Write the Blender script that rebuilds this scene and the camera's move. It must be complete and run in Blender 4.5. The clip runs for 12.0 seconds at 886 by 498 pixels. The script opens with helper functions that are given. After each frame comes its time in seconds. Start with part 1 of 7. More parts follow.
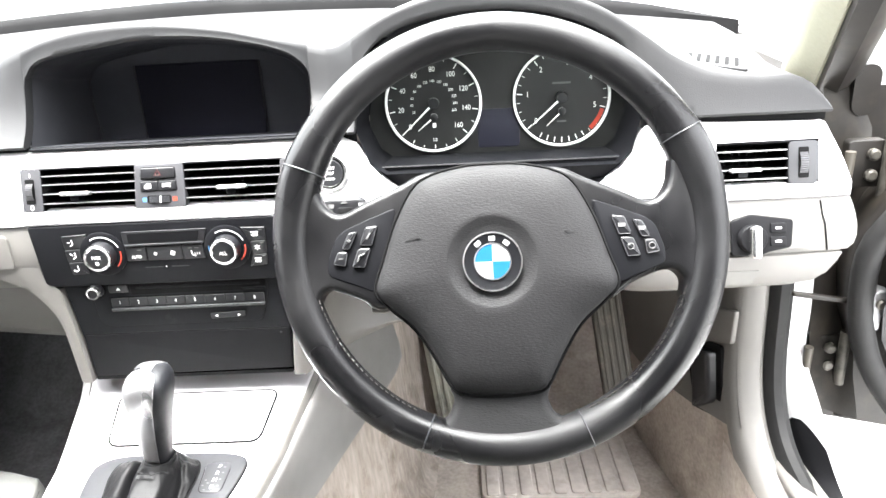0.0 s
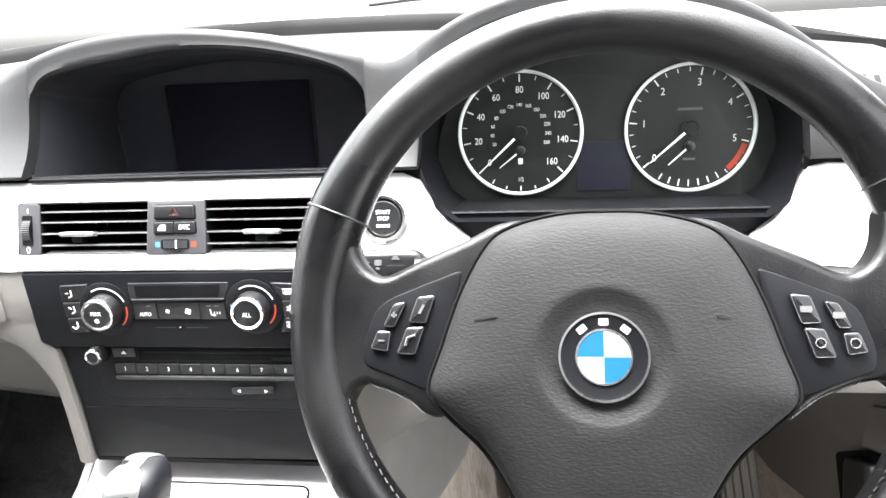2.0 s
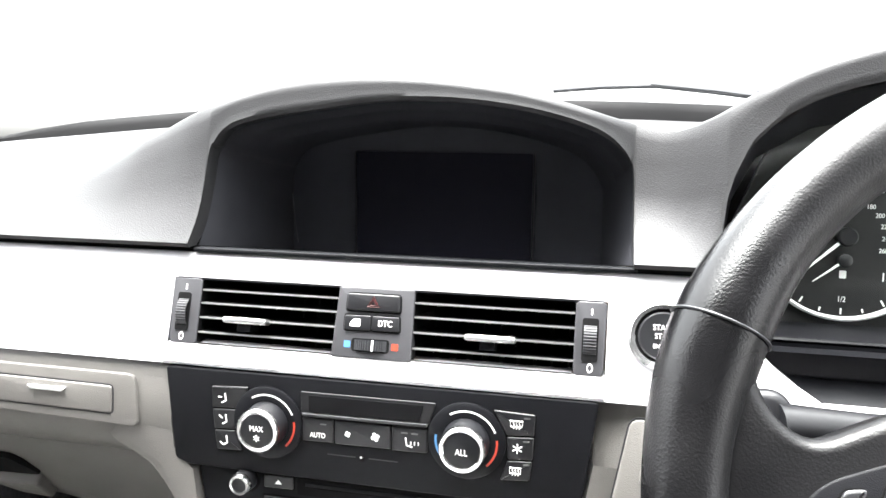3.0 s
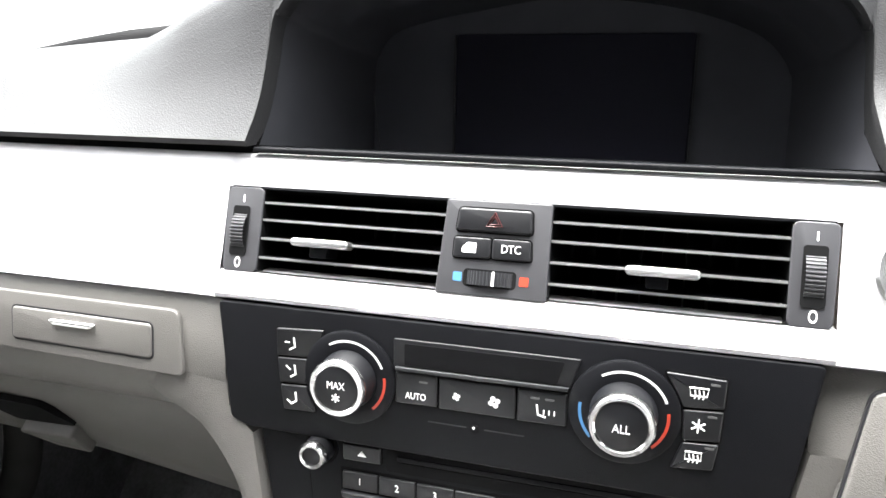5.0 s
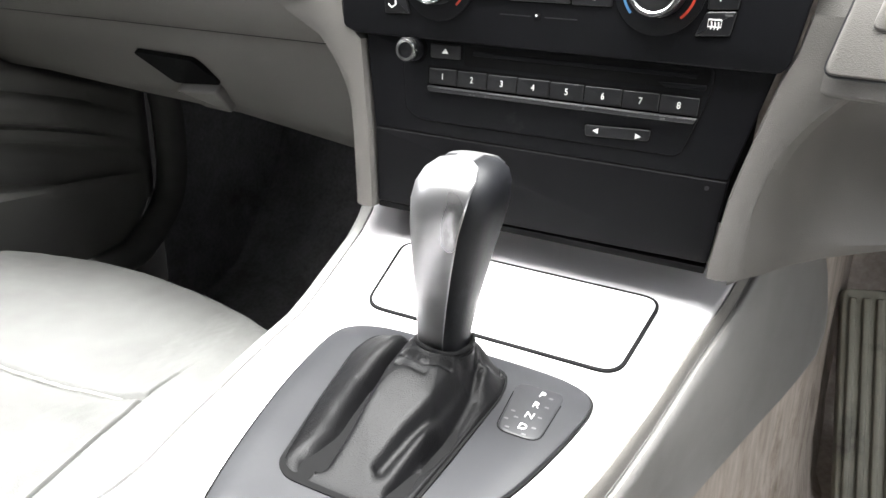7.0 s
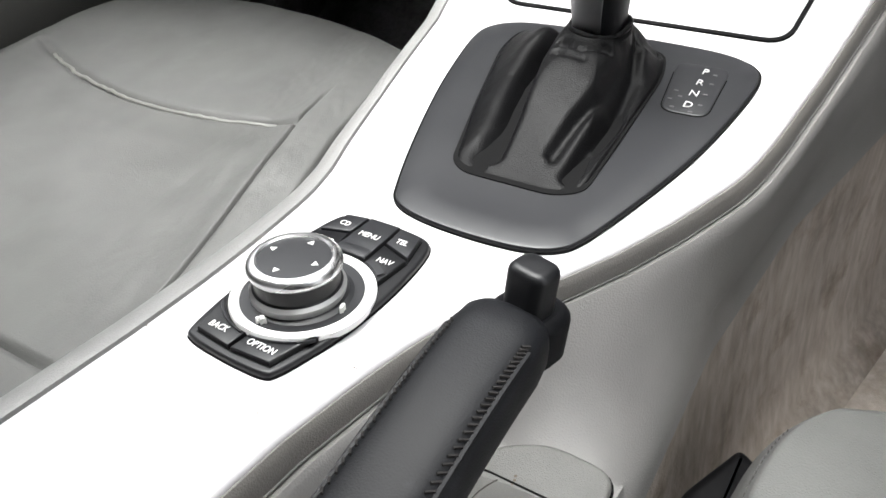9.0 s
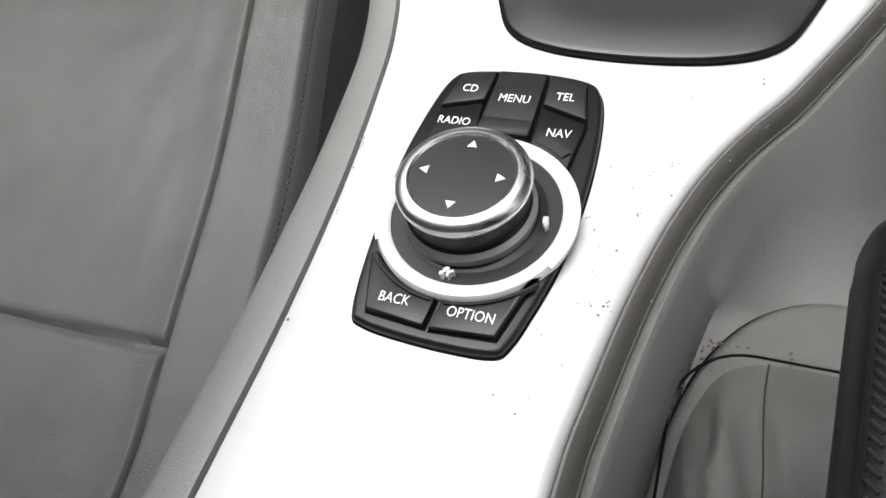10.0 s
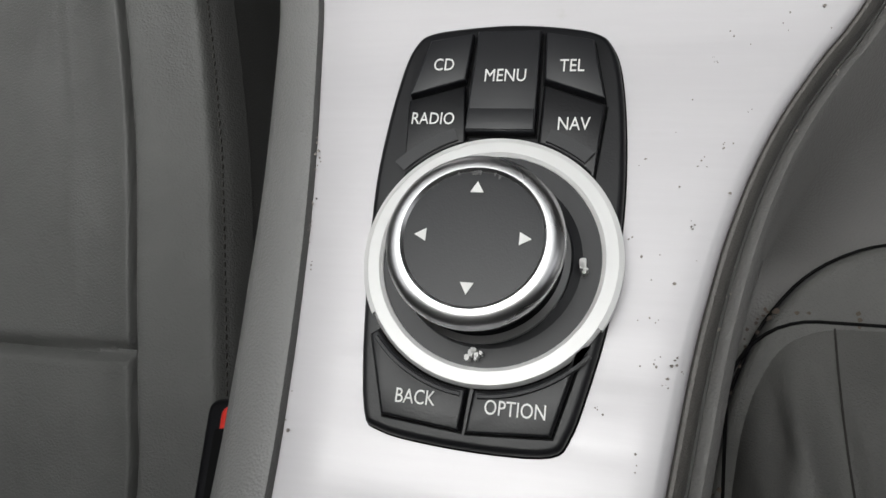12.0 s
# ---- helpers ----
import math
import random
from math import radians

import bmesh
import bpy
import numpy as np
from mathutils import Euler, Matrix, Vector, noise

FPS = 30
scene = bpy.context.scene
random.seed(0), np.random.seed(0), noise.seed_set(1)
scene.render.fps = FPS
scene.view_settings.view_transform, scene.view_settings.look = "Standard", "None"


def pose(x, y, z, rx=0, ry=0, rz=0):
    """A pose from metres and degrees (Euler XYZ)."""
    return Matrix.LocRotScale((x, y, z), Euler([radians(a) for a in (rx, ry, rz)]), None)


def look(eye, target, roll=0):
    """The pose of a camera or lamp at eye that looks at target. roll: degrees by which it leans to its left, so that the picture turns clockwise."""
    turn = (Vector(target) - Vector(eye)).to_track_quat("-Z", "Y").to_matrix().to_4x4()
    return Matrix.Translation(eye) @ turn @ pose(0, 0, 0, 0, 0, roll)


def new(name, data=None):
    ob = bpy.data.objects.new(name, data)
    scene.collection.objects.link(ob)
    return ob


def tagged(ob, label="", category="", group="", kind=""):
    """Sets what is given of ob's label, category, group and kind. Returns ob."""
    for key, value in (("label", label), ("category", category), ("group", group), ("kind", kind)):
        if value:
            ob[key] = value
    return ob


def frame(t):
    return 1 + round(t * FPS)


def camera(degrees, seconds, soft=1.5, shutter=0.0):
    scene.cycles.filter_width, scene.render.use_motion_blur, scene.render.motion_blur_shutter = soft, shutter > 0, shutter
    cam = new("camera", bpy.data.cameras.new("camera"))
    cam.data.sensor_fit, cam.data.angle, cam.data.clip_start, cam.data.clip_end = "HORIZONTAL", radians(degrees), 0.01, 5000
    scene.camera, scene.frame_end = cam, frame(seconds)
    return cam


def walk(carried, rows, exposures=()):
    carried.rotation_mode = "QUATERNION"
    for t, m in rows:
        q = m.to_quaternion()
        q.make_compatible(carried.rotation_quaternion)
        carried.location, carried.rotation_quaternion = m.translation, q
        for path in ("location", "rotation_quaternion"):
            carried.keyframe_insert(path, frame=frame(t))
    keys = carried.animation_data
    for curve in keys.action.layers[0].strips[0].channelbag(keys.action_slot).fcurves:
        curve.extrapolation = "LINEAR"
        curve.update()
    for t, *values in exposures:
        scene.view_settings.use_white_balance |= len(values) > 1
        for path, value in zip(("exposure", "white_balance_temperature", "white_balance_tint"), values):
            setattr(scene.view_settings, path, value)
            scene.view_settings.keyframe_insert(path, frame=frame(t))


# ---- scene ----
cam = camera(63.5, 12.0)
PATH = [
    (0.0, (0.3190, -0.7380, 0.8790), (0.2650, 1.1220, 0.1480), -3.10),
    (0.5, (0.3210, -0.7450, 0.8800), (0.2540, 1.1090, 0.1330), -3.00),
    (1.0, (0.3270, -0.7240, 0.8700), (0.3100, 1.1340, 0.1290), -2.70),
    (1.5, (0.3350, -0.6750, 0.8580), (0.2200, 1.2090, 0.1980), -3.50),
    (2.0, (0.3100, -0.5660, 0.8320), (0.0410, 1.3240, 0.2370), -3.10),
    (2.5, (0.2310, -0.4970, 0.8090), (-0.2030, 1.4050, 0.3700), -1.30),
    (3.0, (0.1480, -0.4430, 0.7940), (-0.3020, 1.4850, 0.5100), 0.70),
    (3.2, (0.1230, -0.4260, 0.7820), (-0.3620, 1.5060, 0.6000), 0.90),
    (4.8, (0.0720, -0.3300, 0.7650), (-0.4850, 1.5550, 0.3970), 0.70),
    (5.0, (0.0760, -0.3360, 0.7500), (-0.5010, 1.5320, 0.3320), 1.00),
    (5.5, (0.0900, -0.3500, 0.7060), (-0.4890, 1.5110, 0.2590), 2.40),
    (6.0, (0.1040, -0.3700, 0.6630), (-0.4970, 1.4720, 0.1660), 3.30),
    (6.5, (0.1230, -0.4020, 0.6290), (-0.5020, 1.3950, 0.0130), 4.30),
    (7.0, (0.1470, -0.4470, 0.6210), (-0.6580, 1.2220, -0.1330), 2.70),
    (7.2, (0.1520, -0.4630, 0.6230), (-0.6920, 1.1670, -0.1730), 2.00),
    (8.8, (0.1419, -0.4838, 0.6134), (-0.7990, 0.7615, -0.6372), -7.14),
    (9.0, (0.1257, -0.4677, 0.6125), (-0.7407, 0.6859, -0.7727), -9.26),
    (9.3, (0.0997, -0.4574, 0.6028), (-0.7093, 0.5802, -0.9035), -13.03),
    (9.5, (0.0786, -0.4462, 0.5916), (-0.6529, 0.4820, -1.0219), -16.18),
    (10.0, (0.0252, -0.4268, 0.5890), (-0.6218, 0.2569, -1.1757), -30.55),
    (10.5, (-0.0047, -0.3949, 0.5937), (-0.5817, 0.0235, -1.2750), -47.48),
    (11.0, (-0.0099, -0.3628, 0.5850), (-0.5395, -0.0901, -1.3243), -59.02),
    (11.5, (-0.0052, -0.3613, 0.5702), (-0.5020, -0.1908, -1.3596), -67.26),
    (12.0, (-0.0044, -0.3626, 0.5708), (-0.4717, -0.1870, -1.3659), -65.82),
]
EXPOSURES = [(0.0, 4.85), (1.5, 4.66), (2.5, 4.4), (3.2, 4.3), (5.0, 4.05), (7.2, 3.88), (9.0, 2.48), (10.5, 1.32), (11.0, 0.94), (11.5, 0.70), (12.0, 0.58)]
walk(cam, [(t, look(e, g, r)) for t, e, g, r in PATH], EXPOSURES)

# ---- world and sun: a bright overcast day ----
SUN_DIR = Vector((-0.12, 0.02, 0.95)).normalized()      # towards the sun
world = bpy.data.worlds.new("sky")
scene.world = world
world.use_nodes = True
wn = world.node_tree
wn.nodes.clear()
sky = wn.nodes.new("ShaderNodeTexSky")
sky.sky_type = "NISHITA"
sky.sun_disc = False
sky.sun_elevation = math.asin(SUN_DIR.z)
sky.sun_rotation = math.atan2(SUN_DIR.x, SUN_DIR.y)
sky.air_density, sky.dust_density, sky.ozone_density = 1.0, 6.0, 1.0
hsv = wn.nodes.new("ShaderNodeHueSaturation")
hsv.inputs["Saturation"].default_value = 0.12
bg = wn.nodes.new("ShaderNodeBackground")
bg.inputs["Strength"].default_value = 0.15
wo = wn.nodes.new("ShaderNodeOutputWorld")
wn.links.new(sky.outputs[0], hsv.inputs["Color"])
wn.links.new(hsv.outputs[0], bg.inputs["Color"])
wn.links.new(bg.outputs[0], wo.inputs["Surface"])

sun = new("sun", bpy.data.lights.new("sun", "SUN"))
sun.data.energy, sun.data.angle, sun.data.color = 1.0, radians(60), (1.0, 0.99, 0.98)
sun.matrix_world = look(SUN_DIR * 30, (0, 0, 0))

# ---- materials ----
def mat(name, base, rough=0.5, metal=0.0, var=0.08, scale=40.0, bump=0.0, bscale=600.0, coat=0.0, stain=None,
        stretch=None, spec=0.5, cell=False, rvar=0.1):
    """A surface with colour variation at two scales, uneven gloss and a fine relief."""
    m = bpy.data.materials.new(name)
    m.use_nodes = True
    t = m.node_tree
    p = t.nodes["Principled BSDF"]
    p.inputs["Metallic"].default_value = metal
    p.inputs["Coat Weight"].default_value = coat
    p.inputs["Coat Roughness"].default_value = 0.08
    p.inputs["Specular IOR Level"].default_value = spec
    tc = t.nodes.new("ShaderNodeTexCoord")
    mp = t.nodes.new("ShaderNodeMapping")
    if stretch:
        mp.inputs["Scale"].default_value = stretch
    t.links.new(tc.outputs["Object"], mp.inputs["Vector"])
    n1 = t.nodes.new("ShaderNodeTexNoise")
    n1.inputs["Scale"].default_value, n1.inputs["Detail"].default_value = scale, 5
    n2 = t.nodes.new("ShaderNodeTexNoise")
    n2.inputs["Scale"].default_value, n2.inputs["Detail"].default_value = scale * 0.17, 3
    for n in (n1, n2):
        t.links.new(mp.outputs[0], n.inputs["Vector"])
    mix = t.nodes.new("ShaderNodeMath")
    mix.operation = "ADD"
    t.links.new(n1.outputs[0], mix.inputs[0])
    t.links.new(n2.outputs[0], mix.inputs[1])
    rng = t.nodes.new("ShaderNodeMapRange")
    rng.inputs["From Min"].default_value, rng.inputs["From Max"].default_value = 0.7, 1.3
    t.links.new(mix.outputs[0], rng.inputs["Value"])
    ramp = t.nodes.new("ShaderNodeMix")
    ramp.data_type = "RGBA"
    a = [c * (1 - var) for c in base]
    b = [min(1.0, c * (1 + var)) for c in base]
    ramp.inputs["A"].default_value = (*a, 1)
    ramp.inputs["B"].default_value = (*b, 1)
    t.links.new(rng.outputs[0], ramp.inputs["Factor"])
    colour = ramp.outputs["Result"]
    if stain:
        n3 = t.nodes.new("ShaderNodeTexNoise")
        n3.inputs["Scale"].default_value, n3.inputs["Detail"].default_value = stain[1], 6
        n3.inputs["Roughness"].default_value = 0.65
        t.links.new(tc.outputs["Object"], n3.inputs["Vector"])
        r3 = t.nodes.new("ShaderNodeMapRange")
        r3.inputs["From Min"].default_value, r3.inputs["From Max"].default_value = stain[2], stain[3]
        t.links.new(n3.outputs[0], r3.inputs["Value"])
        m3 = t.nodes.new("ShaderNodeMix")
        m3.data_type = "RGBA"
        m3.inputs["B"].default_value = (*stain[0], 1)
        t.links.new(r3.outputs[0], m3.inputs["Factor"])
        t.links.new(colour, m3.inputs["A"])
        colour = m3.outputs["Result"]
    t.links.new(colour, p.inputs["Base Color"])
    rr = t.nodes.new("ShaderNodeMapRange")
    rr.inputs["To Min"].default_value, rr.inputs["To Max"].default_value = max(0.02, rough - rvar * rough * 2), min(1, rough + rvar * rough * 2)
    rr.inputs["From Min"].default_value, rr.inputs["From Max"].default_value = 0.3, 0.7
    t.links.new(n2.outputs[0], rr.inputs["Value"])
    t.links.new(rr.outputs[0], p.inputs["Roughness"])
    if bump:
        bt = t.nodes.new("ShaderNodeTexVoronoi" if cell else "ShaderNodeTexNoise")
        bt.inputs["Scale"].default_value = bscale
        if not cell:
            bt.inputs["Detail"].default_value = 3
        t.links.new(mp.outputs[0], bt.inputs["Vector"])
        bn = t.nodes.new("ShaderNodeBump")
        bn.inputs["Strength"].default_value = min(1.0, bump)
        bn.inputs["Distance"].default_value = 0.0006
        t.links.new(bt.outputs[0], bn.inputs["Height"])
        t.links.new(bn.outputs[0], p.inputs["Normal"])
    return m


DASH = mat("dash_soft_plastic", (0.0130, 0.0131, 0.0138), 0.58, spec=0.34, bump=0.22, bscale=1100, cell=True, var=0.06)
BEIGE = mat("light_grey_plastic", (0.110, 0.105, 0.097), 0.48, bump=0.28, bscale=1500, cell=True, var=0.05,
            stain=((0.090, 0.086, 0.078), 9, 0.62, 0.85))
TRIM = mat("silver_trim", (0.575, 0.562, 0.575), 0.40, metal=0.20, var=0.02, scale=60, bump=0.035, bscale=300, stretch=(1, 14, 14),
           stain=((0.50, 0.49, 0.475), 60, 0.68, 0.80))
BLACK = mat("black_plastic", (0.0046, 0.0048, 0.0058), 0.5, bump=0.15, bscale=2200, cell=True, var=0.12, spec=0.11,
            stain=((0.02, 0.02, 0.02), 30, 0.66, 0.82))
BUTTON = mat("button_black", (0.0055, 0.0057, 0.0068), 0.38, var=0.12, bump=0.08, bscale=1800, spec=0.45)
GAP = mat("dark_gap", (0.004, 0.004, 0.0042), 0.9, var=0.1, spec=0.1)
CARGLASS = mat("sky_lit_car_glass", (0.16, 0.17, 0.18), 0.12, var=0.1)
SCREEN = mat("screen_glass", (0.013, 0.013, 0.020), 0.42, var=0.04, spec=0.15)
BEZEL = mat("dark_satin_bezel", (0.040, 0.041, 0.048), 0.35, var=0.1, bump=0.05, bscale=1500, spec=0.3)
CHROME = mat("satin_chrome", (0.78, 0.78, 0.78), 0.22, metal=1.0, var=0.04, scale=90, rvar=0.25)
MATT_SILVER = mat("matt_silver", (0.47, 0.47, 0.47), 0.46, metal=1.0, var=0.05, scale=120, rvar=0.2)
LEATHER_BLACK = mat("black_leather", (0.0045, 0.0045, 0.0049), 0.34, var=0.3, scale=60, bump=0.3, bscale=1100, rvar=0.35, spec=0.27)
PAD = mat("airbag_cover", (0.0146, 0.0146, 0.0150), 0.58, var=0.12, spec=0.12, bump=0.6, bscale=700, stretch=(0.5, 1, 1.4),
          stain=((0.075, 0.075, 0.075), 70, 0.72, 0.82))
LEATHER = mat("grey_leather", (0.086, 0.0865, 0.0835), 0.54, spec=0.35, var=0.14, scale=25, bump=0.6, bscale=1000, rvar=0.2,
              stain=((0.083, 0.084, 0.080), 7, 0.55, 0.85))
PIPING = mat("grey_piping", (0.15, 0.15, 0.14), 0.45, var=0.08, bump=0.3)
CARPET = mat("beige_carpet", (0.36, 0.32, 0.287), 0.95, var=0.22, scale=160, bump=1.0, bscale=900, spec=0.1,
             stain=((0.16, 0.132, 0.107), 9, 0.55, 0.80))
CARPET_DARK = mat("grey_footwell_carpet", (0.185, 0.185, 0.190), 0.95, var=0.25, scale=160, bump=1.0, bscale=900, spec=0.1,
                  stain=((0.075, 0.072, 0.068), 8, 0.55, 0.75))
# Brown streak stains, plus the driver seat's shade darkened into the carpet's colour
TUNNEL = mat("stained_shaded_tunnel_carpet", (0.29, 0.255, 0.225), 0.95, var=0.28, scale=120, bump=1.0, bscale=900, spec=0.1, stretch=(1, 1, 0.25), stain=((0.13, 0.102, 0.080), 16, 0.52, 0.76))
HEEL = mat("pale_heel_pad_rubber", (0.44, 0.40, 0.365), 0.8, var=0.12, scale=90, bump=0.6, bscale=700, spec=0.2, stain=((0.25, 0.22, 0.19), 14, 0.55, 0.80))
RUBBER = mat("black_rubber", (0.012, 0.012, 0.012), 0.62, var=0.2, scale=50, bump=0.3, bscale=500, spec=0.25,
             stain=((0.03, 0.029, 0.026), 25, 0.6, 0.8))
PEDAL = mat("ribbed_pedal_rubber", (0.20, 0.195, 0.16), 0.6, var=0.2, scale=40, stain=((0.05, 0.047, 0.04), 18, 0.55, 0.75))
PAINT = mat("dark_body_paint", (0.0135, 0.0120, 0.0105), 0.5, var=0.3, coat=0.03, spec=0.25, stain=((0.026, 0.022, 0.017), 22, 0.5, 0.72))
PEDAL_DARK = mat("dark_pedal_rubber", (0.052, 0.046, 0.036), 0.65, var=0.25, scale=40, stain=((0.15, 0.13, 0.10), 20, 0.6, 0.8))
STEEL = mat("dirty_steel", (0.075, 0.070, 0.060), 0.45, metal=0.3, var=0.3, scale=60, stain=((0.012, 0.010, 0.008), 40, 0.55, 0.7))
KNUCKLE = mat("worn_bright_steel", (0.16, 0.16, 0.165), 0.4, metal=0.5, var=0.3, scale=70, stain=((0.03, 0.028, 0.025), 60, 0.55, 0.75))
SATIN = mat("satin_silver_ring", (0.80, 0.80, 0.79), 0.34, metal=0.12, var=0.03)
WHITE = mat("white_print", (0.80, 0.80, 0.78), 0.5, var=0.03)
GREYPRINT = mat("grey_print", (0.085, 0.085, 0.085), 0.5, var=0.03)
GREYLETTER = mat("pale_grey_print", (0.50, 0.50, 0.50), 0.5, var=0.03)
RED = mat("red_print", (0.35, 0.03, 0.012), 0.45, var=0.05)
DIMRED = mat("dim_red_print", (0.07, 0.008, 0.008), 0.45, var=0.05)
BLUE = mat("blue_print", (0.05, 0.16, 0.32), 0.45, var=0.05)
EMBLUE = mat("emblem_blue", (0.010, 0.075, 0.16), 0.2, var=0.04, coat=0.5)
EMWHITE = mat("emblem_white", (0.25, 0.25, 0.25), 0.2, var=0.02, coat=0.5)
REDPLASTIC = mat("red_plastic", (0.55, 0.03, 0.02), 0.35, var=0.1)
HEADLINER = mat("headliner", (0.28, 0.28, 0.27), 0.95, var=0.06, scale=200, bump=0.5)
LINING = mat("dark_lining", (0.10, 0.10, 0.10), 0.95, var=0.1, scale=200, bump=0.5)
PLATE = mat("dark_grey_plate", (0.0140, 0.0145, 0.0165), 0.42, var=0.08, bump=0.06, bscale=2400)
HOUSING = mat("deep_black_plastic", (0.022, 0.0225, 0.026), 0.7, var=0.1, bump=0.1, bscale=1500, spec=0.15)
GAITER = mat("gaiter_leather", (0.0017, 0.0017, 0.0020), 0.46, var=0.4, scale=50, bump=0.5, bscale=1300, spec=0.16)
FRAMEGREY = mat("grey_vent_frame", (0.038, 0.038, 0.041), 0.42, var=0.08, bump=0.08, bscale=2000)
SLATEDGE = mat("dull_silver_edge", (0.30, 0.30, 0.30), 0.4, metal=0.6, var=0.06)
DOORGREY = mat("door_grey_plastic", (0.115, 0.113, 0.105), 0.5, bump=0.28, bscale=1500, cell=True, var=0.06, spec=0.35)
SEALGREY = mat("grey_seal_rubber", (0.085, 0.085, 0.081), 0.6, var=0.15, bump=0.2, spec=0.25)
CREAM = mat("cream_pillar_cloth", (0.27, 0.265, 0.205), 0.85, var=0.06, scale=180, bump=0.5, bscale=1200, spec=0.2)
BOOTGREY = mat("grey_boot_leather", (0.090, 0.089, 0.085), 0.55, var=0.18, scale=40, bump=0.6, bscale=1700, spec=0.35)
GRIP = mat("matt_grip_leather", (0.0040, 0.0044, 0.0056), 0.50, var=0.35, scale=45, bump=0.2, bscale=1800, spec=0.25, stain=((0.013, 0.014, 0.017), 60, 0.56, 0.76))
WELL = mat("grey_well_plastic", (0.150, 0.147, 0.142), 0.55, bump=0.3, bscale=1300, cell=True, var=0.08)
LIDBLACK = mat("matt_lid_black", (0.0036, 0.0036, 0.0042), 0.55, bump=0.12, bscale=2200, cell=True, var=0.15, spec=0.12, stain=((0.012, 0.012, 0.012), 60, 0.7, 0.8))
LEVERSILVER = mat("worn_lever_silver", (0.30, 0.30, 0.305), 0.36, metal=0.9, var=0.10, scale=70, rvar=0.3)
# Neutral console grey, brightened beyond the dash plastic to make up weak light
BORDER = mat("brightened_grey_console_plastic", (0.188, 0.187, 0.183), 0.5, bump=0.28, bscale=1500, cell=True, var=0.05)
BROWNSTITCH = mat("rust_brown_thread", (0.010, 0.0085, 0.008), 0.8, var=0.3)
STITCH = mat("dark_stitch_thread", (0.020, 0.018, 0.016), 0.8, var=0.2)
CRUMB = mat("brown_crumbs", (0.070, 0.052, 0.040), 0.9, var=0.5, scale=300)
DIRT = mat("dirt_specks", (0.22, 0.20, 0.18), 0.9, var=0.4, scale=300)
GROUND = mat("pale_concrete", (0.30, 0.30, 0.295), 0.9, var=0.15, scale=3, bump=0.6, bscale=40,
             stain=((0.20, 0.20, 0.195), 0.7, 0.55, 0.75))
BAND = mat("gauge_face", (0.010, 0.010, 0.010), 0.35, var=0.15)
CARWHITE = mat("white_car_paint", (0.50, 0.50, 0.50), 0.25, var=0.04, coat=0.6)
TYRE = mat("tyre_rubber", (0.03, 0.03, 0.03), 0.8, var=0.2)


def glass_pane(name):
    """Clear glass: what lies behind, with a faint mirror on top."""
    m = bpy.data.materials.new(name)
    m.use_nodes = True
    t = m.node_tree
    t.nodes.clear()
    tr = t.nodes.new("ShaderNodeBsdfTransparent")
    tr.inputs["Color"].default_value = (0.94, 0.96, 0.95, 1)
    gl = t.nodes.new("ShaderNodeBsdfGlossy")
    gl.inputs["Roughness"].default_value = 0.03
    lw = t.nodes.new("ShaderNodeLayerWeight")
    lw.inputs["Blend"].default_value = 0.5
    pw = t.nodes.new("ShaderNodeMath")
    pw.operation, pw.inputs[1].default_value = "POWER", 4.0
    t.links.new(lw.outputs["Facing"], pw.inputs[0])
    fr = t.nodes.new("ShaderNodeMath")
    fr.operation, fr.inputs[1].default_value, fr.inputs[2].default_value = "MULTIPLY_ADD", 0.5, 0.03
    t.links.new(pw.outputs[0], fr.inputs[0])
    mx = t.nodes.new("ShaderNodeMixShader")
    out = t.nodes.new("ShaderNodeOutputMaterial")
    t.links.new(fr.outputs[0], mx.inputs[0])
    t.links.new(tr.outputs[0], mx.inputs[1])
    t.links.new(gl.outputs[0], mx.inputs[2])
    t.links.new(mx.outputs[0], out.inputs["Surface"])
    return m


GLASS = glass_pane("window_glass")

# ---- mesh helpers ----
def frame_at(x, y, z, tilt):
    """A frame on a face that looks back at the driver: X right, Y up the face, Z out of it; tilt leans its top forward."""
    a = radians(tilt)
    return Matrix(((1, 0, 0, x), (0, math.sin(a), -math.cos(a), y), (0, math.cos(a), math.sin(a), z), (0, 0, 0, 1)))


def thing(name, label, category, at=(0, 0, 0), group="", kind=""):
    """An Empty at the thing's base, that will parent its parts."""
    ob = tagged(new(name), label, category, group, kind)
    ob.location = at
    ob.empty_display_size = 0.02
    return ob


def under(ob, parent):
    """Hangs ob, whose mesh is in world coordinates, under parent."""
    ob.parent = parent
    if parent.type == "EMPTY":
        ob.matrix_parent_inverse = Matrix.Translation(parent.location).inverted()
    return ob


def mesh_of(bm, name, material, sharp=38):
    bmesh.ops.recalc_face_normals(bm, faces=bm.faces[:])
    me = bpy.data.meshes.new(name)
    bm.to_mesh(me)
    bm.free()
    me.polygons.foreach_set("use_smooth", [True] * len(me.polygons))
    me.set_sharp_from_angle(angle=radians(sharp))
    me.materials.append(material)
    return me


def part(name, bm, material, parent, label="", sharp=38):
    """One bmesh as one mesh object under a thing or a part."""
    ob = under(new(name, mesh_of(bm, name, material, sharp)), parent)
    if label:
        tagged(ob, label)
    return ob


def solo(name, bm, material, label, category, group="", kind="", sharp=38):
    return tagged(new(name, mesh_of(bm, name, material, sharp)), label, category, group, kind)


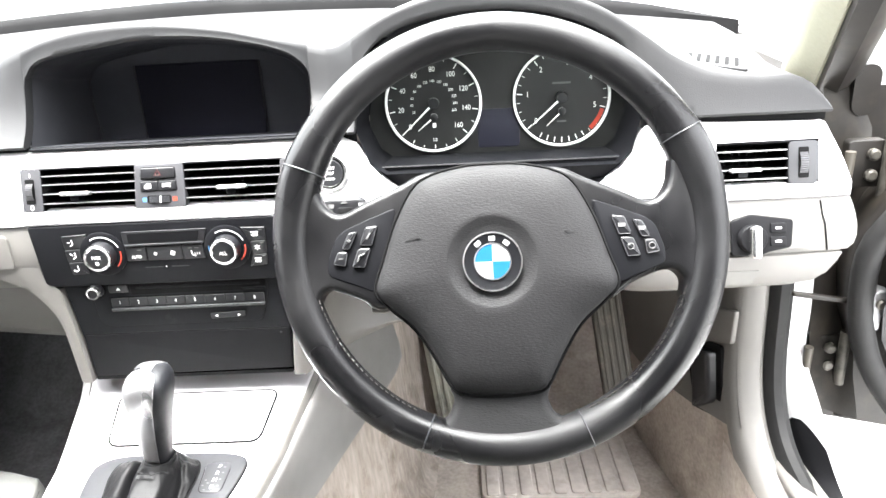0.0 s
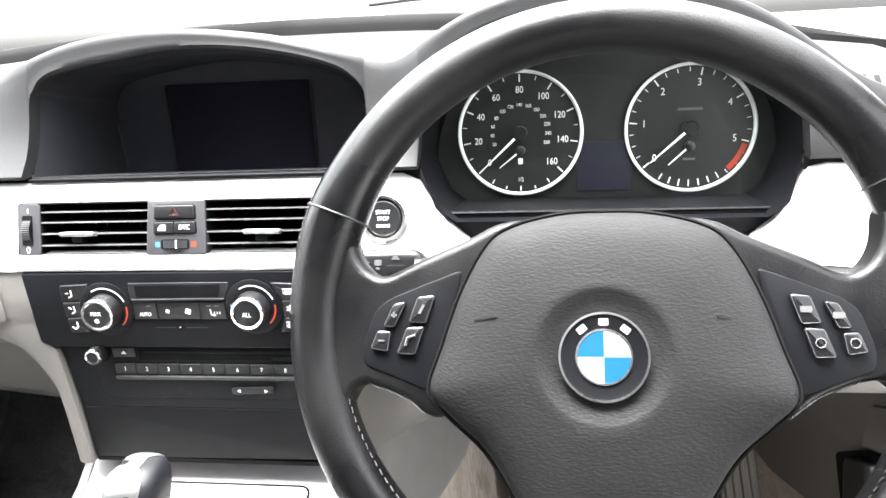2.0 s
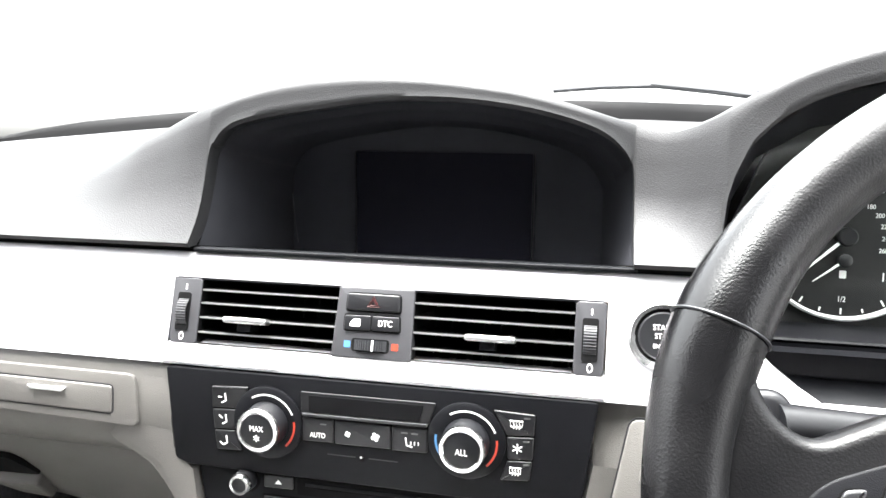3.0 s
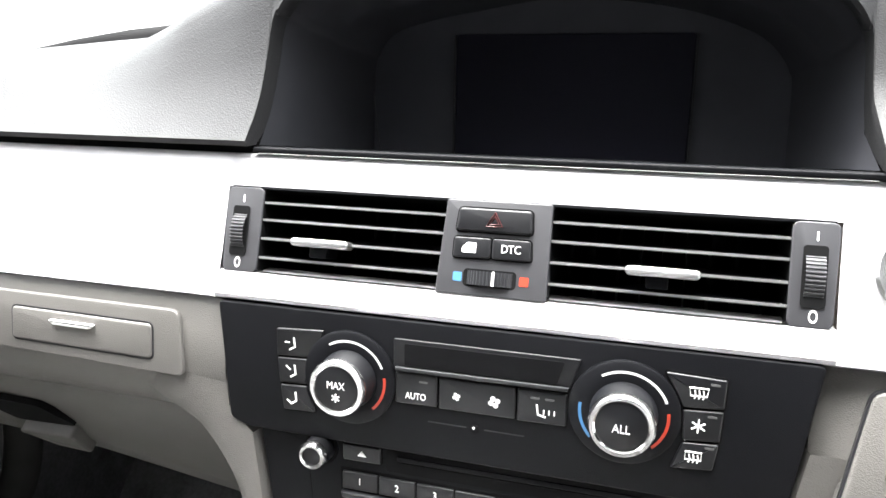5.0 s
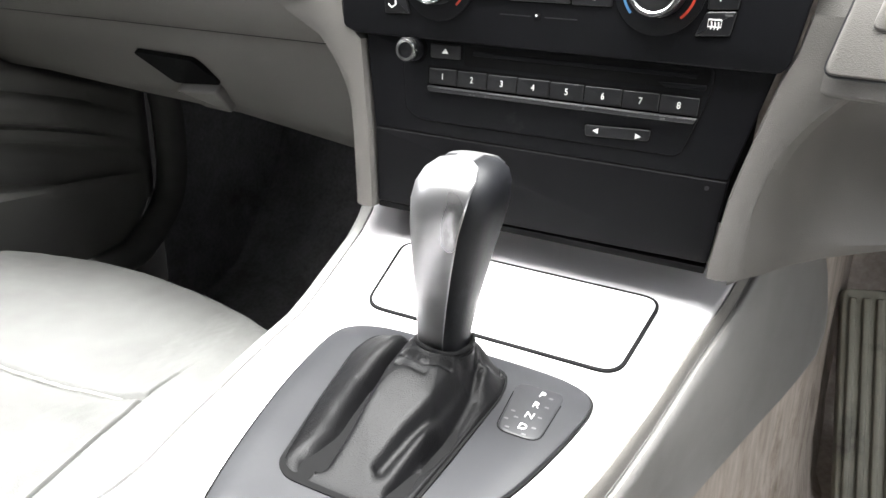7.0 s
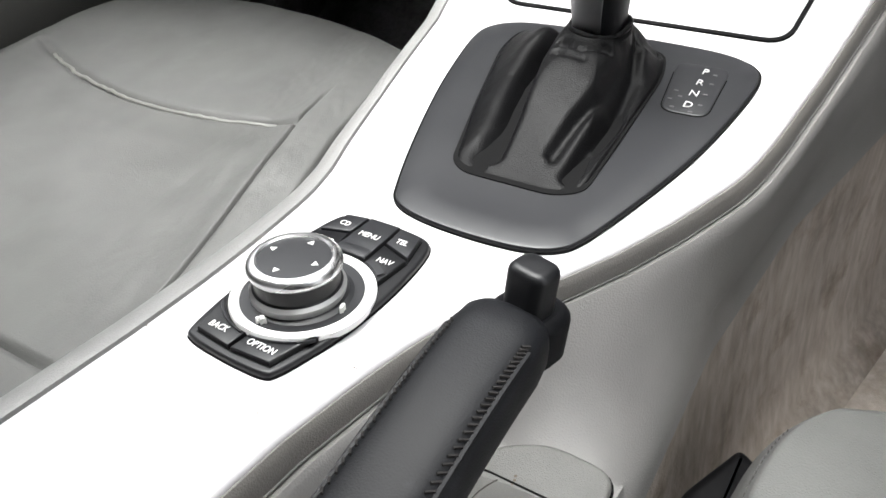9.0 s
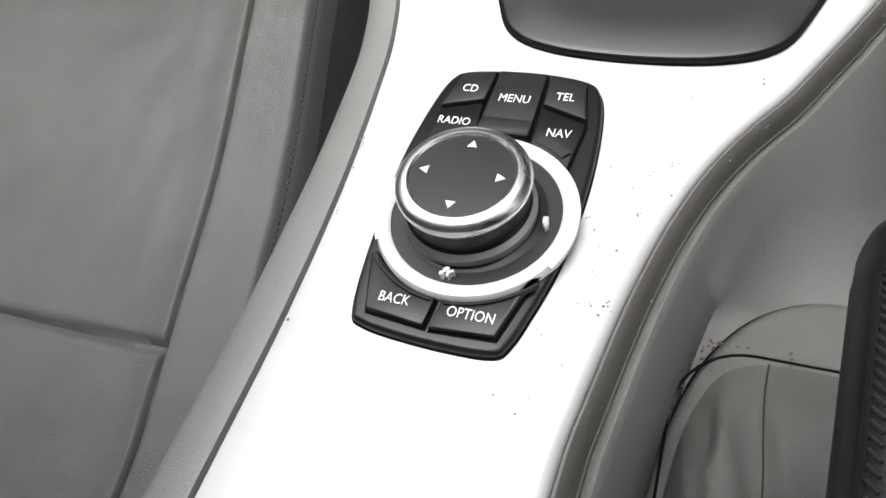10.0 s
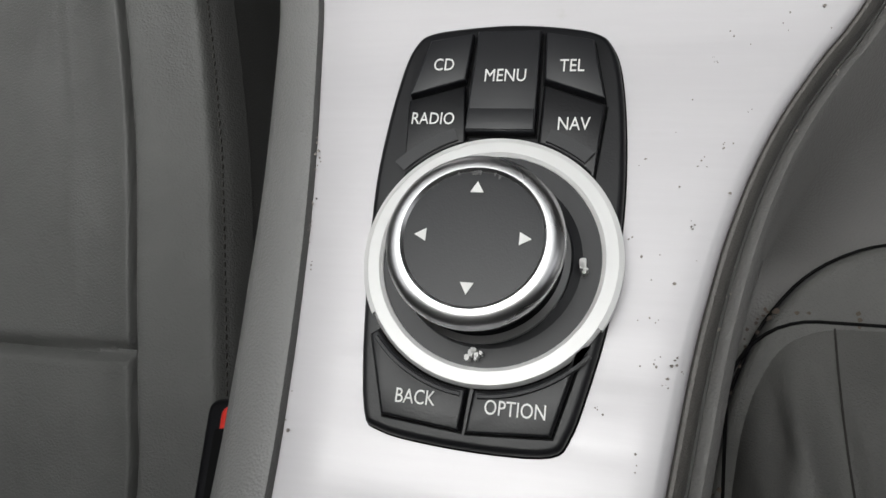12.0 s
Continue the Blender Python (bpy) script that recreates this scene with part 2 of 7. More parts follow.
def skin(bm, loops, closed=True, cap0=False, cap1=False):
    """Joins equal loops of points with quads."""
    rows = [[bm.verts.new(p) for p in loop] for loop in loops]
    n = len(rows[0])
    for a, b in zip(rows, rows[1:]):
        for i in range(n if closed else n - 1):
            j = (i + 1) % n
            try:
                bm.faces.new((a[i], a[j], b[j], b[i]))
            except ValueError:
                pass
    if cap0:
        bm.faces.new(rows[0])
    if cap1:
        bm.faces.new(rows[-1][::-1])
    return bm


def rrect(w, h, r, cx=0.0, cy=0.0, n=4):
    r = min(r, w / 2 - 1e-5, h / 2 - 1e-5)
    out = []
    for sx, sy, a0 in ((1, 1, 0), (-1, 1, 90), (-1, -1, 180), (1, -1, 270)):
        for k in range(n + 1):
            a = radians(a0 + 90 * k / n)
            out.append((cx + sx * (w / 2 - r) + r * math.cos(a), cy + sy * (h / 2 - r) + r * math.sin(a)))
    return out


def circle(r, cx=0.0, cy=0.0, n=40):
    return [(cx + r * math.cos(2 * math.pi * i / n), cy + r * math.sin(2 * math.pi * i / n)) for i in range(n)]


def smooth_loop(pts, k=6, closed=True):
    """A Catmull-Rom curve through the points."""
    n, out = len(pts), []
    for i in range(n if closed else n - 1):
        p = [Vector(pts[(i + d) % n]) if closed else Vector(pts[min(max(i + d, 0), n - 1)]) for d in (-1, 0, 1, 2)]
        for s in range(k):
            t = s / k
            out.append(tuple(0.5 * ((2 * p[1]) + (p[2] - p[0]) * t + (2 * p[0] - 5 * p[1] + 4 * p[2] - p[3]) * t ** 2
                                    + (3 * p[1] - p[0] - 3 * p[2] + p[3]) * t ** 3)))
    if not closed:
        out.append(tuple(pts[-1]))
    return out


def soft_poly(pts, r, k=4):
    """A polygon with its corners rounded by r."""
    out, n = [], len(pts)
    for i in range(n):
        p, q, s = Vector(pts[i - 1]), Vector(pts[i]), Vector(pts[(i + 1) % n])
        a, b = (p - q), (s - q)
        d = min(r, a.length * 0.45, b.length * 0.45)
        a, b = q + a.normalized() * d, q + b.normalized() * d
        for j in range(k + 1):
            t = j / k
            out.append(tuple(a * (1 - t) ** 2 + q * 2 * t * (1 - t) + b * t * t))
    return out


def inset(loop, d):
    """The loop moved inwards by d."""
    n, out = len(loop), []
    area = sum(loop[i - 1][0] * loop[i][1] - loop[i][0] * loop[i - 1][1] for i in range(n))
    s = 1 if area > 0 else -1
    for i in range(n):
        p, q, r = Vector(loop[i - 1]), Vector(loop[i]), Vector(loop[(i + 1) % n])
        a, b = (q - p), (r - q)
        a = a.normalized() if a.length > 1e-9 else b.normalized()
        b = b.normalized() if b.length > 1e-9 else a
        m = Vector((-(a.y + b.y), a.x + b.x)) * s
        if m.length < 1e-6:
            m = Vector((-a.y, a.x)) * s
        m.normalize()
        out.append((q.x + m.x * d, q.y + m.y * d))
    return out


def prism(outline, z0, z1, m=Matrix(), round_=0.0, bm=None, steps=3, bulge=0.0):
    """A plate of that outline from z0 to z1 in the frame m, its upper edge rounded."""
    bm = bm or bmesh.new()
    loops = [[(x, y, z0) for x, y in outline]]
    if round_:
        for k in range(steps + 1):
            a = math.pi / 2 * k / steps
            loops.append([(x, y, z1 - round_ * (1 - math.sin(a))) for x, y in inset(outline, round_ * (1 - math.cos(a)))])
    else:
        loops.append([(x, y, z1) for x, y in outline])
    if bulge:
        last = [(x, y) for x, y, _ in loops[-1]]
        cx, cy = sum(p[0] for p in last) / len(last), sum(p[1] for p in last) / len(last)
        for s in (0.8, 0.55, 0.3, 0.1):
            loops.append([(cx + (x - cx) * s, cy + (y - cy) * s, z1 + bulge * (1 - s * s)) for x, y in last])
    loops = [[m @ Vector(p) for p in loop] for loop in loops]
    return skin(bm, loops, True, True, True)


def lathe(profile, m=Matrix(), n=48, bm=None, cap0=True, cap1=True):
    bm = bm or bmesh.new()
    loops = [[m @ Vector((r * math.cos(2 * math.pi * i / n), r * math.sin(2 * math.pi * i / n), z)) for i in range(n)] for r, z in profile]
    return skin(bm, loops, True, cap0, cap1)


def tube(path, r, n=10, bm=None, closed=False, flat=1.0):
    """A round cord along the path; r may be a list."""
    bm = bm or bmesh.new()
    pts = [Vector(p) for p in path]
    loops, side = [], None
    for i, p in enumerate(pts):
        a = pts[(i + 1) % len(pts)] if closed or i + 1 < len(pts) else p
        b = pts[i - 1] if closed or i else p
        d = (a - b).normalized()
        if side is None:
            side = d.orthogonal().normalized()
        side = (side - d * side.dot(d)).normalized()
        up = d.cross(side)
        rr = r[i] if isinstance(r, (list, tuple)) else r
        loops.append([p + side * rr * math.cos(2 * math.pi * k / n) + up * rr * flat * math.sin(2 * math.pi * k / n) for k in range(n)])
    if closed:
        loops.append(loops[0])
        return skin(bm, loops)
    return skin(bm, loops, True, True, True)


def sheet(bm, rows):
    """An open surface through rows of points."""
    return skin(bm, rows, False)


def lerp_table(table, v):
    if v <= table[0][0]:
        return table[0][1]
    for (a, p), (b, q) in zip(table, table[1:]):
        if v <= b:
            t = (v - a) / (b - a)
            return p + (q - p) * t
    return table[-1][1]


def smooth_table(table, v):
    """Like lerp_table, on a smooth curve."""
    n = len(table)
    if v <= table[0][0]:
        return table[0][1]
    if v >= table[-1][0]:
        return table[-1][1]
    for i in range(n - 1):
        a, b = table[i][0], table[i + 1][0]
        if v <= b:
            t = (v - a) / (b - a)
            p, q = table[i][1], table[i + 1][1]
            m0 = (q - table[max(i - 1, 0)][1]) / max(b - table[max(i - 1, 0)][0], 1e-9) * (b - a)
            m1 = (table[min(i + 2, n - 1)][1] - p) / max(table[min(i + 2, n - 1)][0] - a, 1e-9) * (b - a)
            return ((2 * t ** 3 - 3 * t * t + 1) * p + (t ** 3 - 2 * t * t + t) * m0
                    + (3 * t * t - 2 * t ** 3) * q + (t ** 3 - t * t) * m1)
    return table[-1][1]


def writing(text, size, m, material, parent, name="lettering", depth=0.0002, width=1.0, bold=0.0):
    """Letters in the built-in font, centred in the frame m, as a mesh."""
    cu = bpy.data.curves.new(name, "FONT")
    cu.body, cu.size, cu.align_x, cu.align_y, cu.extrude = text, size, "CENTER", "CENTER", depth
    cu.offset = bold
    cu.resolution_u = 3
    tmp = bpy.data.objects.new(name, cu)
    scene.collection.objects.link(tmp)
    bpy.context.view_layer.update()
    me = bpy.data.meshes.new_from_object(tmp.evaluated_get(bpy.context.evaluated_depsgraph_get()))
    bpy.data.objects.remove(tmp)
    me.transform(m @ Matrix.Diagonal((width, 1, 1, 1)))
    me.materials.clear()
    me.materials.append(material)
    me.name = name
    return under(new(name, me), parent)


def T(x, y, z=0.0):
    return Matrix.Translation((x, y, z))

# ---- ground and what lies outside ----
bm = bmesh.new()
rows = []
for i in range(41):
    x = -200 + 400 * i / 40
    rows.append([(x, -200 + 400 * j / 40, -0.42) for j in range(41)])
sheet(bm, rows)
solo("ground", bm, GROUND, "pale worn concrete yard under an overcast sky", "ground", kind="structure")

FLOOR_Z = 0.05


# ---- the car's shell ----
def shell():
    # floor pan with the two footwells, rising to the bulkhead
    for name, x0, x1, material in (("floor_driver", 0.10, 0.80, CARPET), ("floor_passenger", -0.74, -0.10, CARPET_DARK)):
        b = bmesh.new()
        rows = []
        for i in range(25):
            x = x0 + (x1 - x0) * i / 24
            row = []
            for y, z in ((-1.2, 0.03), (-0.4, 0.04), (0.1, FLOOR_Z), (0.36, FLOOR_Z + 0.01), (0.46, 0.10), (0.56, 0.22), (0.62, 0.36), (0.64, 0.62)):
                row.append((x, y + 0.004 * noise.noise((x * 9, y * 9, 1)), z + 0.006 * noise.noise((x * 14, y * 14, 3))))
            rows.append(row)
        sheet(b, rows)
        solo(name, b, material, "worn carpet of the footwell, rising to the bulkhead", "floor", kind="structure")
    # bulkhead above the carpet, under the windscreen
    b = bmesh.new()
    sheet(b, [[(x, 0.68, -0.1), (x, 0.68, 0.75), (x, 0.60, 0.765 + 0.045 * (1 - (x / 0.8) ** 2)), (x, 0.388 + 0.05 * (1 - (x / 0.8) ** 2), 0.768 + 0.05 * (1 - (x / 0.8) ** 2))] for x in [-0.8 + 0.1 * k for k in range(17)]])
    solo("bulkhead", b, GAP, "dark bulkhead behind the dashboard", "wall", kind="structure")
    # roof lining
    b = bmesh.new()
    rows = []
    for i in range(9):
        x = -0.62 + 1.24 * i / 8
        rows.append([(x, y, z - 0.06 * (x / 0.62) ** 2) for y, z in ((-1.75, 1.06), (-1.2, 1.15), (-0.7, 1.18), (-0.34, 1.15))])
    sheet(b, rows)
    roof = solo("ceiling", b, HEADLINER, "pale cloth roof lining", "ceiling", kind="structure")
    md = roof.modifiers.new("thick", "SOLIDIFY")
    md.thickness, md.offset = 0.03, 1
    # closed rear part of the cabin
    b = bmesh.new()
    sheet(b, [[(-0.8, -1.75, -0.1), (-0.8, -1.75, 1.10)], [(0.8, -1.75, -0.1), (0.8, -1.75, 1.10)]])
    solo("wall_rear", b, LINING, "plain dark rear wall of the cabin", "wall", kind="structure")
    # closed sides behind the front doors
    for name, x in (("wall_left", -0.72), ("wall_right", 0.72)):
        b = bmesh.new()
        sheet(b, [[(x, y, 0.03), (x, y, 0.72), (x * 0.86, y, 1.13)] for y in (-1.75, -1.3, -0.85, -0.48)])
        solo(name, b, LINING, "plain dark lined side wall behind the front door", "wall", kind="structure")
    # windscreen
    b = bmesh.new()
    rows = []
    for i in range(13):
        x = -0.72 + 1.44 * i / 12
        c = 1 - (x / 0.72) ** 2
        rows.append([(x * (1 - 0.14 * t), 0.43 + 0.07 * c - (0.77 + 0.07 * c) * t, 0.79 + 0.045 * c * (1 - t) + 0.36 * t) for t in (0, 0.25, 0.5, 0.75, 1)])
    sheet(b, rows)
    g = solo("window_1", b, GLASS, "clear curved windscreen", "window", kind="structure")
    g.visible_shadow = False
    # black ceramic border and cowl along the glass foot
    b = bmesh.new()
    rows = []
    for i in range(25):
        x = -0.74 + 1.48 * i / 24
        c = 1 - (x / 0.74) ** 2
        y, z = 0.37 + 0.05 * c, 0.786 + 0.052 * c
        e = min(1.0, (0.742 - abs(x)) / 0.16)
        rows.append([(x, y - 0.004, z - 0.02), (x, y, z + 0.002 * e), (x, y + 0.008, z + 0.011 * e), (x, y + 0.018, z + 0.013 * e), (x, y + 0.024, z - 0.03)])
    sheet(b, rows)
    solo("trim_1", b, GAP, "black seal along the foot of the windscreen", "trim", kind="structure")


shell()


def pillar(side):
    """Lined A-pillar and the body frame outside it."""
    s = side

    def run(section, steps, name, material, label, category):
        b = bmesh.new()
        skin(b, [[(s * (x - 0.37 * u), y - u, z + 0.61 * u) for x, y, z in section] for u in steps], True, True, True)
        solo(name, b, material, label, category, kind="structure")

    run([(0.772, 0.262, 0.752), (0.758, 0.245, 0.747), (0.752, 0.220, 0.742), (0.755, 0.195, 0.732), (0.767, 0.172, 0.722), (0.786, 0.180, 0.720), (0.795, 0.262, 0.752)],
        (-0.05, 0, 0.1, 0.25, 0.4, 0.55), "trim_pillar", CREAM, "cream cloth-lined windscreen pillar", "trim")
    run([(0.775, 0.200, 0.722), (0.772, 0.168, 0.715), (0.790, 0.160, 0.712), (0.806, 0.168, 0.716), (0.822, 0.178, 0.722), (0.836, 0.200, 0.735), (0.836, 0.270, 0.770), (0.800, 0.270, 0.765)],
        (-0.12, -0.05, 0, 0.1, 0.25, 0.4, 0.55), "wall_pillar", PAINT, "dark painted outer windscreen pillar", "pillar")


pillar(1)
pillar(-1)


# ---- dashboard: one upper pad over its whole width, with hoods over the screen and the gauges ----
CREST = [(-0.74, 0.752), (-0.60, 0.763), (-0.45, 0.766), (-0.342, 0.769), (-0.261, 0.776), (-0.209, 0.791), (-0.159, 0.813), (-0.089, 0.835),
         (-0.003, 0.841), (0.077, 0.833), (0.115, 0.824), (0.153, 0.813), (0.185, 0.806), (0.205, 0.812), (0.231, 0.828), (0.264, 0.844), (0.315, 0.857),
         (0.366, 0.859), (0.415, 0.853), (0.465, 0.836), (0.516, 0.803), (0.5395, 0.7860), (0.5705, 0.7712), (0.597, 0.7648), (0.632, 0.7608), (0.660, 0.7602), (0.6757, 0.7555), (0.6866, 0.7476), (0.703, 0.7280)]
SCREEN_TOP = [(-0.1375, 0.722), (-0.1362, 0.780), (-0.1325, 0.792), (-0.125, 0.802), (-0.112, 0.8085), (-0.080, 0.815), (-0.054, 0.8185), (-0.0207, 0.8230),
              (0.0035, 0.8245), (0.0425, 0.8235), (0.0803, 0.8192), (0.110, 0.8130), (0.1317, 0.8062), (0.1445, 0.8000), (0.1535, 0.7922), (0.1598, 0.783),
              (0.1622, 0.772), (0.1632, 0.722)]
GAUGE_TOP = [(0.212, 0.722), (0.216, 0.765), (0.230, 0.800), (0.264, 0.824), (0.315, 0.836), (0.366, 0.838), (0.415, 0.832), (0.462, 0.814),
             (0.492, 0.792), (0.508, 0.760), (0.512, 0.722)]


def lean(x, z):
    """How far forward the front face of the upper dashboard stands at a height; round the screen it sweeps up in a hollow curve."""
    d = z - 0.722
    k = lerp_table([(-0.27, 0.95), (-0.20, 0.30), (-0.15, 0.12), (0.20, 0.10), (0.50, 0.06), (0.565, 0.26), (0.74, 0.34)], x)
    w = lerp_table([(-0.29, 0.0), (-0.18, 1.0), (0.19, 1.0), (0.235, 0.0)], x)
    aside = lerp_table([(0.10, 0.0), (0.135, 0.35), (0.162, 1.0), (0.180, 0.9), (0.215, 0.0)], x) * max(0.0, min(1.0, d / 0.014))
    return d * k + w * 0.024 * (1 - math.exp(-max(d, 0.0) / 0.030)) + 0.024 * aside - 0.002


def opening(table, x):
    return min(smooth_table(table, x), lerp_table(table, x) + 0.004) if table[0][0] <= x <= table[-1][0] else None


def dash_row(x):
    zc = smooth_table(CREST, x)
    z0 = 0.722
    for table in (SCREEN_TOP, GAUGE_TOP):
        o = opening(table, x)
        if o:
            z0 = min(max(o, 0.722), zc - 0.010)
    yc = lean(x, zc)
    pts = [(x, lean(x, z0) + (0.010 if z0 == 0.722 else 0.016), z0 + 0.0004), (x, lean(x, z0) + 0.001, z0), (x, lean(x, z0) - 0.001, z0 + 0.003)]
    for t in (0.25, 0.5, 0.75, 0.92):
        z = z0 + 0.003 + (zc - 0.003 - z0 - 0.003) * t
        pts.append((x, lean(x, z) - 0.001, z))
    pts += [(x, yc + 0.0003, zc - 0.0014), (x, yc + 0.0018, zc - 0.0002), (x, yc + 0.022, zc)]
    back = 0.780 + 0.050 * (1 - (x / 0.74) ** 2)
    for t in (0.12, 0.28, 0.5, 0.75, 1.0):
        s = t * t * (3 - 2 * t)
        y = yc + 0.022 + (0.37 + 0.05 * (1 - (x / 0.74) ** 2) - yc - 0.022) * t
        hump = max(0.0, zc - 0.775)
        flat = 0.772 + (back - 0.772) * t
        pts.append((x, y, max(flat, 0) + hump * max(0.0, 1 - t * 1.9) ** 1.4 if hump else zc + (back - zc) * s))
    return pts


def edges(table, k=5):
    xs = []
    for (a, _), (b2, _) in zip(table, table[1:]):
        xs += [a + (b2 - a) * i / k for i in range(k)]
    return xs + [table[-1][0]]


xs = sorted(set([round(-0.74 + 1.443 * i / 146, 4) for i in range(147)] + [round(v, 5) for v in edges(SCREEN_TOP) + edges(GAUGE_TOP)]
                + [-0.1377, 0.1634, 0.2118, 0.5122]))
dashboard = thing("dashboard", "wide dashboard with dark soft upper pad and pale lower panels", "dashboard", (0, 0, 0.5))
bm = bmesh.new()
sheet(bm, [dash_row(x) for x in xs])
part("upper_pad", bm, DASH, dashboard, "dark grey soft-touch upper pad with hoods", sharp=50)

for xa, xb in ((-0.74, -0.1370), (0.1630, 0.2130), (0.5110, 0.7030)):
    bm = bmesh.new()
    sheet(bm, [[(xa + (xb - xa) * k / 12, 0.009 + 0.10 * max(0.0, abs(xa + (xb - xa) * k / 12) - 0.55) ** 2 + dy, z) for dy, z in ((0.0, 0.712), (0.0, 0.724), (0.03, 0.726))] for k in range(13)])
    part("pad_joint", bm, GAP, dashboard)
# dash-top air outlet near the driver's pillar
demister = thing("air_outlet", "slotted pale air outlet on top of the dashboard", "vent", (0.60, 0.08, 0.775))
OUT = Matrix.Translation((0.601, 0.098, 0.7680)) @ Matrix.Rotation(radians(4), 4, "X") @ Matrix.Rotation(radians(-20), 4, "Z")
part("frame", prism(soft_poly([(0.046, -0.058), (0.046, 0.006), (-0.046, 0.056), (-0.046, -0.008)][::1], 0.006), -0.008, 0.0012, OUT, 0.0008), DASH, demister)
for i in range(8):
    x = -0.035 + 0.010 * i
    part("slot", prism(rrect(0.0045, 0.044, 0.0018, x, -0.54 * x - 0.001), -0.004, 0.0016, OUT), GAP, demister)


# ---- silver trim across the dashboard ----
TRIM_TOP = [(-0.74, 0.7175), (0.205, 0.7175), (0.216, 0.706), (0.228, 0.686), (0.240, 0.672), (0.262, 0.655), (0.27, 0.650), (0.455, 0.650), (0.470, 0.658), (0.492, 0.676), (0.504, 0.697), (0.512, 0.712), (0.52, 0.7175), (0.60, 0.7145), (0.74, 0.7100)]


def trim_y(z):
    return lerp_table([(0.640, -0.0165), (0.645, -0.0205), (0.658, -0.0125), (0.700, -0.0005), (0.7175, 0.004)], z)


def trim_curve(x):
    """The trim sweeps forward towards the doors."""
    return 0.10 * max(0.0, abs(x) - 0.55) ** 2


def trim_sag(x):
    """The trim hangs a little lower at the driver's end."""
    f = max(0.0, min(1.0, (x - 0.52) / 0.07))
    return 0.0065 * f * f * (3 - 2 * f)


def trim_piece(bm, xa, xb, za=None, zb=None, step=0.012):
    n = max(2, int((xb - xa) / step))
    rows = []
    for i in range(n + 1):
        x = xa + (xb - xa) * i / n
        low = trim_sag(x)
        top = lerp_table(TRIM_TOP, x) if zb is None else zb - low
        bot = (0.6435 if za is None else za) - low
        dy = trim_curve(x)
        row = []
        if zb is None:
            row += [(x, trim_y(top + low) + 0.02 + dy, top), (x, trim_y(top + low) + 0.002 + dy, top)]
            top -= 0.0022
        else:
            row += [(x, trim_y(top + low) + 0.014 + dy, top)]
        for t in range(7):
            z = top + (bot - top) * t / 6
            row.append((x, trim_y(z + low) + dy, z))
        if za is None:
            row += [(x, trim_y(bot + low) + 0.004 + dy, bot - 0.002), (x, 0.004 + dy, bot - 0.002)]
        else:
            row += [(x, trim_y(bot + low) + 0.014 + dy, bot)]
        rows.append(row)
    sheet(bm, rows)


bm = bmesh.new()
trim_piece(bm, -0.74, -0.1495)
trim_piece(bm, 0.1495, 0.588)
trim_piece(bm, 0.695, 0.738)
END = [(0.535, 0.705), (0.56, 0.718), (0.58, 0.7265), (0.60, 0.731), (0.634, 0.728), (0.640, 0.726), (0.6445, 0.731), (0.66, 0.726), (0.678, 0.719), (0.70, 0.707), (0.7175, 0.698)]
for v in bm.verts:
    if v.co.x > 0.695:
        v.co.x = 0.695 + (v.co.x - 0.695) * (lerp_table(END, v.co.z) - 0.695) / 0.043
for xa, xb in ((-0.1495, 0.1495), (0.588, 0.695)):
    trim_piece(bm, xa, xb, za=0.7005)
    trim_piece(bm, xa, xb, zb=0.6565)
part("trim_strip", bm, TRIM, dashboard, "brushed silver trim strip")
# closed end of the dashboard beside the door
bm = prism(soft_poly([(0.010, 0.722), (0.004, 0.715), (-0.002, 0.69), (-0.014, 0.645), (-0.031, 0.60), (-0.036, 0.555), (0.0, 0.535), (0.5, 0.5), (0.4, 0.775), (0.2, 0.745), (0.05, 0.724)], 0.004),
           0, 0.006, Matrix(((0, 0, 1, 0.737), (1, 0, 0, 0.012), (0, 1, 0, -0.004), (0, 0, 0, 1))), 0.002)
for v in bm.verts:
    v.co.x += lerp_table(END, v.co.z) - 0.745
part("end_cap", bm, BEIGE, dashboard)

# ---- pale lower panels ----
LOW_P = [(0.010, 0.6415), (-0.0155, 0.6415), (-0.0175, 0.638), (-0.020, 0.60), (-0.017, 0.588), (-0.004, 0.572), (0.018, 0.5575), (0.0195, 0.5562), (0.0250, 0.5555), (0.0265, 0.549), (0.047, 0.528), (0.068, 0.500), (0.080, 0.488), (0.10, 0.482), (0.30, 0.480)]
bm = bmesh.new()
rows = []
for i in range(46):
    x = -0.74 + (0.74 - 0.1445) * i / 45
    drop = lerp_table([(-0.62, 0.0), (-0.46, -0.008), (-0.33, -0.013), (-0.216, -0.026), (-0.15, -0.034)], x)
    rows.append([(x, y + trim_curve(x), z + drop * max(0.0, min(1.0, (0.555 - z) / 0.065))) for y, z in LOW_P])
sheet(bm, rows)
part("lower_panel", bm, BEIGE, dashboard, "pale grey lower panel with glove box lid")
part("lid_joint", tube([(x, 0.0228 + trim_curve(x), 0.5562) for x in [-0.735 + 0.05 * k for k in range(12)]], 0.0011, 6), GAP, dashboard)
LOW_D = [(0.010, 0.6415), (-0.0165, 0.6415), (-0.019, 0.637), (-0.0245, 0.6235), (-0.030, 0.610), (-0.033, 0.597), (-0.0352, 0.588), (-0.0358, 0.5825), (-0.0330, 0.5815), (-0.0330, 0.5800), (-0.0360, 0.5785), (-0.0368, 0.570), (-0.0360, 0.558),
         (-0.0325, 0.546), (-0.024, 0.538), (-0.012, 0.534), (0.10, 0.525), (0.30, 0.52)]
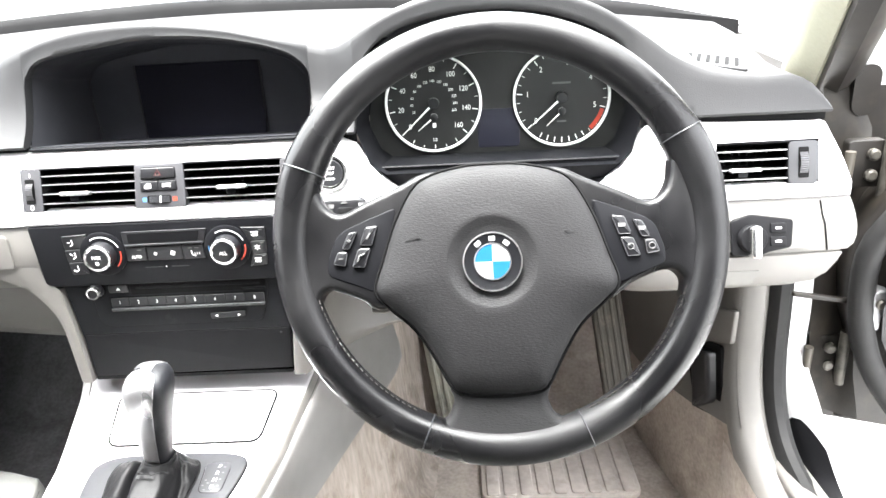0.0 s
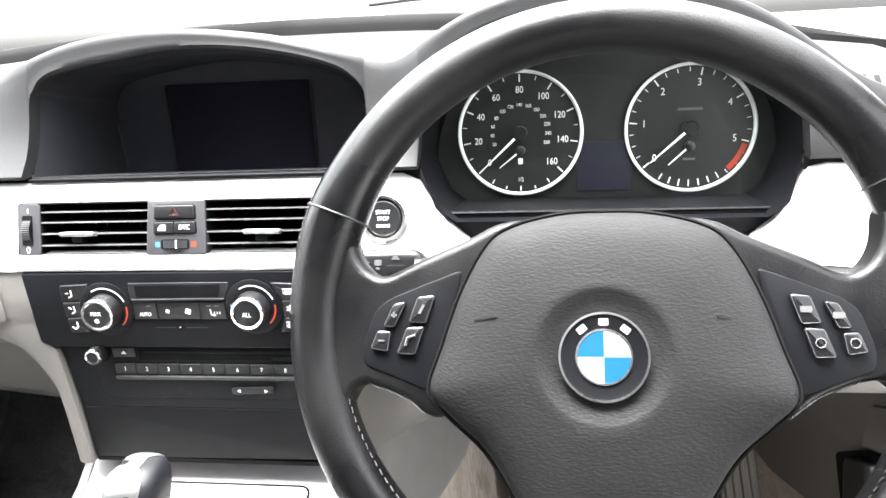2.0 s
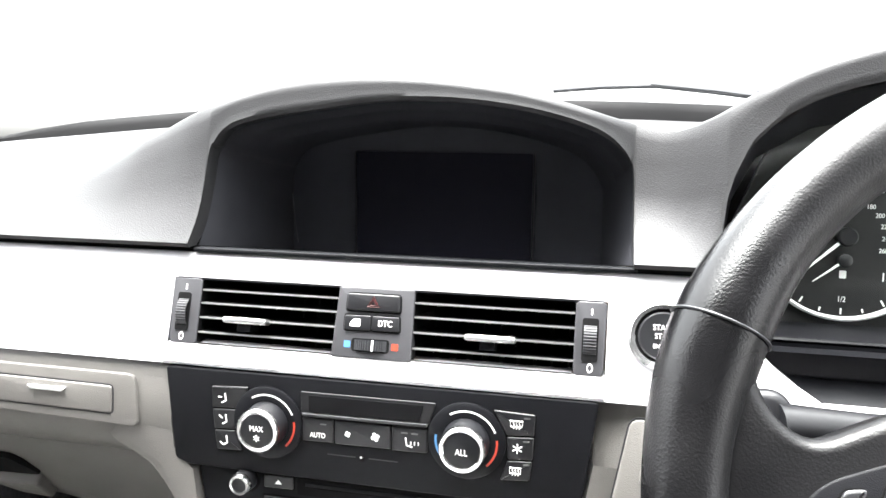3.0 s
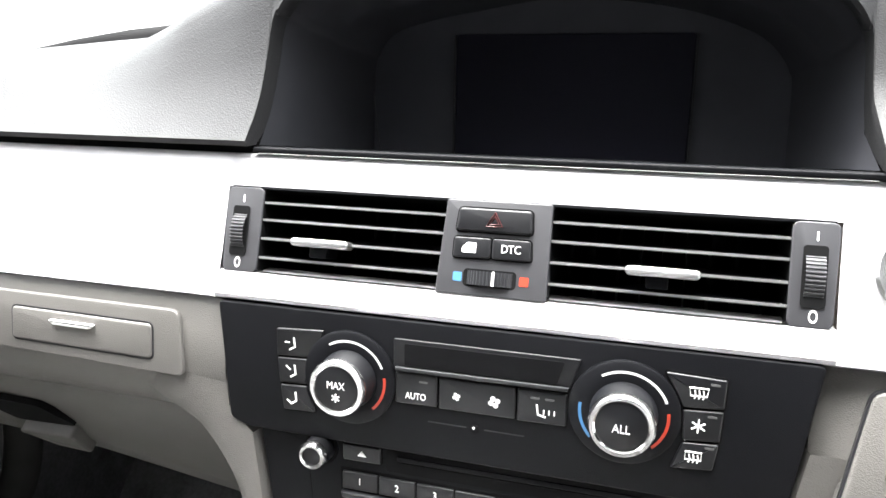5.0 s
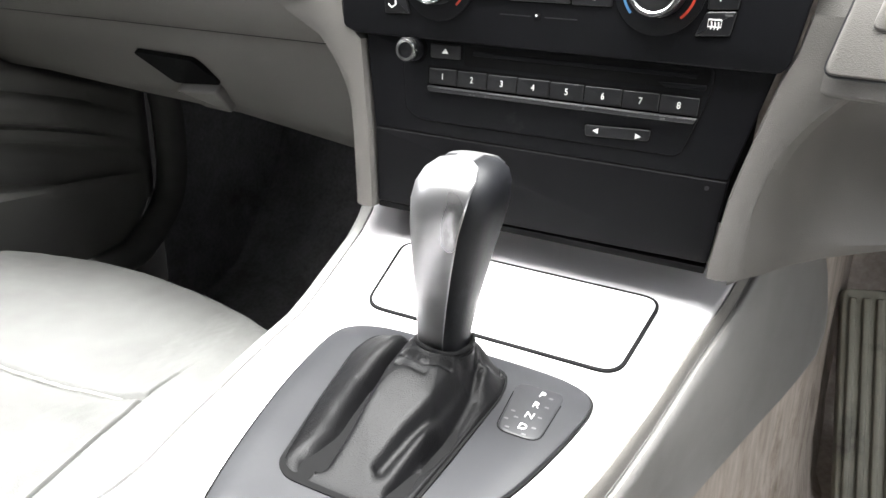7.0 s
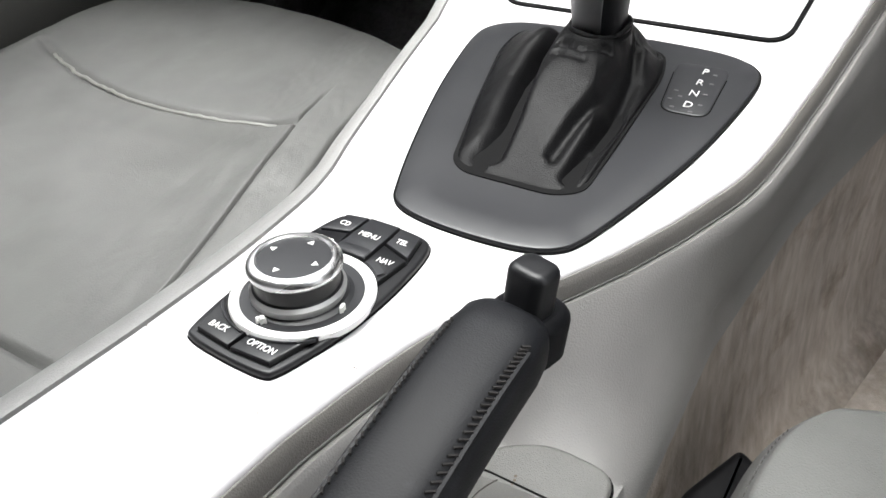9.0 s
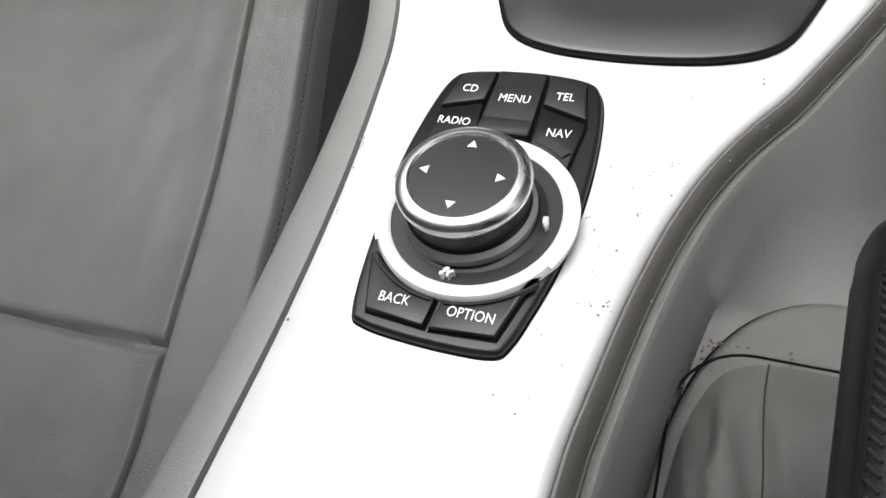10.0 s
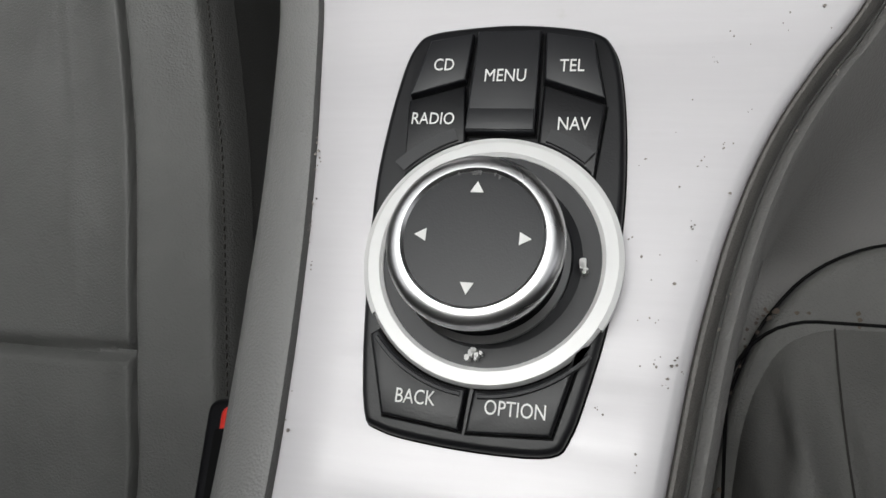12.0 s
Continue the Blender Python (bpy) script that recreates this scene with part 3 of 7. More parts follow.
LOW_END = [(0.52, 0.655), (0.534, 0.658), (0.5385, 0.676), (0.546, 0.694), (0.558, 0.707), (0.570, 0.715), (0.5785, 0.7195), (0.580, 0.7180), (0.5815, 0.7190), (0.5825, 0.7235), (0.588, 0.7300), (0.597, 0.7335), (0.610, 0.7335), (0.6235, 0.7320), (0.637, 0.7275), (0.6415, 0.725)]
bm = bmesh.new()
rows = []
for i in range(46):
    x = 0.1445 + (0.742 - 0.1445) * i / 45
    knee = 0.10 * math.exp(-((x - 0.36) / 0.11) ** 4)
    ramp = min(1.0, (x - 0.148) / 0.05)
    row = []
    for y, z in LOW_D:
        yy = y * (0.45 + 0.55 * ramp) if y < 0 else y
        zz = z - trim_sag(x) * max(0.0, min(1.0, (z - 0.59) / 0.045))
        if x < 0.30 and z < 0.575:
            zz = 0.566 + (z - 0.575) * 0.12 + (0.032 * max(0.0, (x - 0.26) / 0.04)) * (z - 0.575) * 22
        if z < 0.635 and y < 0.05:
            yy += knee * 0.6
        row.append((x, yy + trim_curve(x), zz))
    rows.append(row)
sheet(bm, rows)
for v in bm.verts:
    if v.co.x > 0.60:
        v.co.x = 0.60 + (v.co.x - 0.60) * (lerp_table(LOW_END, v.co.z) - 0.60) / 0.142
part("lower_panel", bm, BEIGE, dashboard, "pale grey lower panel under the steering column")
part("panel_joint", tube([(x, y + trim_curve(x) - 0.0003, z) for x, y, z in ((0.6965, -0.0185, 0.6320), (0.6975, -0.0245, 0.6185), (0.699, -0.0300, 0.610), (0.7005, -0.0330, 0.597), (0.7015, -0.0352, 0.588), (0.702, -0.0358, 0.5825))], 0.0009, 6), GAP, dashboard)

# ---- screen in its hooded recess ----
display = thing("display_unit", "switched-off dark screen deep in a hooded recess of the dashboard", "screen", (0, 0.1, 0.722))
BX, BY = 0.0135, 0.130        # middle and depth of the recess's rear wall


def recess_loop(depth, drop):
    """The outline of the recess at a depth from 0 (its mouth) to 1 (its rear wall); drop: how far the ceiling hangs lower."""
    out = []
    for x in edges(SCREEN_TOP, 4):
        z = max(opening(SCREEN_TOP, x), 0.7205)
        y0 = lean(x, z) + 0.013
        xr = BX + (x - 0.0148) * 0.87
        zr = 0.700 + (z - 0.7205) * 1.13
        out.append((x + (xr - x) * depth, y0 + (BY - y0) * depth, z + (zr - z) * depth - drop * (z - 0.7205) / 0.10))
    return out


bm = bmesh.new()
skin(bm, [recess_loop(d, h) for d, h in ((0.0, 0.0), (0.10, 0.0002), (0.16, 0.0030), (0.20, 0.0038), (0.42, 0.0040), (0.46, 0.0065), (0.52, 0.0072), (1.0, 0.0075))], True)
part("housing", bm, HOUSING, display, "matt black stepped hood lining")
bm = bmesh.new()
rear = recess_loop(0.992, 0.0075)
bm.faces.new([bm.verts.new(p) for p in rear])
part("bezel", bm, BEZEL, display, "dark satin bezel")
FS = frame_at(0.0135, BY - 0.0012, 0.742, 0)
part("panel", prism(rrect(0.147, 0.094, 0.002), -0.002, 0.0012, FS, 0.0004), SCREEN, display, "dark unlit screen")
for x in (-0.0748, 0.0748):
    part("screen_edge", prism(rrect(0.0011, 0.094, 0.0003, x, 0.0, n=1), -0.001, 0.0014, FS), PLATE, display, "pale edge line of the screen")
part("guide_line", tube([(-0.1180, BY - 0.004, 0.752), (-0.1135, BY - 0.010, 0.730), (-0.1080, BY - 0.016, 0.712)], 0.0005, 6), PLATE, display)
# slim dark lip between the recess and the trim
part("ledge", prism(rrect(0.302, 0.0030, 0.0010), 0, 0.008, frame_at(0.0150, 0.010, 0.7200, 0), 0.0008), BLACK, display)


# ---- air vents in the trim ----
VT = math.degrees(math.atan(0.012 / 0.042))


def thumbwheel(m, w, h, parent):
    """A ribbed wheel that stands half out of its slot."""
    part("slot", prism(rrect(w + 0.002, h + 0.003, 0.0015), 0.0, 0.0006, m), GAP, parent)
    b = bmesh.new()
    rows = []
    for i in range(61):
        a = radians(-70 + 140 * i / 60)
        r = 0.0145 - (0.0007 if i % 4 in (0, 3) else 0.0)
        rows.append([m @ Vector((sx * w * 0.5, math.sin(a) * h * 0.5, -0.0105 + r * math.cos(a * 0.8))) for sx in (-1.0, -0.94, 0.94, 1.0)])
    sheet(b, rows)
    part("thumbwheel", b, FRAMEGREY, parent, "ribbed black thumbwheel")


def louvres(m, x0, x1, tab, parent, n=4):
    """Dark duct, slim slats with bright edges and an adjusting tab, in the vent's frame; 45 mm high from y=0 down."""
    cx, w = (x0 + x1) / 2, x1 - x0
    b = bmesh.new()
    o = rrect(w, 0.0435, 0.001, cx, -0.0225, n=1)
    skin(b, [[m @ Vector((x, y, 0.0)) for x, y in o], [m @ Vector((cx + (x - cx) * 0.98, y, -0.07)) for x, y in o]], True, False, True)
    part("duct", b, GAP, parent)
    ys = [-0.0078, -0.0170, -0.0270, -0.0372][:n]
    for y in ys:
        mm = m @ T(cx, y, -0.001) @ Matrix.Rotation(radians(8), 4, "X")
        s = part("slat", prism([(w / 2, 0.0008), (-w / 2, 0.0008), (-w / 2, -0.0008), (w / 2, -0.0008)], -0.032, 0.0, mm, 0.0004), BLACK, parent)
        part("edge_strip", prism([(w / 2, 0.0009), (-w / 2, 0.0009), (-w / 2, -0.0003), (w / 2, -0.0003)], 0.0, 0.0006, mm), SLATEDGE, s, "bright slat edge")
    for i in range(9):
        x = x0 + w * (i + 0.5) / 9
        part("vane", prism([(x + 0.0008, -0.001), (x - 0.0008, -0.001), (x - 0.0008, -0.044), (x + 0.0008, -0.044)], -0.060, -0.036, m), BLACK, parent)
    if tab is not None:
        y = ys[2] - 0.0003
        part("tab", prism(rrect(0.0325, 0.0042, 0.002, tab, y), -0.002, 0.0062, m, 0.0014), MATT_SILVER, parent, "silver adjusting tab")
        part("tab_clip", prism(rrect(0.010, 0.007, 0.001, tab - 0.002, y - 0.004), -0.012, 0.001, m, 0.0005), BLACK, parent)


def centre_vent():
    m = frame_at(0, 0, 0.70, VT)
    v = thing("air_vent", "twin centre air vent with slats, thumbwheels and silver tabs", "vent", (0, 0, 0.66))
    louvres(m, -0.1275, -0.0260, -0.0905, v)
    louvres(m, 0.0270, 0.1300, 0.0780, v)
    for x0, x1, wx in ((-0.1490, -0.1275, -0.1395), (0.1300, 0.1490, 0.1395)):
        e = -1 if x0 < 0 else 1
        o = soft_poly([(x0, 0.0), (x1, 0.0), (x1, -0.0455), (x0 + 0.0010, -0.0455)] if e < 0 else [(x0, 0.0), (x1, 0.0), (x1 - 0.001, -0.0455), (x0, -0.0455)], 0.0035)
        part("side_frame", prism(o, -0.008, 0.0012, m, 0.0006), FRAMEGREY, v, "dark grey side frame")
        thumbwheel(m @ T(wx, -0.0235, 0.0014), 0.0078, 0.0235, v)
        part("mark", prism(rrect(0.0008, 0.0040, 0.0002, wx + 0.0005, -0.0062, n=1), 0.0011, 0.0015, m), WHITE, v)
        b = bmesh.new()
        skin(b, [[m @ Vector((wx + 0.0005 + r * math.cos(a / 20 * math.tau), -0.0405 + 1.6 * r * math.sin(a / 20 * math.tau), 0.0015)) for a in range(20)] for r in (0.0012, 0.0018)])
        part("mark", b, WHITE, v)
    for y in (0.0002, -0.0457):
        part("rim_line", prism([(0.147, y + 0.0006), (-0.147, y + 0.0006), (-0.147, y - 0.0006), (0.147, y - 0.0006)], -0.008, 0.0008, m), BLACK, v)
    return m


VM = centre_vent()

# switches between the two vents
switches = thing("switch_panel", "dark switch panel between the vents with hazard button", "switch panel", (0, 0, 0.66))
part("plate", prism(soft_poly([(-0.0250, 0.0003), (0.0268, 0.0003), (0.0272, -0.0458), (-0.0272, -0.0458)], 0.001), -0.010, 0.0022, VM, 0.0006), FRAMEGREY, switches, "dark grey switch plate")


def button(outline, m, z, h, parent, name="button", material=None, r=0.0006, label="", bulge=0.0):
    part("recess", prism(inset(outline, -0.0008), z - 0.0002, z + 0.0003, m), GAP, parent)
    return part(name, prism(outline, z, z + h, m, r, bulge=bulge), material or BUTTON, parent, label)


hz = button(soft_poly([(-0.0180, -0.0038), (0.0176, -0.0038), (0.0184, -0.0150), (-0.0190, -0.0150)], 0.002), VM, 0.0022, 0.0022, switches, "hazard_button", r=0.001, label="wide black hazard button")
for s in (0.0046, 0.0027):
    part("symbol", tube([VM @ Vector((s * math.cos(a), -0.0100 + s * math.sin(a), 0.0046)) for a in (math.pi / 2, math.pi * 7 / 6, math.pi * 11 / 6)], 0.00035, 5, closed=True), DIMRED, hz, "dim red triangle")
b1 = button(soft_poly([(-0.0193, -0.0182), (-0.0010, -0.0180), (-0.0008, -0.0276), (-0.0193, -0.0280)], 0.0015), VM, 0.0022, 0.0018, switches, label="door lock button")
part("symbol", prism(soft_poly([(-0.0150, -0.0255), (-0.0080, -0.0255), (-0.0080, -0.0205), (-0.0125, -0.0205), (-0.0150, -0.0232)], 0.0006), 0.0039, 0.0042, VM), WHITE, b1)
b2 = button(soft_poly([(-0.0004, -0.0180), (0.0180, -0.0180), (0.0188, -0.0276), (-0.0002, -0.0276)], 0.0015), VM, 0.0022, 0.0018, switches, label="black button lettered DTC")
writing("DTC", 0.0056, VM @ T(0.0090, -0.0228, 0.0042), WHITE, b2, width=0.85)
part("recess", prism(rrect(0.026, 0.0085, 0.002, -0.0006, -0.0373), 0.002, 0.0024, VM), GAP, switches)
bm = bmesh.new()
rows = []
for i in range(69):
    a = radians(-72 + 144 * i / 68)
    r = 0.0050 - (0.0006 if i % 4 in (0, 3) else 0.0)
    rows.append([VM @ Vector((-0.0006 + 0.0122 * math.sin(a), -0.0373 + dy, 0.0004 + r * math.cos(a))) for dy in (-0.0034, -0.0031, 0.0031, 0.0034)])
sheet(bm, rows)
part("roller", bm, PLATE, switches, "ribbed temperature roller")
part("roller_mark", prism(rrect(0.0012, 0.0070, 0.0003, 0.0018, -0.0373, n=1), 0.004, 0.0056, VM), WHITE, switches)
part("blue_mark", prism(rrect(0.0044, 0.0044, 0.0004, -0.0165, -0.0373, n=1), 0.0021, 0.0024, VM), BLUE, switches)
part("red_mark", prism(rrect(0.0044, 0.0044, 0.0004, 0.0162, -0.0373, n=1), 0.0021, 0.0024, VM), RED, switches)

# vent at the driver's end
RV = frame_at(0, trim_curve(0.64), 0.6915, VT)
v = thing("air_vent", "single air vent at the driver's end of the trim", "vent", (0.64, 0, 0.65))
louvres(RV, 0.5900, 0.6630, 0.6180, v)
part("side_frame", prism(soft_poly([(0.6630, 0.001), (0.6945, 0.001), (0.6935, -0.044), (0.6630, -0.0445)], 0.006), -0.008, 0.0012, RV, 0.0006), PLATE, v, "dark grey side frame")
thumbwheel(RV @ T(0.6785, -0.0215, 0.0014), 0.0085, 0.0290, v)
for y in (0.0012, -0.0437):
    part("rim_line", prism([(0.690, y + 0.0008), (0.589, y + 0.0008), (0.589, y - 0.0008), (0.690, y - 0.0008)], -0.008, 0.0008, RV), BLACK, v)

# ---- start button and key slot beside the wheel ----
SB = VM @ T(0.1822, -0.0183, 0.0)
start = thing("start_button", "round black engine start button with a silver ring", "button", (0.182, -0.006, 0.66))
part("ring", lathe([(0.0205, -0.003), (0.0205, 0.0022), (0.0190, 0.0034), (0.0165, 0.0030), (0.0160, 0.0)], SB, 48, cap1=False), CHROME, start, "bright ring")
part("ring_gap", lathe([(0.0162, -0.002), (0.0162, 0.0012), (0.0140, 0.0012)], SB, 40), GAP, start)
part("push", lathe([(0.0146, 0.0), (0.0146, 0.0020), (0.0136, 0.0030), (0.006, 0.0026), (0.0005, 0.0025)], SB, 40), BUTTON, start, "black push button")
for txt, y in (("START", 0.0050), ("STOP", -0.0002), ("ENGINE", -0.0062)):
    writing(txt, 0.0046 if txt != "ENGINE" else 0.0036, SB @ T(0, y, 0.0030), WHITE, start, width=0.9)

# pale flap with a slot, under the trim between console and column
KF = Matrix.Translation((0.165, -0.0228, 0.6065)) @ Matrix.Rotation(radians(-7), 4, "Z") @ frame_at(-0.16, 0.0, 0.0, 12)
flap = thing("key_tray", "pale plastic insert with an open black slot", "panel", (0.20, -0.02, 0.57))
o = soft_poly([(0.160, 0.028), (0.262, 0.028), (0.262, -0.033), (0.150, -0.033)], 0.006)
part("groove", prism(inset(o, -0.0010), -0.004, 0.0004, KF), PLATE, flap)
part("insert", prism(o, -0.004, 0.0016, KF, 0.0012), BEIGE, flap)
part("slot_rim", prism(soft_poly([(0.170, 0.014), (0.232, 0.014), (0.232, -0.010), (0.166, -0.010)], 0.005), 0.0, 0.0030, KF, 0.0012), BEIGE, flap, "raised rim")
part("slot", prism(soft_poly([(0.174, 0.010), (0.230, 0.010), (0.230, -0.0065), (0.171, -0.0065)], 0.003), 0.0, 0.0034, KF), GAP, flap, "black slot")

# ---- black climate panel ----
PM = frame_at(0, -0.0165, 0.0, 0)       # X right, Y is height, Z out of the panel
climate = thing("climate_panel", "black climate control panel with two ringed knobs", "control panel", (0, -0.02, 0.572))
face = soft_poly([(-0.1468, 0.6415), (0.1468, 0.6425), (0.1385, 0.5760), (0.1345, 0.5712), (-0.1320, 0.5712), (-0.1425, 0.5750)], 0.003)
part("face", prism(face, -0.01, 0.0035, PM, 0.0012), BLACK, climate, "matt black panel face")
PZ = 0.0035


def quad_button(pts, parent, sym=None, h=0.0012):
    b = button(soft_poly(pts, 0.0012), PM, PZ, 0.0016, parent, r=0.0009)
    return b


CL = [(-0.1113, 0.6305), (-0.0840, 0.6320), (-0.0895, 0.6165), (-0.1113, 0.6155)]
quad_button(CL, climate)
quad_button([(-0.1112, 0.6145), (-0.0935, 0.6152), (-0.0950, 0.6012), (-0.1102, 0.6005)], climate)
quad_button([(-0.1100, 0.5995), (-0.0945, 0.6002), (-0.0900, 0.5862), (-0.1085, 0.5856)], climate)
quad_button([(0.0830, 0.6325), (0.1090, 0.6315), (0.1085, 0.6178), (0.0915, 0.6168)], climate)
quad_button([(0.0915, 0.6158), (0.1085, 0.6168), (0.1080, 0.6022), (0.0925, 0.6012)], climate)
quad_button([(0.0925, 0.6002), (0.1078, 0.6012), (0.1062, 0.5885), (0.0880, 0.5870)], climate)


def seat_symbol(x, y, k):
    b = bmesh.new()
    tube([PM @ Vector((x + 0.0005, y + 0.0038, PZ + 0.0018)), PM @ Vector((x + 0.0010, y - 0.0012, PZ + 0.0018)), PM @ Vector((x - 0.0020, y - 0.0030, PZ + 0.0018))], 0.00055, 5, b)
    lathe([(0.0009, 0), (0.0009, 0.0003)], PM @ T(x + 0.0004, y + 0.0048, PZ + 0.0012), 10, b)
    tube([PM @ Vector((x - 0.0045, y + (0.001, 0.003, -0.001)[k], PZ + 0.0018)), PM @ Vector((x - 0.0020, y + (0.001, 0.001, -0.003)[k], PZ + 0.0018))], 0.0004, 5, b)
    part("symbol", b, WHITE, climate)


for k, y in enumerate((0.6225, 0.6075, 0.5925)):
    seat_symbol(-0.1015, y, k)


def heat_symbol(x, y, wide):
    b = bmesh.new()
    o = [(x - 0.0034, y - 0.0015), (x - 0.0040 * (1 if wide else 0.85), y + 0.0022), (x + 0.0040 * (1 if wide else 0.85), y + 0.0022), (x + 0.0034, y - 0.0015)]
    tube([PM @ Vector((*p, PZ + 0.0018)) for p in o], 0.00038, 5, b, closed=True)
    for dx in (-0.0018, 0, 0.0018):
        tube([PM @ Vector((x + dx, y - 0.0029, PZ + 0.0018)), PM @ Vector((x + dx + 0.0006, y - 0.0015, PZ + 0.0018)), PM @ Vector((x + dx, y + 0.0012, PZ + 0.0018))], 0.00036, 5, b)
    part("symbol", b, WHITE, climate)


def flake_symbol(x, y, r=0.0032, parent=None):
    b = bmesh.new()
    for k in range(3):
        a = math.pi * k / 3 + 0.5
        tube([PM @ Vector((x - r * math.cos(a), y - r * math.sin(a), PZ + 0.0018)), PM @ Vector((x + r * math.cos(a), y + r * math.sin(a), PZ + 0.0018))], 0.0004, 5, b)
    part("symbol", b, WHITE, parent or climate)


heat_symbol(0.0975, 0.6246, True)
flake_symbol(0.0985, 0.6090)
heat_symbol(0.0975, 0.5942, False)
for y in (0.6290, 0.6140, 0.5990):
    part("indicator", prism(rrect(0.0040, 0.0011, 0.0003, 0.1040, y, n=1), PZ, PZ + 0.0018, PM), GREYPRINT, climate)


def climate_knob(x, y, word):
    """A large knob: dark disc, bright ring, black cap; a red arc and a pale arc printed on the disc."""
    k = thing("rotary_knob", f"black climate knob lettered {word} with a bright ring", "knob", (x, -0.02, y), group="climate knobs")
    m = PM @ T(x, y, PZ)
    part("disc", lathe([(0.0250, -0.002), (0.0250, 0.0016), (0.0238, 0.0024), (0.0150, 0.0026)], m, 56), BLACK, k, "dark base disc")
    part("skirt", lathe([(0.0152, 0.0020), (0.0146, 0.0120), (0.0135, 0.0150)], m, 48, cap1=False), BUTTON, k)
    part("ring", lathe([(0.0140, 0.0125), (0.0148, 0.0142), (0.0147, 0.0166), (0.0138, 0.0178), (0.0122, 0.0178), (0.0115, 0.0172), (0.0113, 0.0150)], m, 56, cap1=False), CHROME, k, "bright ring")
    part("cap", lathe([(0.0115, 0.0140), (0.0114, 0.0168), (0.0106, 0.0174), (0.0004, 0.0176)], m, 44), BUTTON, k, "black cap")
    for a0, a1, material, r0, r1 in ((-48, 8, RED, 0.0190, 0.0204), (22, 122, WHITE, 0.0192, 0.0204), (172, 226, BLUE, 0.0190, 0.0204)):
        if word == "MAX" and material is BLUE:
            continue
        b = bmesh.new()
        skin(b, [[m @ Vector((r * math.cos(radians(a)), r * math.sin(radians(a)), 0.00265)) for r in (r0, r1)] for a in range(a0, a1 + 1, 4)], False)
        part("arc", b, material, k)
    if word == "MAX":
        writing("MAX", 0.0053, m @ T(0, 0.0018, 0.0178), WHITE, k, width=0.85)
        flake_b = bmesh.new()
        for q in range(3):
            a = math.pi * q / 3 + 0.5
            tube([m @ Vector((-0.0022 * math.cos(a), -0.0045 - 0.0022 * math.sin(a), 0.0178)), m @ Vector((0.0022 * math.cos(a), -0.0045 + 0.0022 * math.sin(a), 0.0178))], 0.0004, 5, flake_b)
        part("symbol", flake_b, WHITE, k)
    else:
        writing("ALL", 0.0056, m @ T(0, -0.001, 0.0178), WHITE, k, width=0.85)


climate_knob(-0.0700, 0.6085, "MAX")
climate_knob(0.0662, 0.6105, "ALL")

part("display_frame", prism(soft_poly([(-0.0460, 0.6325), (0.0460, 0.6330), (0.0415, 0.6178), (-0.0460, 0.6175)], 0.001), PZ - 0.002, PZ + 0.0012, PM, 0.0005), BUTTON, climate)
part("display", prism(soft_poly([(-0.0400, 0.6305), (0.0385, 0.6310), (0.0355, 0.6200), (-0.0400, 0.6195)], 0.0008), PZ, PZ + 0.0018, PM), LIDBLACK, climate, "dark unlit readout")
part("display_lip", prism([(-0.0445, 0.6183), (0.0410, 0.6190), (0.0405, 0.6170), (-0.0445, 0.6163)], PZ, PZ + 0.0030, PM, 0.0006), PLATE, climate)
for x0, x1 in ((-0.0450, -0.0232), (-0.0222, 0.0160), (0.0170, 0.0405)):
    button(soft_poly([(x0, 0.6152), (x1, 0.6154), (x1 + 0.0002, 0.5992), (x0, 0.5988)], 0.0012), PM, PZ, 0.0016, climate, r=0.0009)
writing("AUTO", 0.0049, PM @ T(-0.0340, 0.6035, PZ + 0.0018), WHITE, climate, width=0.8)


def fan_symbol(x, y, k):
    b = bmesh.new()
    for q in range(4):
        a = math.pi / 2 * q + 0.4
        prism(circle(0.0012 * k, x + 0.0016 * k * math.cos(a), y + 0.0016 * k * math.sin(a), 10), PZ + 0.0012, PZ + 0.0018, PM, 0, b)
    part("symbol", b, WHITE, climate)


fan_symbol(-0.0130, 0.6065, 0.75)
fan_symbol(0.0060, 0.6065, 1.1)
bm = tube([PM @ Vector(p) for p in ((0.0265, 0.6085, PZ + 0.0018), (0.0272, 0.6035, PZ + 0.0018), (0.0310, 0.6025, PZ + 0.0018))], 0.0005, 5)
for dx in (0.0300, 0.0325, 0.0350):
    tube([PM @ Vector((dx, 0.6040, PZ + 0.0018)), PM @ Vector((dx, 0.6062, PZ + 0.0018))], 0.00035, 5, bm)
part("symbol", bm, WHITE, climate)
for x in (-0.0300, 0.0255, 0.0325):
    part("indicator", prism(rrect(0.0045, 0.0010, 0.0003, x, 0.6115, n=1), PZ, PZ + 0.0018, PM), GREYPRINT, climate)
part("sensor", lathe([(0.0022, -0.001), (0.0022, 0.0008), (0.0016, 0.0010)], PM @ T(-0.0035, 0.5905, PZ), 20), GAP, climate)
part("sensor_glint", prism(circle(0.0007, -0.0040, 0.5912, 10), PZ + 0.0009, PZ + 0.0012, PM), WHITE, climate)
for x0, x1 in ((-0.0280, -0.0080), (0.0010, 0.0210)):
    part("groove", prism(rrect(x1 - x0, 0.0006, 0.0002, (x0 + x1) / 2, 0.5905, n=1), PZ - 0.001, PZ + 0.0002, PM), PLATE, climate)

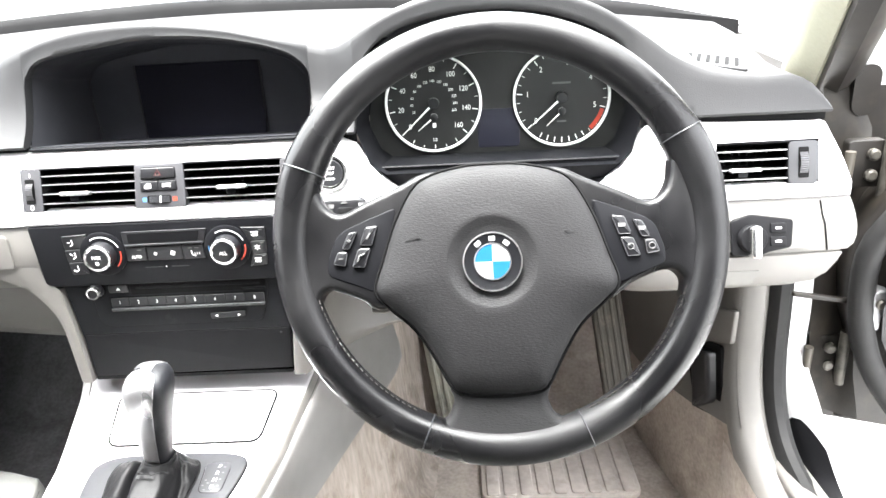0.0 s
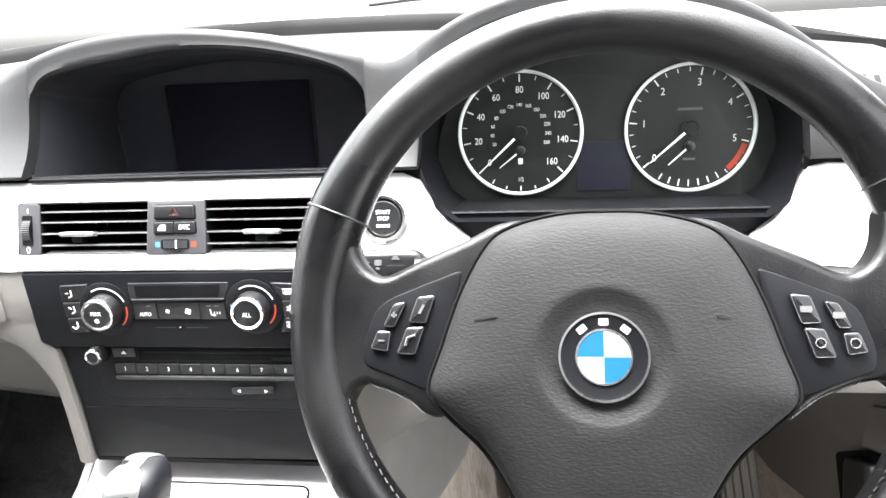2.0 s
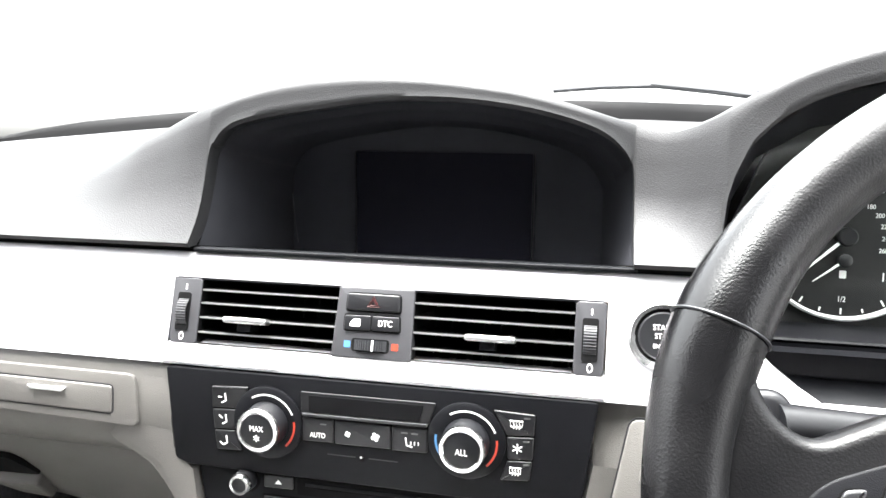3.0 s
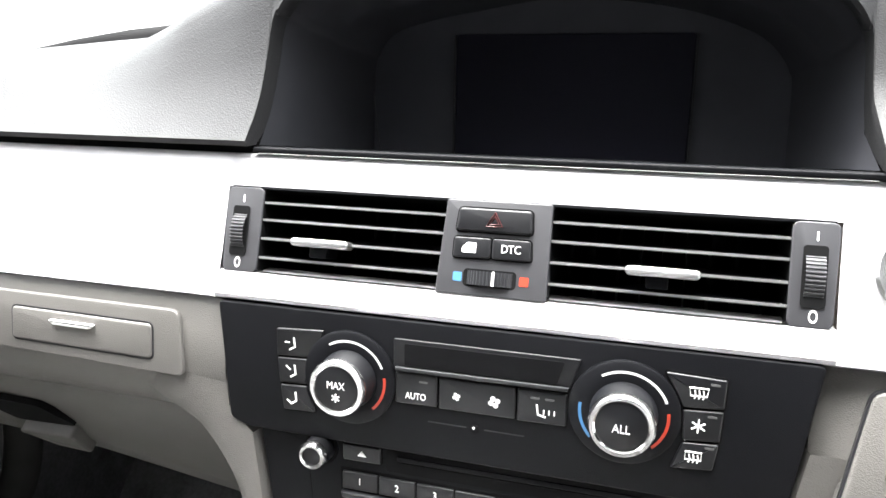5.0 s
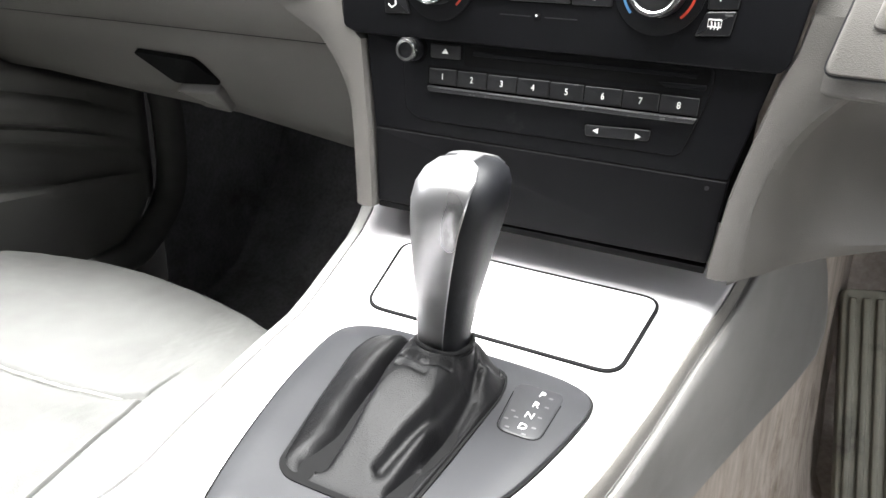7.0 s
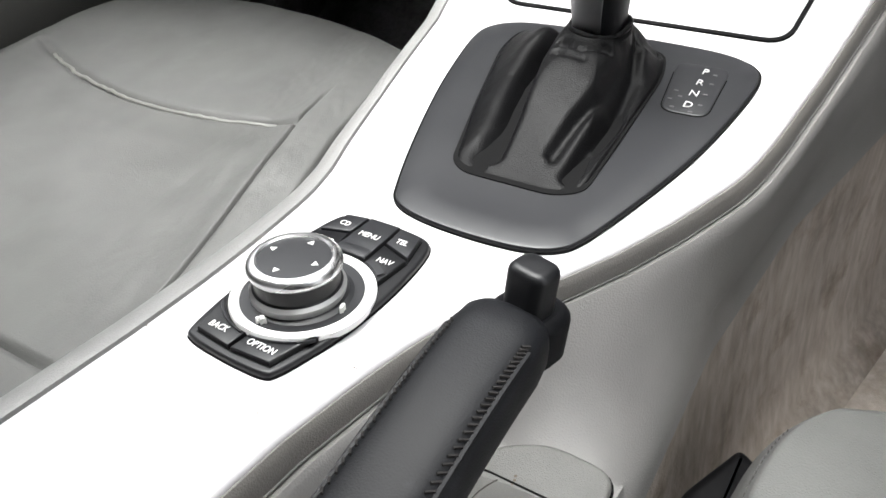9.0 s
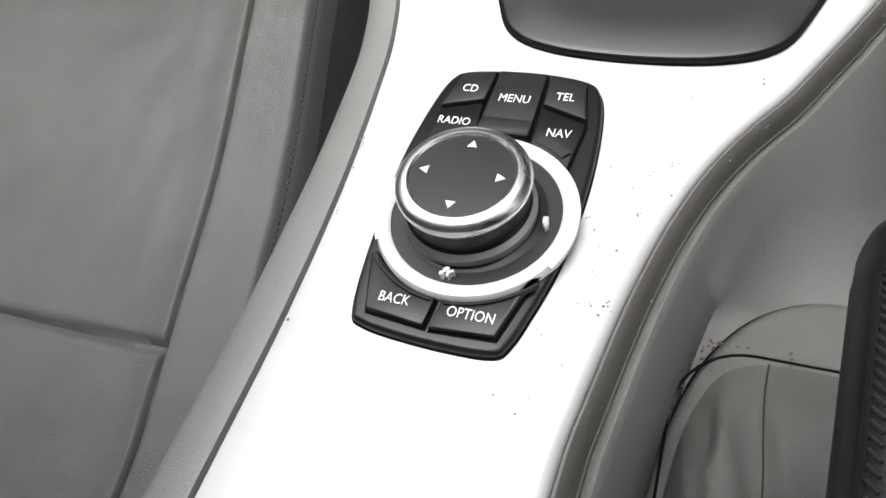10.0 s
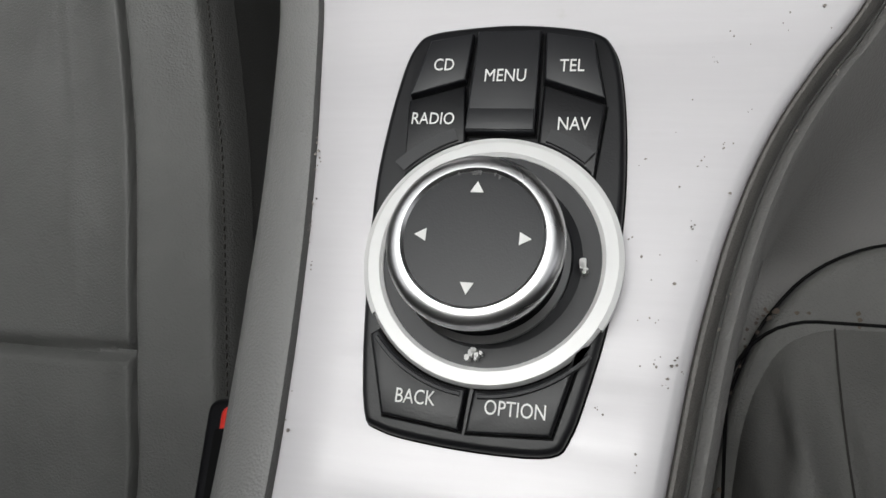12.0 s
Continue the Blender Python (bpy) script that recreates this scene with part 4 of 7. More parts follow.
# ---- radio panel below ----
RM = frame_at(0, -0.0130, 0.0, 0)
RZ = 0.0015
radio = thing("radio_unit", "matt black radio with eight numbered buttons and disc slot", "radio", (0, -0.015, 0.51))
part("face", prism(soft_poly([(-0.1270, 0.5722), (0.1330, 0.5722), (0.1195, 0.5085), (-0.1195, 0.5085)], 0.0015), -0.01, RZ, RM, 0.0008), BLACK, radio, "matt black face")
part("groove", prism(inset(soft_poly([(-0.0990, 0.5712), (0.1020, 0.5718), (0.1020, 0.5560), (0.0905, 0.5180), (-0.0840, 0.5170), (-0.0950, 0.5230)], 0.006), -0.0005), RZ - 0.003, RZ + 0.0002, RM), GAP, radio)
part("fascia", prism(soft_poly([(-0.0985, 0.5708), (0.1015, 0.5714), (0.1015, 0.5560), (0.0900, 0.5184), (-0.0836, 0.5175), (-0.0945, 0.5232)], 0.006), RZ - 0.003, RZ + 0.0009, RM, 0.0005), BLACK, radio)
tray = thing("storage_lid", "plain matt black lid under the radio", "panel", (0, -0.015, 0.455))
part("lid", prism(soft_poly([(-0.1192, 0.5074), (0.1194, 0.5074), (0.1165, 0.4555), (-0.1165, 0.4530)], 0.0015), -0.01, RZ, RM, 0.001), LIDBLACK, tray)
part("edge_gap", prism([(-0.1194, 0.5087), (0.1196, 0.5087), (0.1194, 0.5072), (-0.1192, 0.5072)], -0.008, RZ - 0.0004, RM), GAP, tray, "thin dark joint")
part("screw_cap", lathe([(0.0013, 0), (0.0013, 0.0004), (0.0004, 0.0005)], RM @ T(0.1085, 0.5020, RZ), 14), PLATE, tray)
RF = RZ + 0.0009
vk = RM @ T(-0.0895, 0.5640, RF)
part("volume_collar", lathe([(0.0098, -0.001), (0.0098, 0.0006), (0.0082, 0.0006)], vk, 36), GAP, radio)
vol = part("volume_knob", lathe([(0.0078, 0.0), (0.0076, 0.0100), (0.0066, 0.0122), (0.0052, 0.0122), (0.0050, 0.0112), (0.0003, 0.0110)], vk, 36), BUTTON, radio, "black volume knob")
part("knob_ring", lathe([(0.0078, 0.0085), (0.0080, 0.0104), (0.0068, 0.0126), (0.0052, 0.0124)], vk, 36, cap0=False, cap1=False), CHROME, vol, "bright ring")
ej = button(soft_poly([(-0.0765, 0.5688), (-0.0550, 0.5690), (-0.0548, 0.5600), (-0.0763, 0.5597)], 0.0012), RM, RF, 0.0014, radio, "eject_button")
part("symbol", prism([(-0.0680, 0.5630), (-0.0630, 0.5630), (-0.0655, 0.5662)], RF + 0.0013, RF + 0.0017, RM), WHITE, ej)
part("slot_recess", prism(soft_poly([(-0.0520, 0.5690), (0.1000, 0.5696), (0.0995, 0.5575), (-0.0520, 0.5565)], 0.002), RF - 0.002, RF + 0.0003, RM), GAP, radio)
part("slot_lip", prism(soft_poly([(-0.0460, 0.5660), (0.0930, 0.5668), (0.0930, 0.5640), (-0.0460, 0.5632)], 0.0008), RF, RF + 0.0008, RM, 0.0004), BLACK, radio)
part("slot_mouth", prism([(-0.0440, 0.5626), (0.0920, 0.5634), (0.0920, 0.5616), (-0.0440, 0.5608)], RF, RF + 0.0005, RM), GAP, radio)
part("slot_flap", prism([(0.0720, 0.5600), (0.0985, 0.5608), (0.0985, 0.5580), (0.0760, 0.5576)], RF, RF + 0.0014, RM, 0.0004), BLACK, radio)
px_ = [-0.0771, -0.0562, -0.0350, -0.0143, 0.0073, 0.0292, 0.0525, 0.0743, 0.0965]
for i in range(8):
    x0, x1 = px_[i] + 0.0004, px_[i + 1] - 0.0004
    bt = part("preset_button", prism(soft_poly([(x0, 0.5528 + 0.002 * (x0 + 0.08) * 5 * 0.2), (x1, 0.5528 + 0.0004), (x1, 0.5430), (x0, 0.5428)], 0.0007), RF - 0.001, RF + 0.0016, RM, 0.0005), BUTTON, radio)
    writing(str(i + 1), 0.0056, RM @ T((x0 + x1) / 2, 0.5480, RF + 0.0018), WHITE, bt, "number", width=0.85)
part("preset_backing", prism([(-0.0782, 0.5545), (0.0975, 0.5550), (0.0975, 0.5418), (-0.0782, 0.5412)], RF - 0.001, RF + 0.0002, RM), GAP, radio)
part("ledge", prism(soft_poly([(-0.0775, 0.5414), (0.0965, 0.5420), (0.0950, 0.5388), (-0.0760, 0.5380)], 0.0008), RF - 0.001, RF + 0.0034, RM, 0.0008), PLATE, radio, "worn grey ledge under the buttons")
rng_ = random.Random(4)
for i in range(8):
    x = rng_.uniform(-0.07, 0.09)
    part("scuff", prism(circle(rng_.uniform(0.0004, 0.0009), x, 0.5392 + rng_.uniform(-0.0006, 0.0008), 6), RF + 0.0034, RF + 0.0036, RM), GREYPRINT, radio)
rk = button(soft_poly([(0.0320, 0.5298), (0.0718, 0.5316), (0.0712, 0.5250), (0.0328, 0.5230)], 0.0015), RM, RF, 0.0014, radio, "seek_rocker")
for x, s in ((0.0395, -1), (0.0645, 1)):
    part("symbol", prism([(x + s * 0.0022, 0.5270), (x - s * 0.0012, 0.5287), (x - s * 0.0012, 0.5253)][::s], RF + 0.0013, RF + 0.0017, RM), WHITE, rk)

# pale cheeks of the centre stack on both sides of the radio
for s, xin in ((-1, ((0.604, 0.1445), (0.578, 0.1425), (0.570, 0.1290), (0.53, 0.1245), (0.50, 0.1215), (0.452, 0.1185))), (1, ((0.604, 0.1440), (0.580, 0.1400), (0.570, 0.1355), (0.53, 0.1275), (0.50, 0.1215), (0.452, 0.1170)))):
    bm = bmesh.new()
    rows = []
    for k in range(23):
        z = 0.602 + (0.448 - 0.602) * k / 22
        xi = lerp_table(xin[::-1], z)
        w = 0.0155 + 0.020 * max(0.0, (z - 0.515) / 0.05) ** 2
        rows.append([(s * xi, 0.02, z), (s * xi, -0.0125, z), (s * (xi + 0.0012), -0.0185, z), (s * (xi + w * 0.6), -0.0195, z), (s * (xi + w), -0.0160, z),
                     (s * (xi + w + 0.006), -0.004, z)] + ([(s * (xi + w + 0.009), 0.03, z), (s * (xi + w + 0.010), 0.12, z), (s * (xi + w + 0.012), 0.30, z)] if s < 0 else []))
    sheet(bm, rows)
    part("cheek", bm, BEIGE, dashboard, "pale side cheek of the centre stack")
# pale panel that sweeps from the stack towards the steering column
bm = bmesh.new()
rows = []
for k in range(15):
    z = 0.585 + (0.445 - 0.585) * k / 14
    d = 0.012 * max(0.0, (0.50 - z) / 0.055) ** 2
    xo = lerp_table([(0.445, 0.130), (0.50, 0.137), (0.53, 0.143), (0.58, 0.156)], z)
    deep = 0.065 * min(1.0, max(0.0, (z - 0.455) / 0.08))
    rows.append([(xo + dx, -0.0165 + dy + d * (1 if dx > 0 else 0) + deep * min(1.0, dx / 0.03), z + (0.004 if dx > 0.06 and z < 0.45 else 0)) for dx, dy in ((0.0, 0.0), (0.008, 0.004), (0.018, 0.018), (0.032, 0.044), (0.055, 0.075), (0.09, 0.100), (0.14, 0.118), (0.20, 0.128))])
sheet(bm, rows)
part("column_side_panel", bm, BEIGE, dashboard, "pale curved panel beside the centre stack")
# ---- cup-holder flap and glove box catch on the passenger side ----
FL = frame_at(0, -0.0200, 0.614, 3)
cup = thing("cup_holder_flap", "closed pale cup holder flap with a chrome pull", "flap", (-0.24, -0.02, 0.60))
surround = soft_poly([(-0.330, 0.019), (-0.172, 0.019), (-0.170, -0.019), (-0.330, -0.016)], 0.006)
part("surround", prism(surround, -0.006, 0.0016, FL, 0.0010), BEIGE, cup)
o = soft_poly([(-0.2880, 0.0100), (-0.1895, 0.0095), (-0.1900, -0.0105), (-0.2890, -0.0095)], 0.003)
part("gap_line", prism(inset(o, -0.0011), 0.0, 0.0019, FL), PLATE, cup)
part("flap", prism(o, 0.0, 0.0030, FL, 0.0012), BEIGE, cup)
part("pull", prism(soft_poly([(-0.2590, 0.0052), (-0.2270, 0.0052), (-0.2300, 0.0024), (-0.2560, 0.0024)], 0.0012), 0.002, 0.0056, FL, 0.001), SATIN, cup, "chrome pull")

glove = thing("glove_box_catch", "dark recessed glove box catch with a pale grip", "handle", (-0.38, 0.02, 0.53))
GC = Matrix.Translation((-0.370, 0.0490, 0.5140)) @ Matrix.Rotation(radians(90 + 40.6), 4, "X")
o = soft_poly([(-0.046, 0.0185), (0.026, 0.0165), (0.042, -0.0120), (-0.020, -0.0190)], 0.005)
part("recess", prism(o, -0.004, 0.0012, GC), GAP, glove, "dark recess")
part("grip", prism(soft_poly([(-0.016, -0.0200), (0.040, -0.0135), (0.042, -0.0420), (0.010, -0.0400)], 0.005), -0.002, 0.0100, GC, 0.0025), BEIGE, glove, "pale grip")

# ---- instrument cluster ----
cluster = thing("instrument_cluster", "black instrument cluster with two round white-ringed gauges", "gauges", (0.365, 0.05, 0.67))
bm = bmesh.new()
lower = [(0.512, 0.722), (0.500, 0.690), (0.486, 0.678), (0.242, 0.678), (0.226, 0.690)]
ring0 = [(x, lean(x, max(lerp_table(GAUGE_TOP, x), 0.722)) + 0.014, max(lerp_table(GAUGE_TOP, x), 0.722)) for x in edges(GAUGE_TOP, 4)]
ring0 += [(x, -0.004 if z < 0.70 else 0.006, z) for x, z in lower[1:]]
cx0, cz0 = 0.365, 0.745
ring1 = [(cx0 + (x - cx0) * 0.94, 0.060, cz0 + (z - cz0) * (0.80 if z > cz0 else 0.93)) for x, y, z in ring0]
skin(bm, [ring0, ring1], True)
part("shroud", bm, BLACK, cluster, "matt black shroud")
CM = frame_at(0, 0.056, 0.740, 6)
part("face", prism(soft_poly([(0.228, -0.060), (0.500, -0.060), (0.508, -0.01), (0.480, 0.062), (0.42, 0.080), (0.31, 0.080), (0.248, 0.062), (0.220, -0.01)], 0.02), -0.006, 0.0, CM), BAND, cluster)
bm = prism(soft_poly([(0.224, 0.012), (0.506, 0.012), (0.486, -0.012), (0.246, -0.012)], 0.006), 0, 0.05, frame_at(0, 0.056, 0.672, 0), 0.003)
part("lower_bezel", bm, BLACK, cluster)
bm = bmesh.new()
sheet(bm, [[(x, 0.058, 0.676), (x, 0.020, 0.668), (x, trim_y(top) + 0.004, top - 0.004), (x, trim_y(top) + 0.006, top - 0.02)] for x, top in [(0.215 + 0.297 * k / 40, lerp_table(TRIM_TOP, 0.215 + 0.297 * k / 40)) for k in range(41)]])
part("column_cover", bm, BLACK, cluster, "black cover under the gauges")


def gauge(x, y, marks, numbers, red=None, inner=None, needle=0.0, sub=None, small=0.0):
    """A dial: bright ring, tick marks, numbers and a needle at rest."""
    m = CM @ T(x, y, 0.0)
    g = part("dial", lathe([(0.0520, 0.0), (0.0520, 0.0004), (0.0004, 0.0004)], m, 64), BAND, cluster, "dark dial face")
    part("ring", lathe([(0.0512, 0.0), (0.0535, 0.0008), (0.0535, 0.0040), (0.0522, 0.0048), (0.0510, 0.0036), (0.0507, 0.0)], m, 72, cap0=False, cap1=False), SATIN, g, "bright dial ring")
    for a, big in marks:
        mm = m @ Matrix.Rotation(radians(90 - a), 4, "Z")
        w, l = (0.0011, 0.0062) if big else (0.0006, 0.0036)
        part("tick", prism([(0.0495, w / 2), (0.0495 - l, w / 2), (0.0495 - l, -w / 2), (0.0495, -w / 2)][::-1], 0.0004, 0.0007, mm), WHITE, g)
    for a, txt, size, r in numbers:
        aa = radians(90 - a)
        writing(txt, size, m @ T(r * math.cos(aa), r * math.sin(aa), 0.0006), WHITE, g, "number", width=0.85)
    if red:
        b = bmesh.new()
        skin(b, [[m @ Vector((r * math.cos(radians(90 - a)), r * math.sin(radians(90 - a)), 0.0008)) for r in (0.0445, 0.0490)] for a in range(red[0], red[1] + 1, 3)], False)
        part("red_zone", b, RED, g)
    mm = m @ Matrix.Rotation(radians(90 - needle), 4, "Z")
    part("needle", prism([(0.0430, 0.0004), (-0.006, 0.0013), (-0.006, -0.0013), (0.0430, -0.0004)], 0.0050, 0.0062, mm, 0.0004), WHITE, g, "pale needle")
    part("needle_hub", lathe([(0.0062, 0.0004), (0.0062, 0.0072), (0.0050, 0.0084), (0.0004, 0.0084)], m, 28), BUTTON, g)
    if sub:
        sm = m @ T(*sub, 0.0)
        part("small_hub", lathe([(0.0042, 0.0004), (0.0042, 0.0050), (0.0034, 0.0056), (0.0003, 0.0056)], sm, 22), BUTTON, g)
        sn = sm @ Matrix.Rotation(radians(90 - small), 4, "Z")
        part("small_needle", prism([(0.0230, 0.0003), (-0.002, 0.0009), (-0.002, -0.0009), (0.0230, -0.0003)], 0.0032, 0.0042, sn, 0.0003), WHITE, g)
    return g, m


sp = [(-133 + 16.63 * i, i % 2 == 0) for i in range(17)]
nums = [(-133 + 33.25 * i, str(20 * i), 0.0080, 0.0365) for i in range(9)]
nums += [(-112 + 18.5 * i, str(20 + 20 * i), 0.0042, 0.0240) for i in range(13)]
g1, m1 = gauge(0.294, 0.0, sp, nums, needle=-133, sub=(0.0, -0.0150), small=-128)
for a, big in ((150, 1), (165, 0), (180, 1), (195, 0), (210, 1)):
    mm = m1 @ Matrix.Rotation(radians(90 - a), 4, "Z")
    part("tick", prism([(0.0495, -0.0005), (0.0455 if big else 0.047, -0.0005), (0.0455 if big else 0.047, 0.0005), (0.0495, 0.0005)][::-1], 0.0004, 0.0007, mm), WHITE, g1)
part("pump_symbol", prism(rrect(0.0040, 0.0050, 0.0006, 0.0, -0.0240), 0.0004, 0.0007, m1), WHITE, g1)
writing("1/2", 0.0050, m1 @ T(0, -0.0400, 0.0006), WHITE, g1, "number", width=0.8)
rv = [(-131 + 11.8 * i, i % 4 == 0) for i in range(24)]
nums = [(-131 + 47.2 * i, str(i), 0.0085, 0.0375) for i in range(6)]
g2, m2 = gauge(0.435, 0.0, [(a, b) for a, b in rv if a < 141], nums, red=(108, 138), needle=-131, sub=(0.0, -0.0150), small=-132)
for i in range(7):
    mm = m2 @ Matrix.Rotation(radians(90 - (150 + 10 * i)), 4, "Z")
    part("tick", prism([(0.0490, -0.0005), (0.0435, -0.0005), (0.0435, 0.0005), (0.0490, 0.0005)][::-1], 0.0004, 0.0007, mm), WHITE, g2)
part("unit_bar", prism(rrect(0.020, 0.0022, 0.0004, 0, 0.0155), 0.0004, 0.0007, m2), GREYPRINT, g2, "small illegible unit text")
part("unit_bar", prism(rrect(0.010, 0.0020, 0.0004, 0.0, -0.026), 0.0004, 0.0007, m2), GREYPRINT, g2)
part("readout", prism(rrect(0.046, 0.042, 0.003, 0.3650, -0.030), 0.0, 0.0008, CM, 0.0003), SCREEN, cluster, "dark readout between the dials")
wb = bmesh.new()
sheet(wb, [[CM @ Vector((x, y, 0.012)) for y in (-0.058, 0.0, 0.07)] for x in (0.225, 0.30, 0.36, 0.43, 0.503)])
cg = part("cover_glass", wb, GLASS, cluster, "clear cover")
cg.visible_shadow = False

# ---- steering column, stalks ----
WT = 24
WC = Vector((0.3485, -0.1895, 0.6725))
WM = frame_at(*WC, WT) @ Matrix.Rotation(radians(-1), 4, "Y") @ Matrix.Diagonal((0.977, 0.977, 1, 1))
column = thing("steering_column", "dark column cowl behind the wheel with control stalks", "steering column", (0.348, -0.05, 0.64))
bm = bmesh.new()
skin(bm, [[WM @ Vector((x * k + 0.0, y * k + dy, z)) for x, y in rrect(0.12, 0.10, 0.035, n=6)] for z, k, dy in ((-0.030, 0.82, -0.01), (-0.06, 1.0, -0.01), (-0.13, 1.1, -0.005), (-0.22, 1.15, 0.0))], True, True, True)
part("cowl", bm, BLACK, column, "matt black cowl")


def stalk(x, y, s, length, drop, near=0.012):
    o = [WM @ Vector((x + s * t * length, y - drop * t, -0.062 + near * t)) for t in (0, 0.3, 0.6, 0.85, 1.0)]
    st = part("stalk", tube(o, [0.009, 0.009, 0.0125, 0.0140, 0.0115], 16, flat=0.85), BUTTON, column, "black control stalk")
    e = WM @ T(x + s * length * 0.82, y - drop * 0.82, -0.0485 + near * 0.82)
    part("stalk_button", prism(rrect(0.014, 0.007, 0.002), -0.004, 0.001, e, 0.0006), PLATE, st)
    part("symbol", prism([(-0.003, 0.005), (0.003, 0.005), (0, 0.0095)], -0.003, 0.0014, e), WHITE, st)


SH = frame_at(0.203, -0.110, 0.672, 22)
st = part("stalk", tube([(0.30, -0.098, 0.668), (0.265, -0.104, 0.670), (0.225, -0.112, 0.672)], [0.010, 0.009, 0.011], 14, flat=0.85), BUTTON, column, "black control stalk")
part("stalk_head", prism(rrect(0.058, 0.032, 0.010, n=6), -0.020, 0.004, SH, 0.006, steps=4), BUTTON, st, "broad stalk head with symbols")
part("stalk_button", prism(rrect(0.014, 0.008, 0.002, 0.010, 0.001), 0.002, 0.0055, SH, 0.001), GAP, st)
part("stalk_button", prism(rrect(0.016, 0.010, 0.002, -0.016, 0.002), 0.002, 0.0050, SH, 0.001), GAP, st)
part("symbol", prism([(0.006, 0.0085), (0.012, 0.0085), (0.009, 0.0130)], 0.003, 0.0046, SH), GREYPRINT, st)
part("symbol", prism(rrect(0.0050, 0.0040, 0.0008, -0.003, 0.0065), 0.003, 0.0046, SH), GREYPRINT, st)
part("symbol", prism(rrect(0.0030, 0.0016, 0.0004, -0.003, 0.0025), 0.003, 0.0046, SH), GREYPRINT, st)
stalk(0.05, 0.018, 1, 0.072, -0.006)
stalk(-0.045, -0.040, -1, 0.072, 0.010)

# ---- steering wheel ----
wheel = thing("steering_wheel", "three-spoke black leather steering wheel, slightly worn", "steering wheel", tuple(WC))
bm = bmesh.new()
loops = []
RR, TR = 0.1735, 0.0163


def swell(deg):
    """The rim is thicker where the thumbs rest."""
    return 1.0 + 0.17 * math.exp(-((deg % 360 - 160) / 12) ** 2) + 0.17 * (math.exp(-((deg % 360 - 20) / 12) ** 2) + math.exp(-((deg % 360 - 380) / 12) ** 2))


for i in range(120):
    a = math.tau * i / 120
    d = Vector((math.cos(a), math.sin(a), 0))
    grip = swell(math.degrees(a))
    loops.append([WM @ (d * (RR + TR * 0.98 * grip * math.cos(b)) + Vector((0, 0, TR * 1.08 * grip * math.sin(b)))) for b in [math.tau * k / 18 for k in range(18)]])
loops.append(loops[0])
skin(bm, loops)
part("rim", bm, LEATHER_BLACK, wheel, "black leather rim")
for deg in (159, 27, 248, 292):
    a = radians(deg)
    d = Vector((math.cos(a), math.sin(a), 0))
    g = 1.0 * swell(deg)
    part("seam", tube([WM @ (d * (RR + TR * g * math.cos(b)) + Vector((0, 0, TR * 1.09 * g * math.sin(b)))) for b in [math.tau * k / 36 for k in range(36)]], 0.0006, 5, closed=True), PLATE, wheel, "stitched seam")
# inner-edge stitching
for deg in list(range(164, 244, 2)) + list(range(296, 386, 2)):
    a = radians(deg)
    d = Vector((math.cos(a), math.sin(a), 0))
    t = Vector((-math.sin(a), math.cos(a), 0))
    p = d * (RR - TR * 0.94) + Vector((0, 0, TR * 0.42))
    part("stitch", tube([WM @ (p - t * 0.0016), WM @ (p + t * 0.0016 + Vector((0, 0, 0.0012)))], 0.00045, 4), STITCH, wheel)

PX = -0.0035
half = [(0.0, 0.0590), (0.024, 0.0580), (0.050, 0.0520), (0.066, 0.0415), (0.081, 0.0145), (0.0925, -0.018), (0.0995, -0.0420), (0.088, -0.0560), (0.068, -0.0740), (0.053, -0.0970), (0.042, -0.1180), (0.034, -0.1270), (0.016, -0.1300), (0.0, -0.1305)]
outline = smooth_loop([(PX + x, y) for x, y in half] + [(PX - x, y) for x, y in half[-2:0:-1]], 5)
EX, EY = PX - 0.0025, -0.0215
bm = bmesh.new()
loops = []
n = len(outline)


def pad_loop(s, circ, r, z):
    out = []
    for x, y in outline:
        a = math.atan2(y - EY, x - EX)
        bx, by = EX + (x - EX) * s, EY + (y - EY) * s
        qx, qy = EX + r * math.cos(a), EY + r * math.sin(a)
        out.append(WM @ Vector((bx + (qx - bx) * circ, by + (qy - by) * circ, z)))
    return out


for s, circ, r, z in ((1.0, 0, 0, -0.02), (1.0, 0, 0, 0.006), (0.99, 0, 0, 0.0115), (0.965, 0, 0, 0.0155), (0.92, 0, 0, 0.0185), (0.80, 0, 0, 0.0225), (0.65, 0.25, 0.042, 0.0250),
                      (0.5, 0.75, 0.040, 0.0262), (0.5, 1, 0.0375, 0.0265), (0.5, 1, 0.0355, 0.0260), (0.5, 1, 0.0305, 0.0236), (0.5, 1, 0.0262, 0.0226), (0.5, 1, 0.002, 0.0226)):
    loops.append(pad_loop(s, circ, r, z))
skin(bm, loops, True, True, True)
part("airbag_cover", bm, PAD, wheel, "dark grained airbag cover")
part("cover_joint", tube([WM @ Vector((EX + (x - EX) * 1.006, EY + (y - EY) * 1.006, 0.0098 if y > -0.115 else 0.0108)) for x, y in outline], 0.0012, 6, closed=True), GAP, wheel, "dark joint round the airbag cover")
for x, y, rot in ((PX + 0.062, -0.001, 12), (PX - 0.066, -0.001, -12)):
    part("moulded_mark", prism(rrect(0.013, 0.0012, 0.0005), 0.0, 0.0008, WM @ T(x, y, 0.0226) @ Matrix.Rotation(radians(-rot), 4, "Z") @ Matrix.Rotation(radians(rot * 0.9), 4, "Y")), PAD, wheel)
part("moulded_mark", prism(rrect(0.020, 0.0035, 0.0008), 0.0, 0.0006, WM @ T(PX + 0.002, -0.112, 0.0200) @ Matrix.Rotation(radians(-9), 4, "X")), LEATHER_BLACK, wheel)

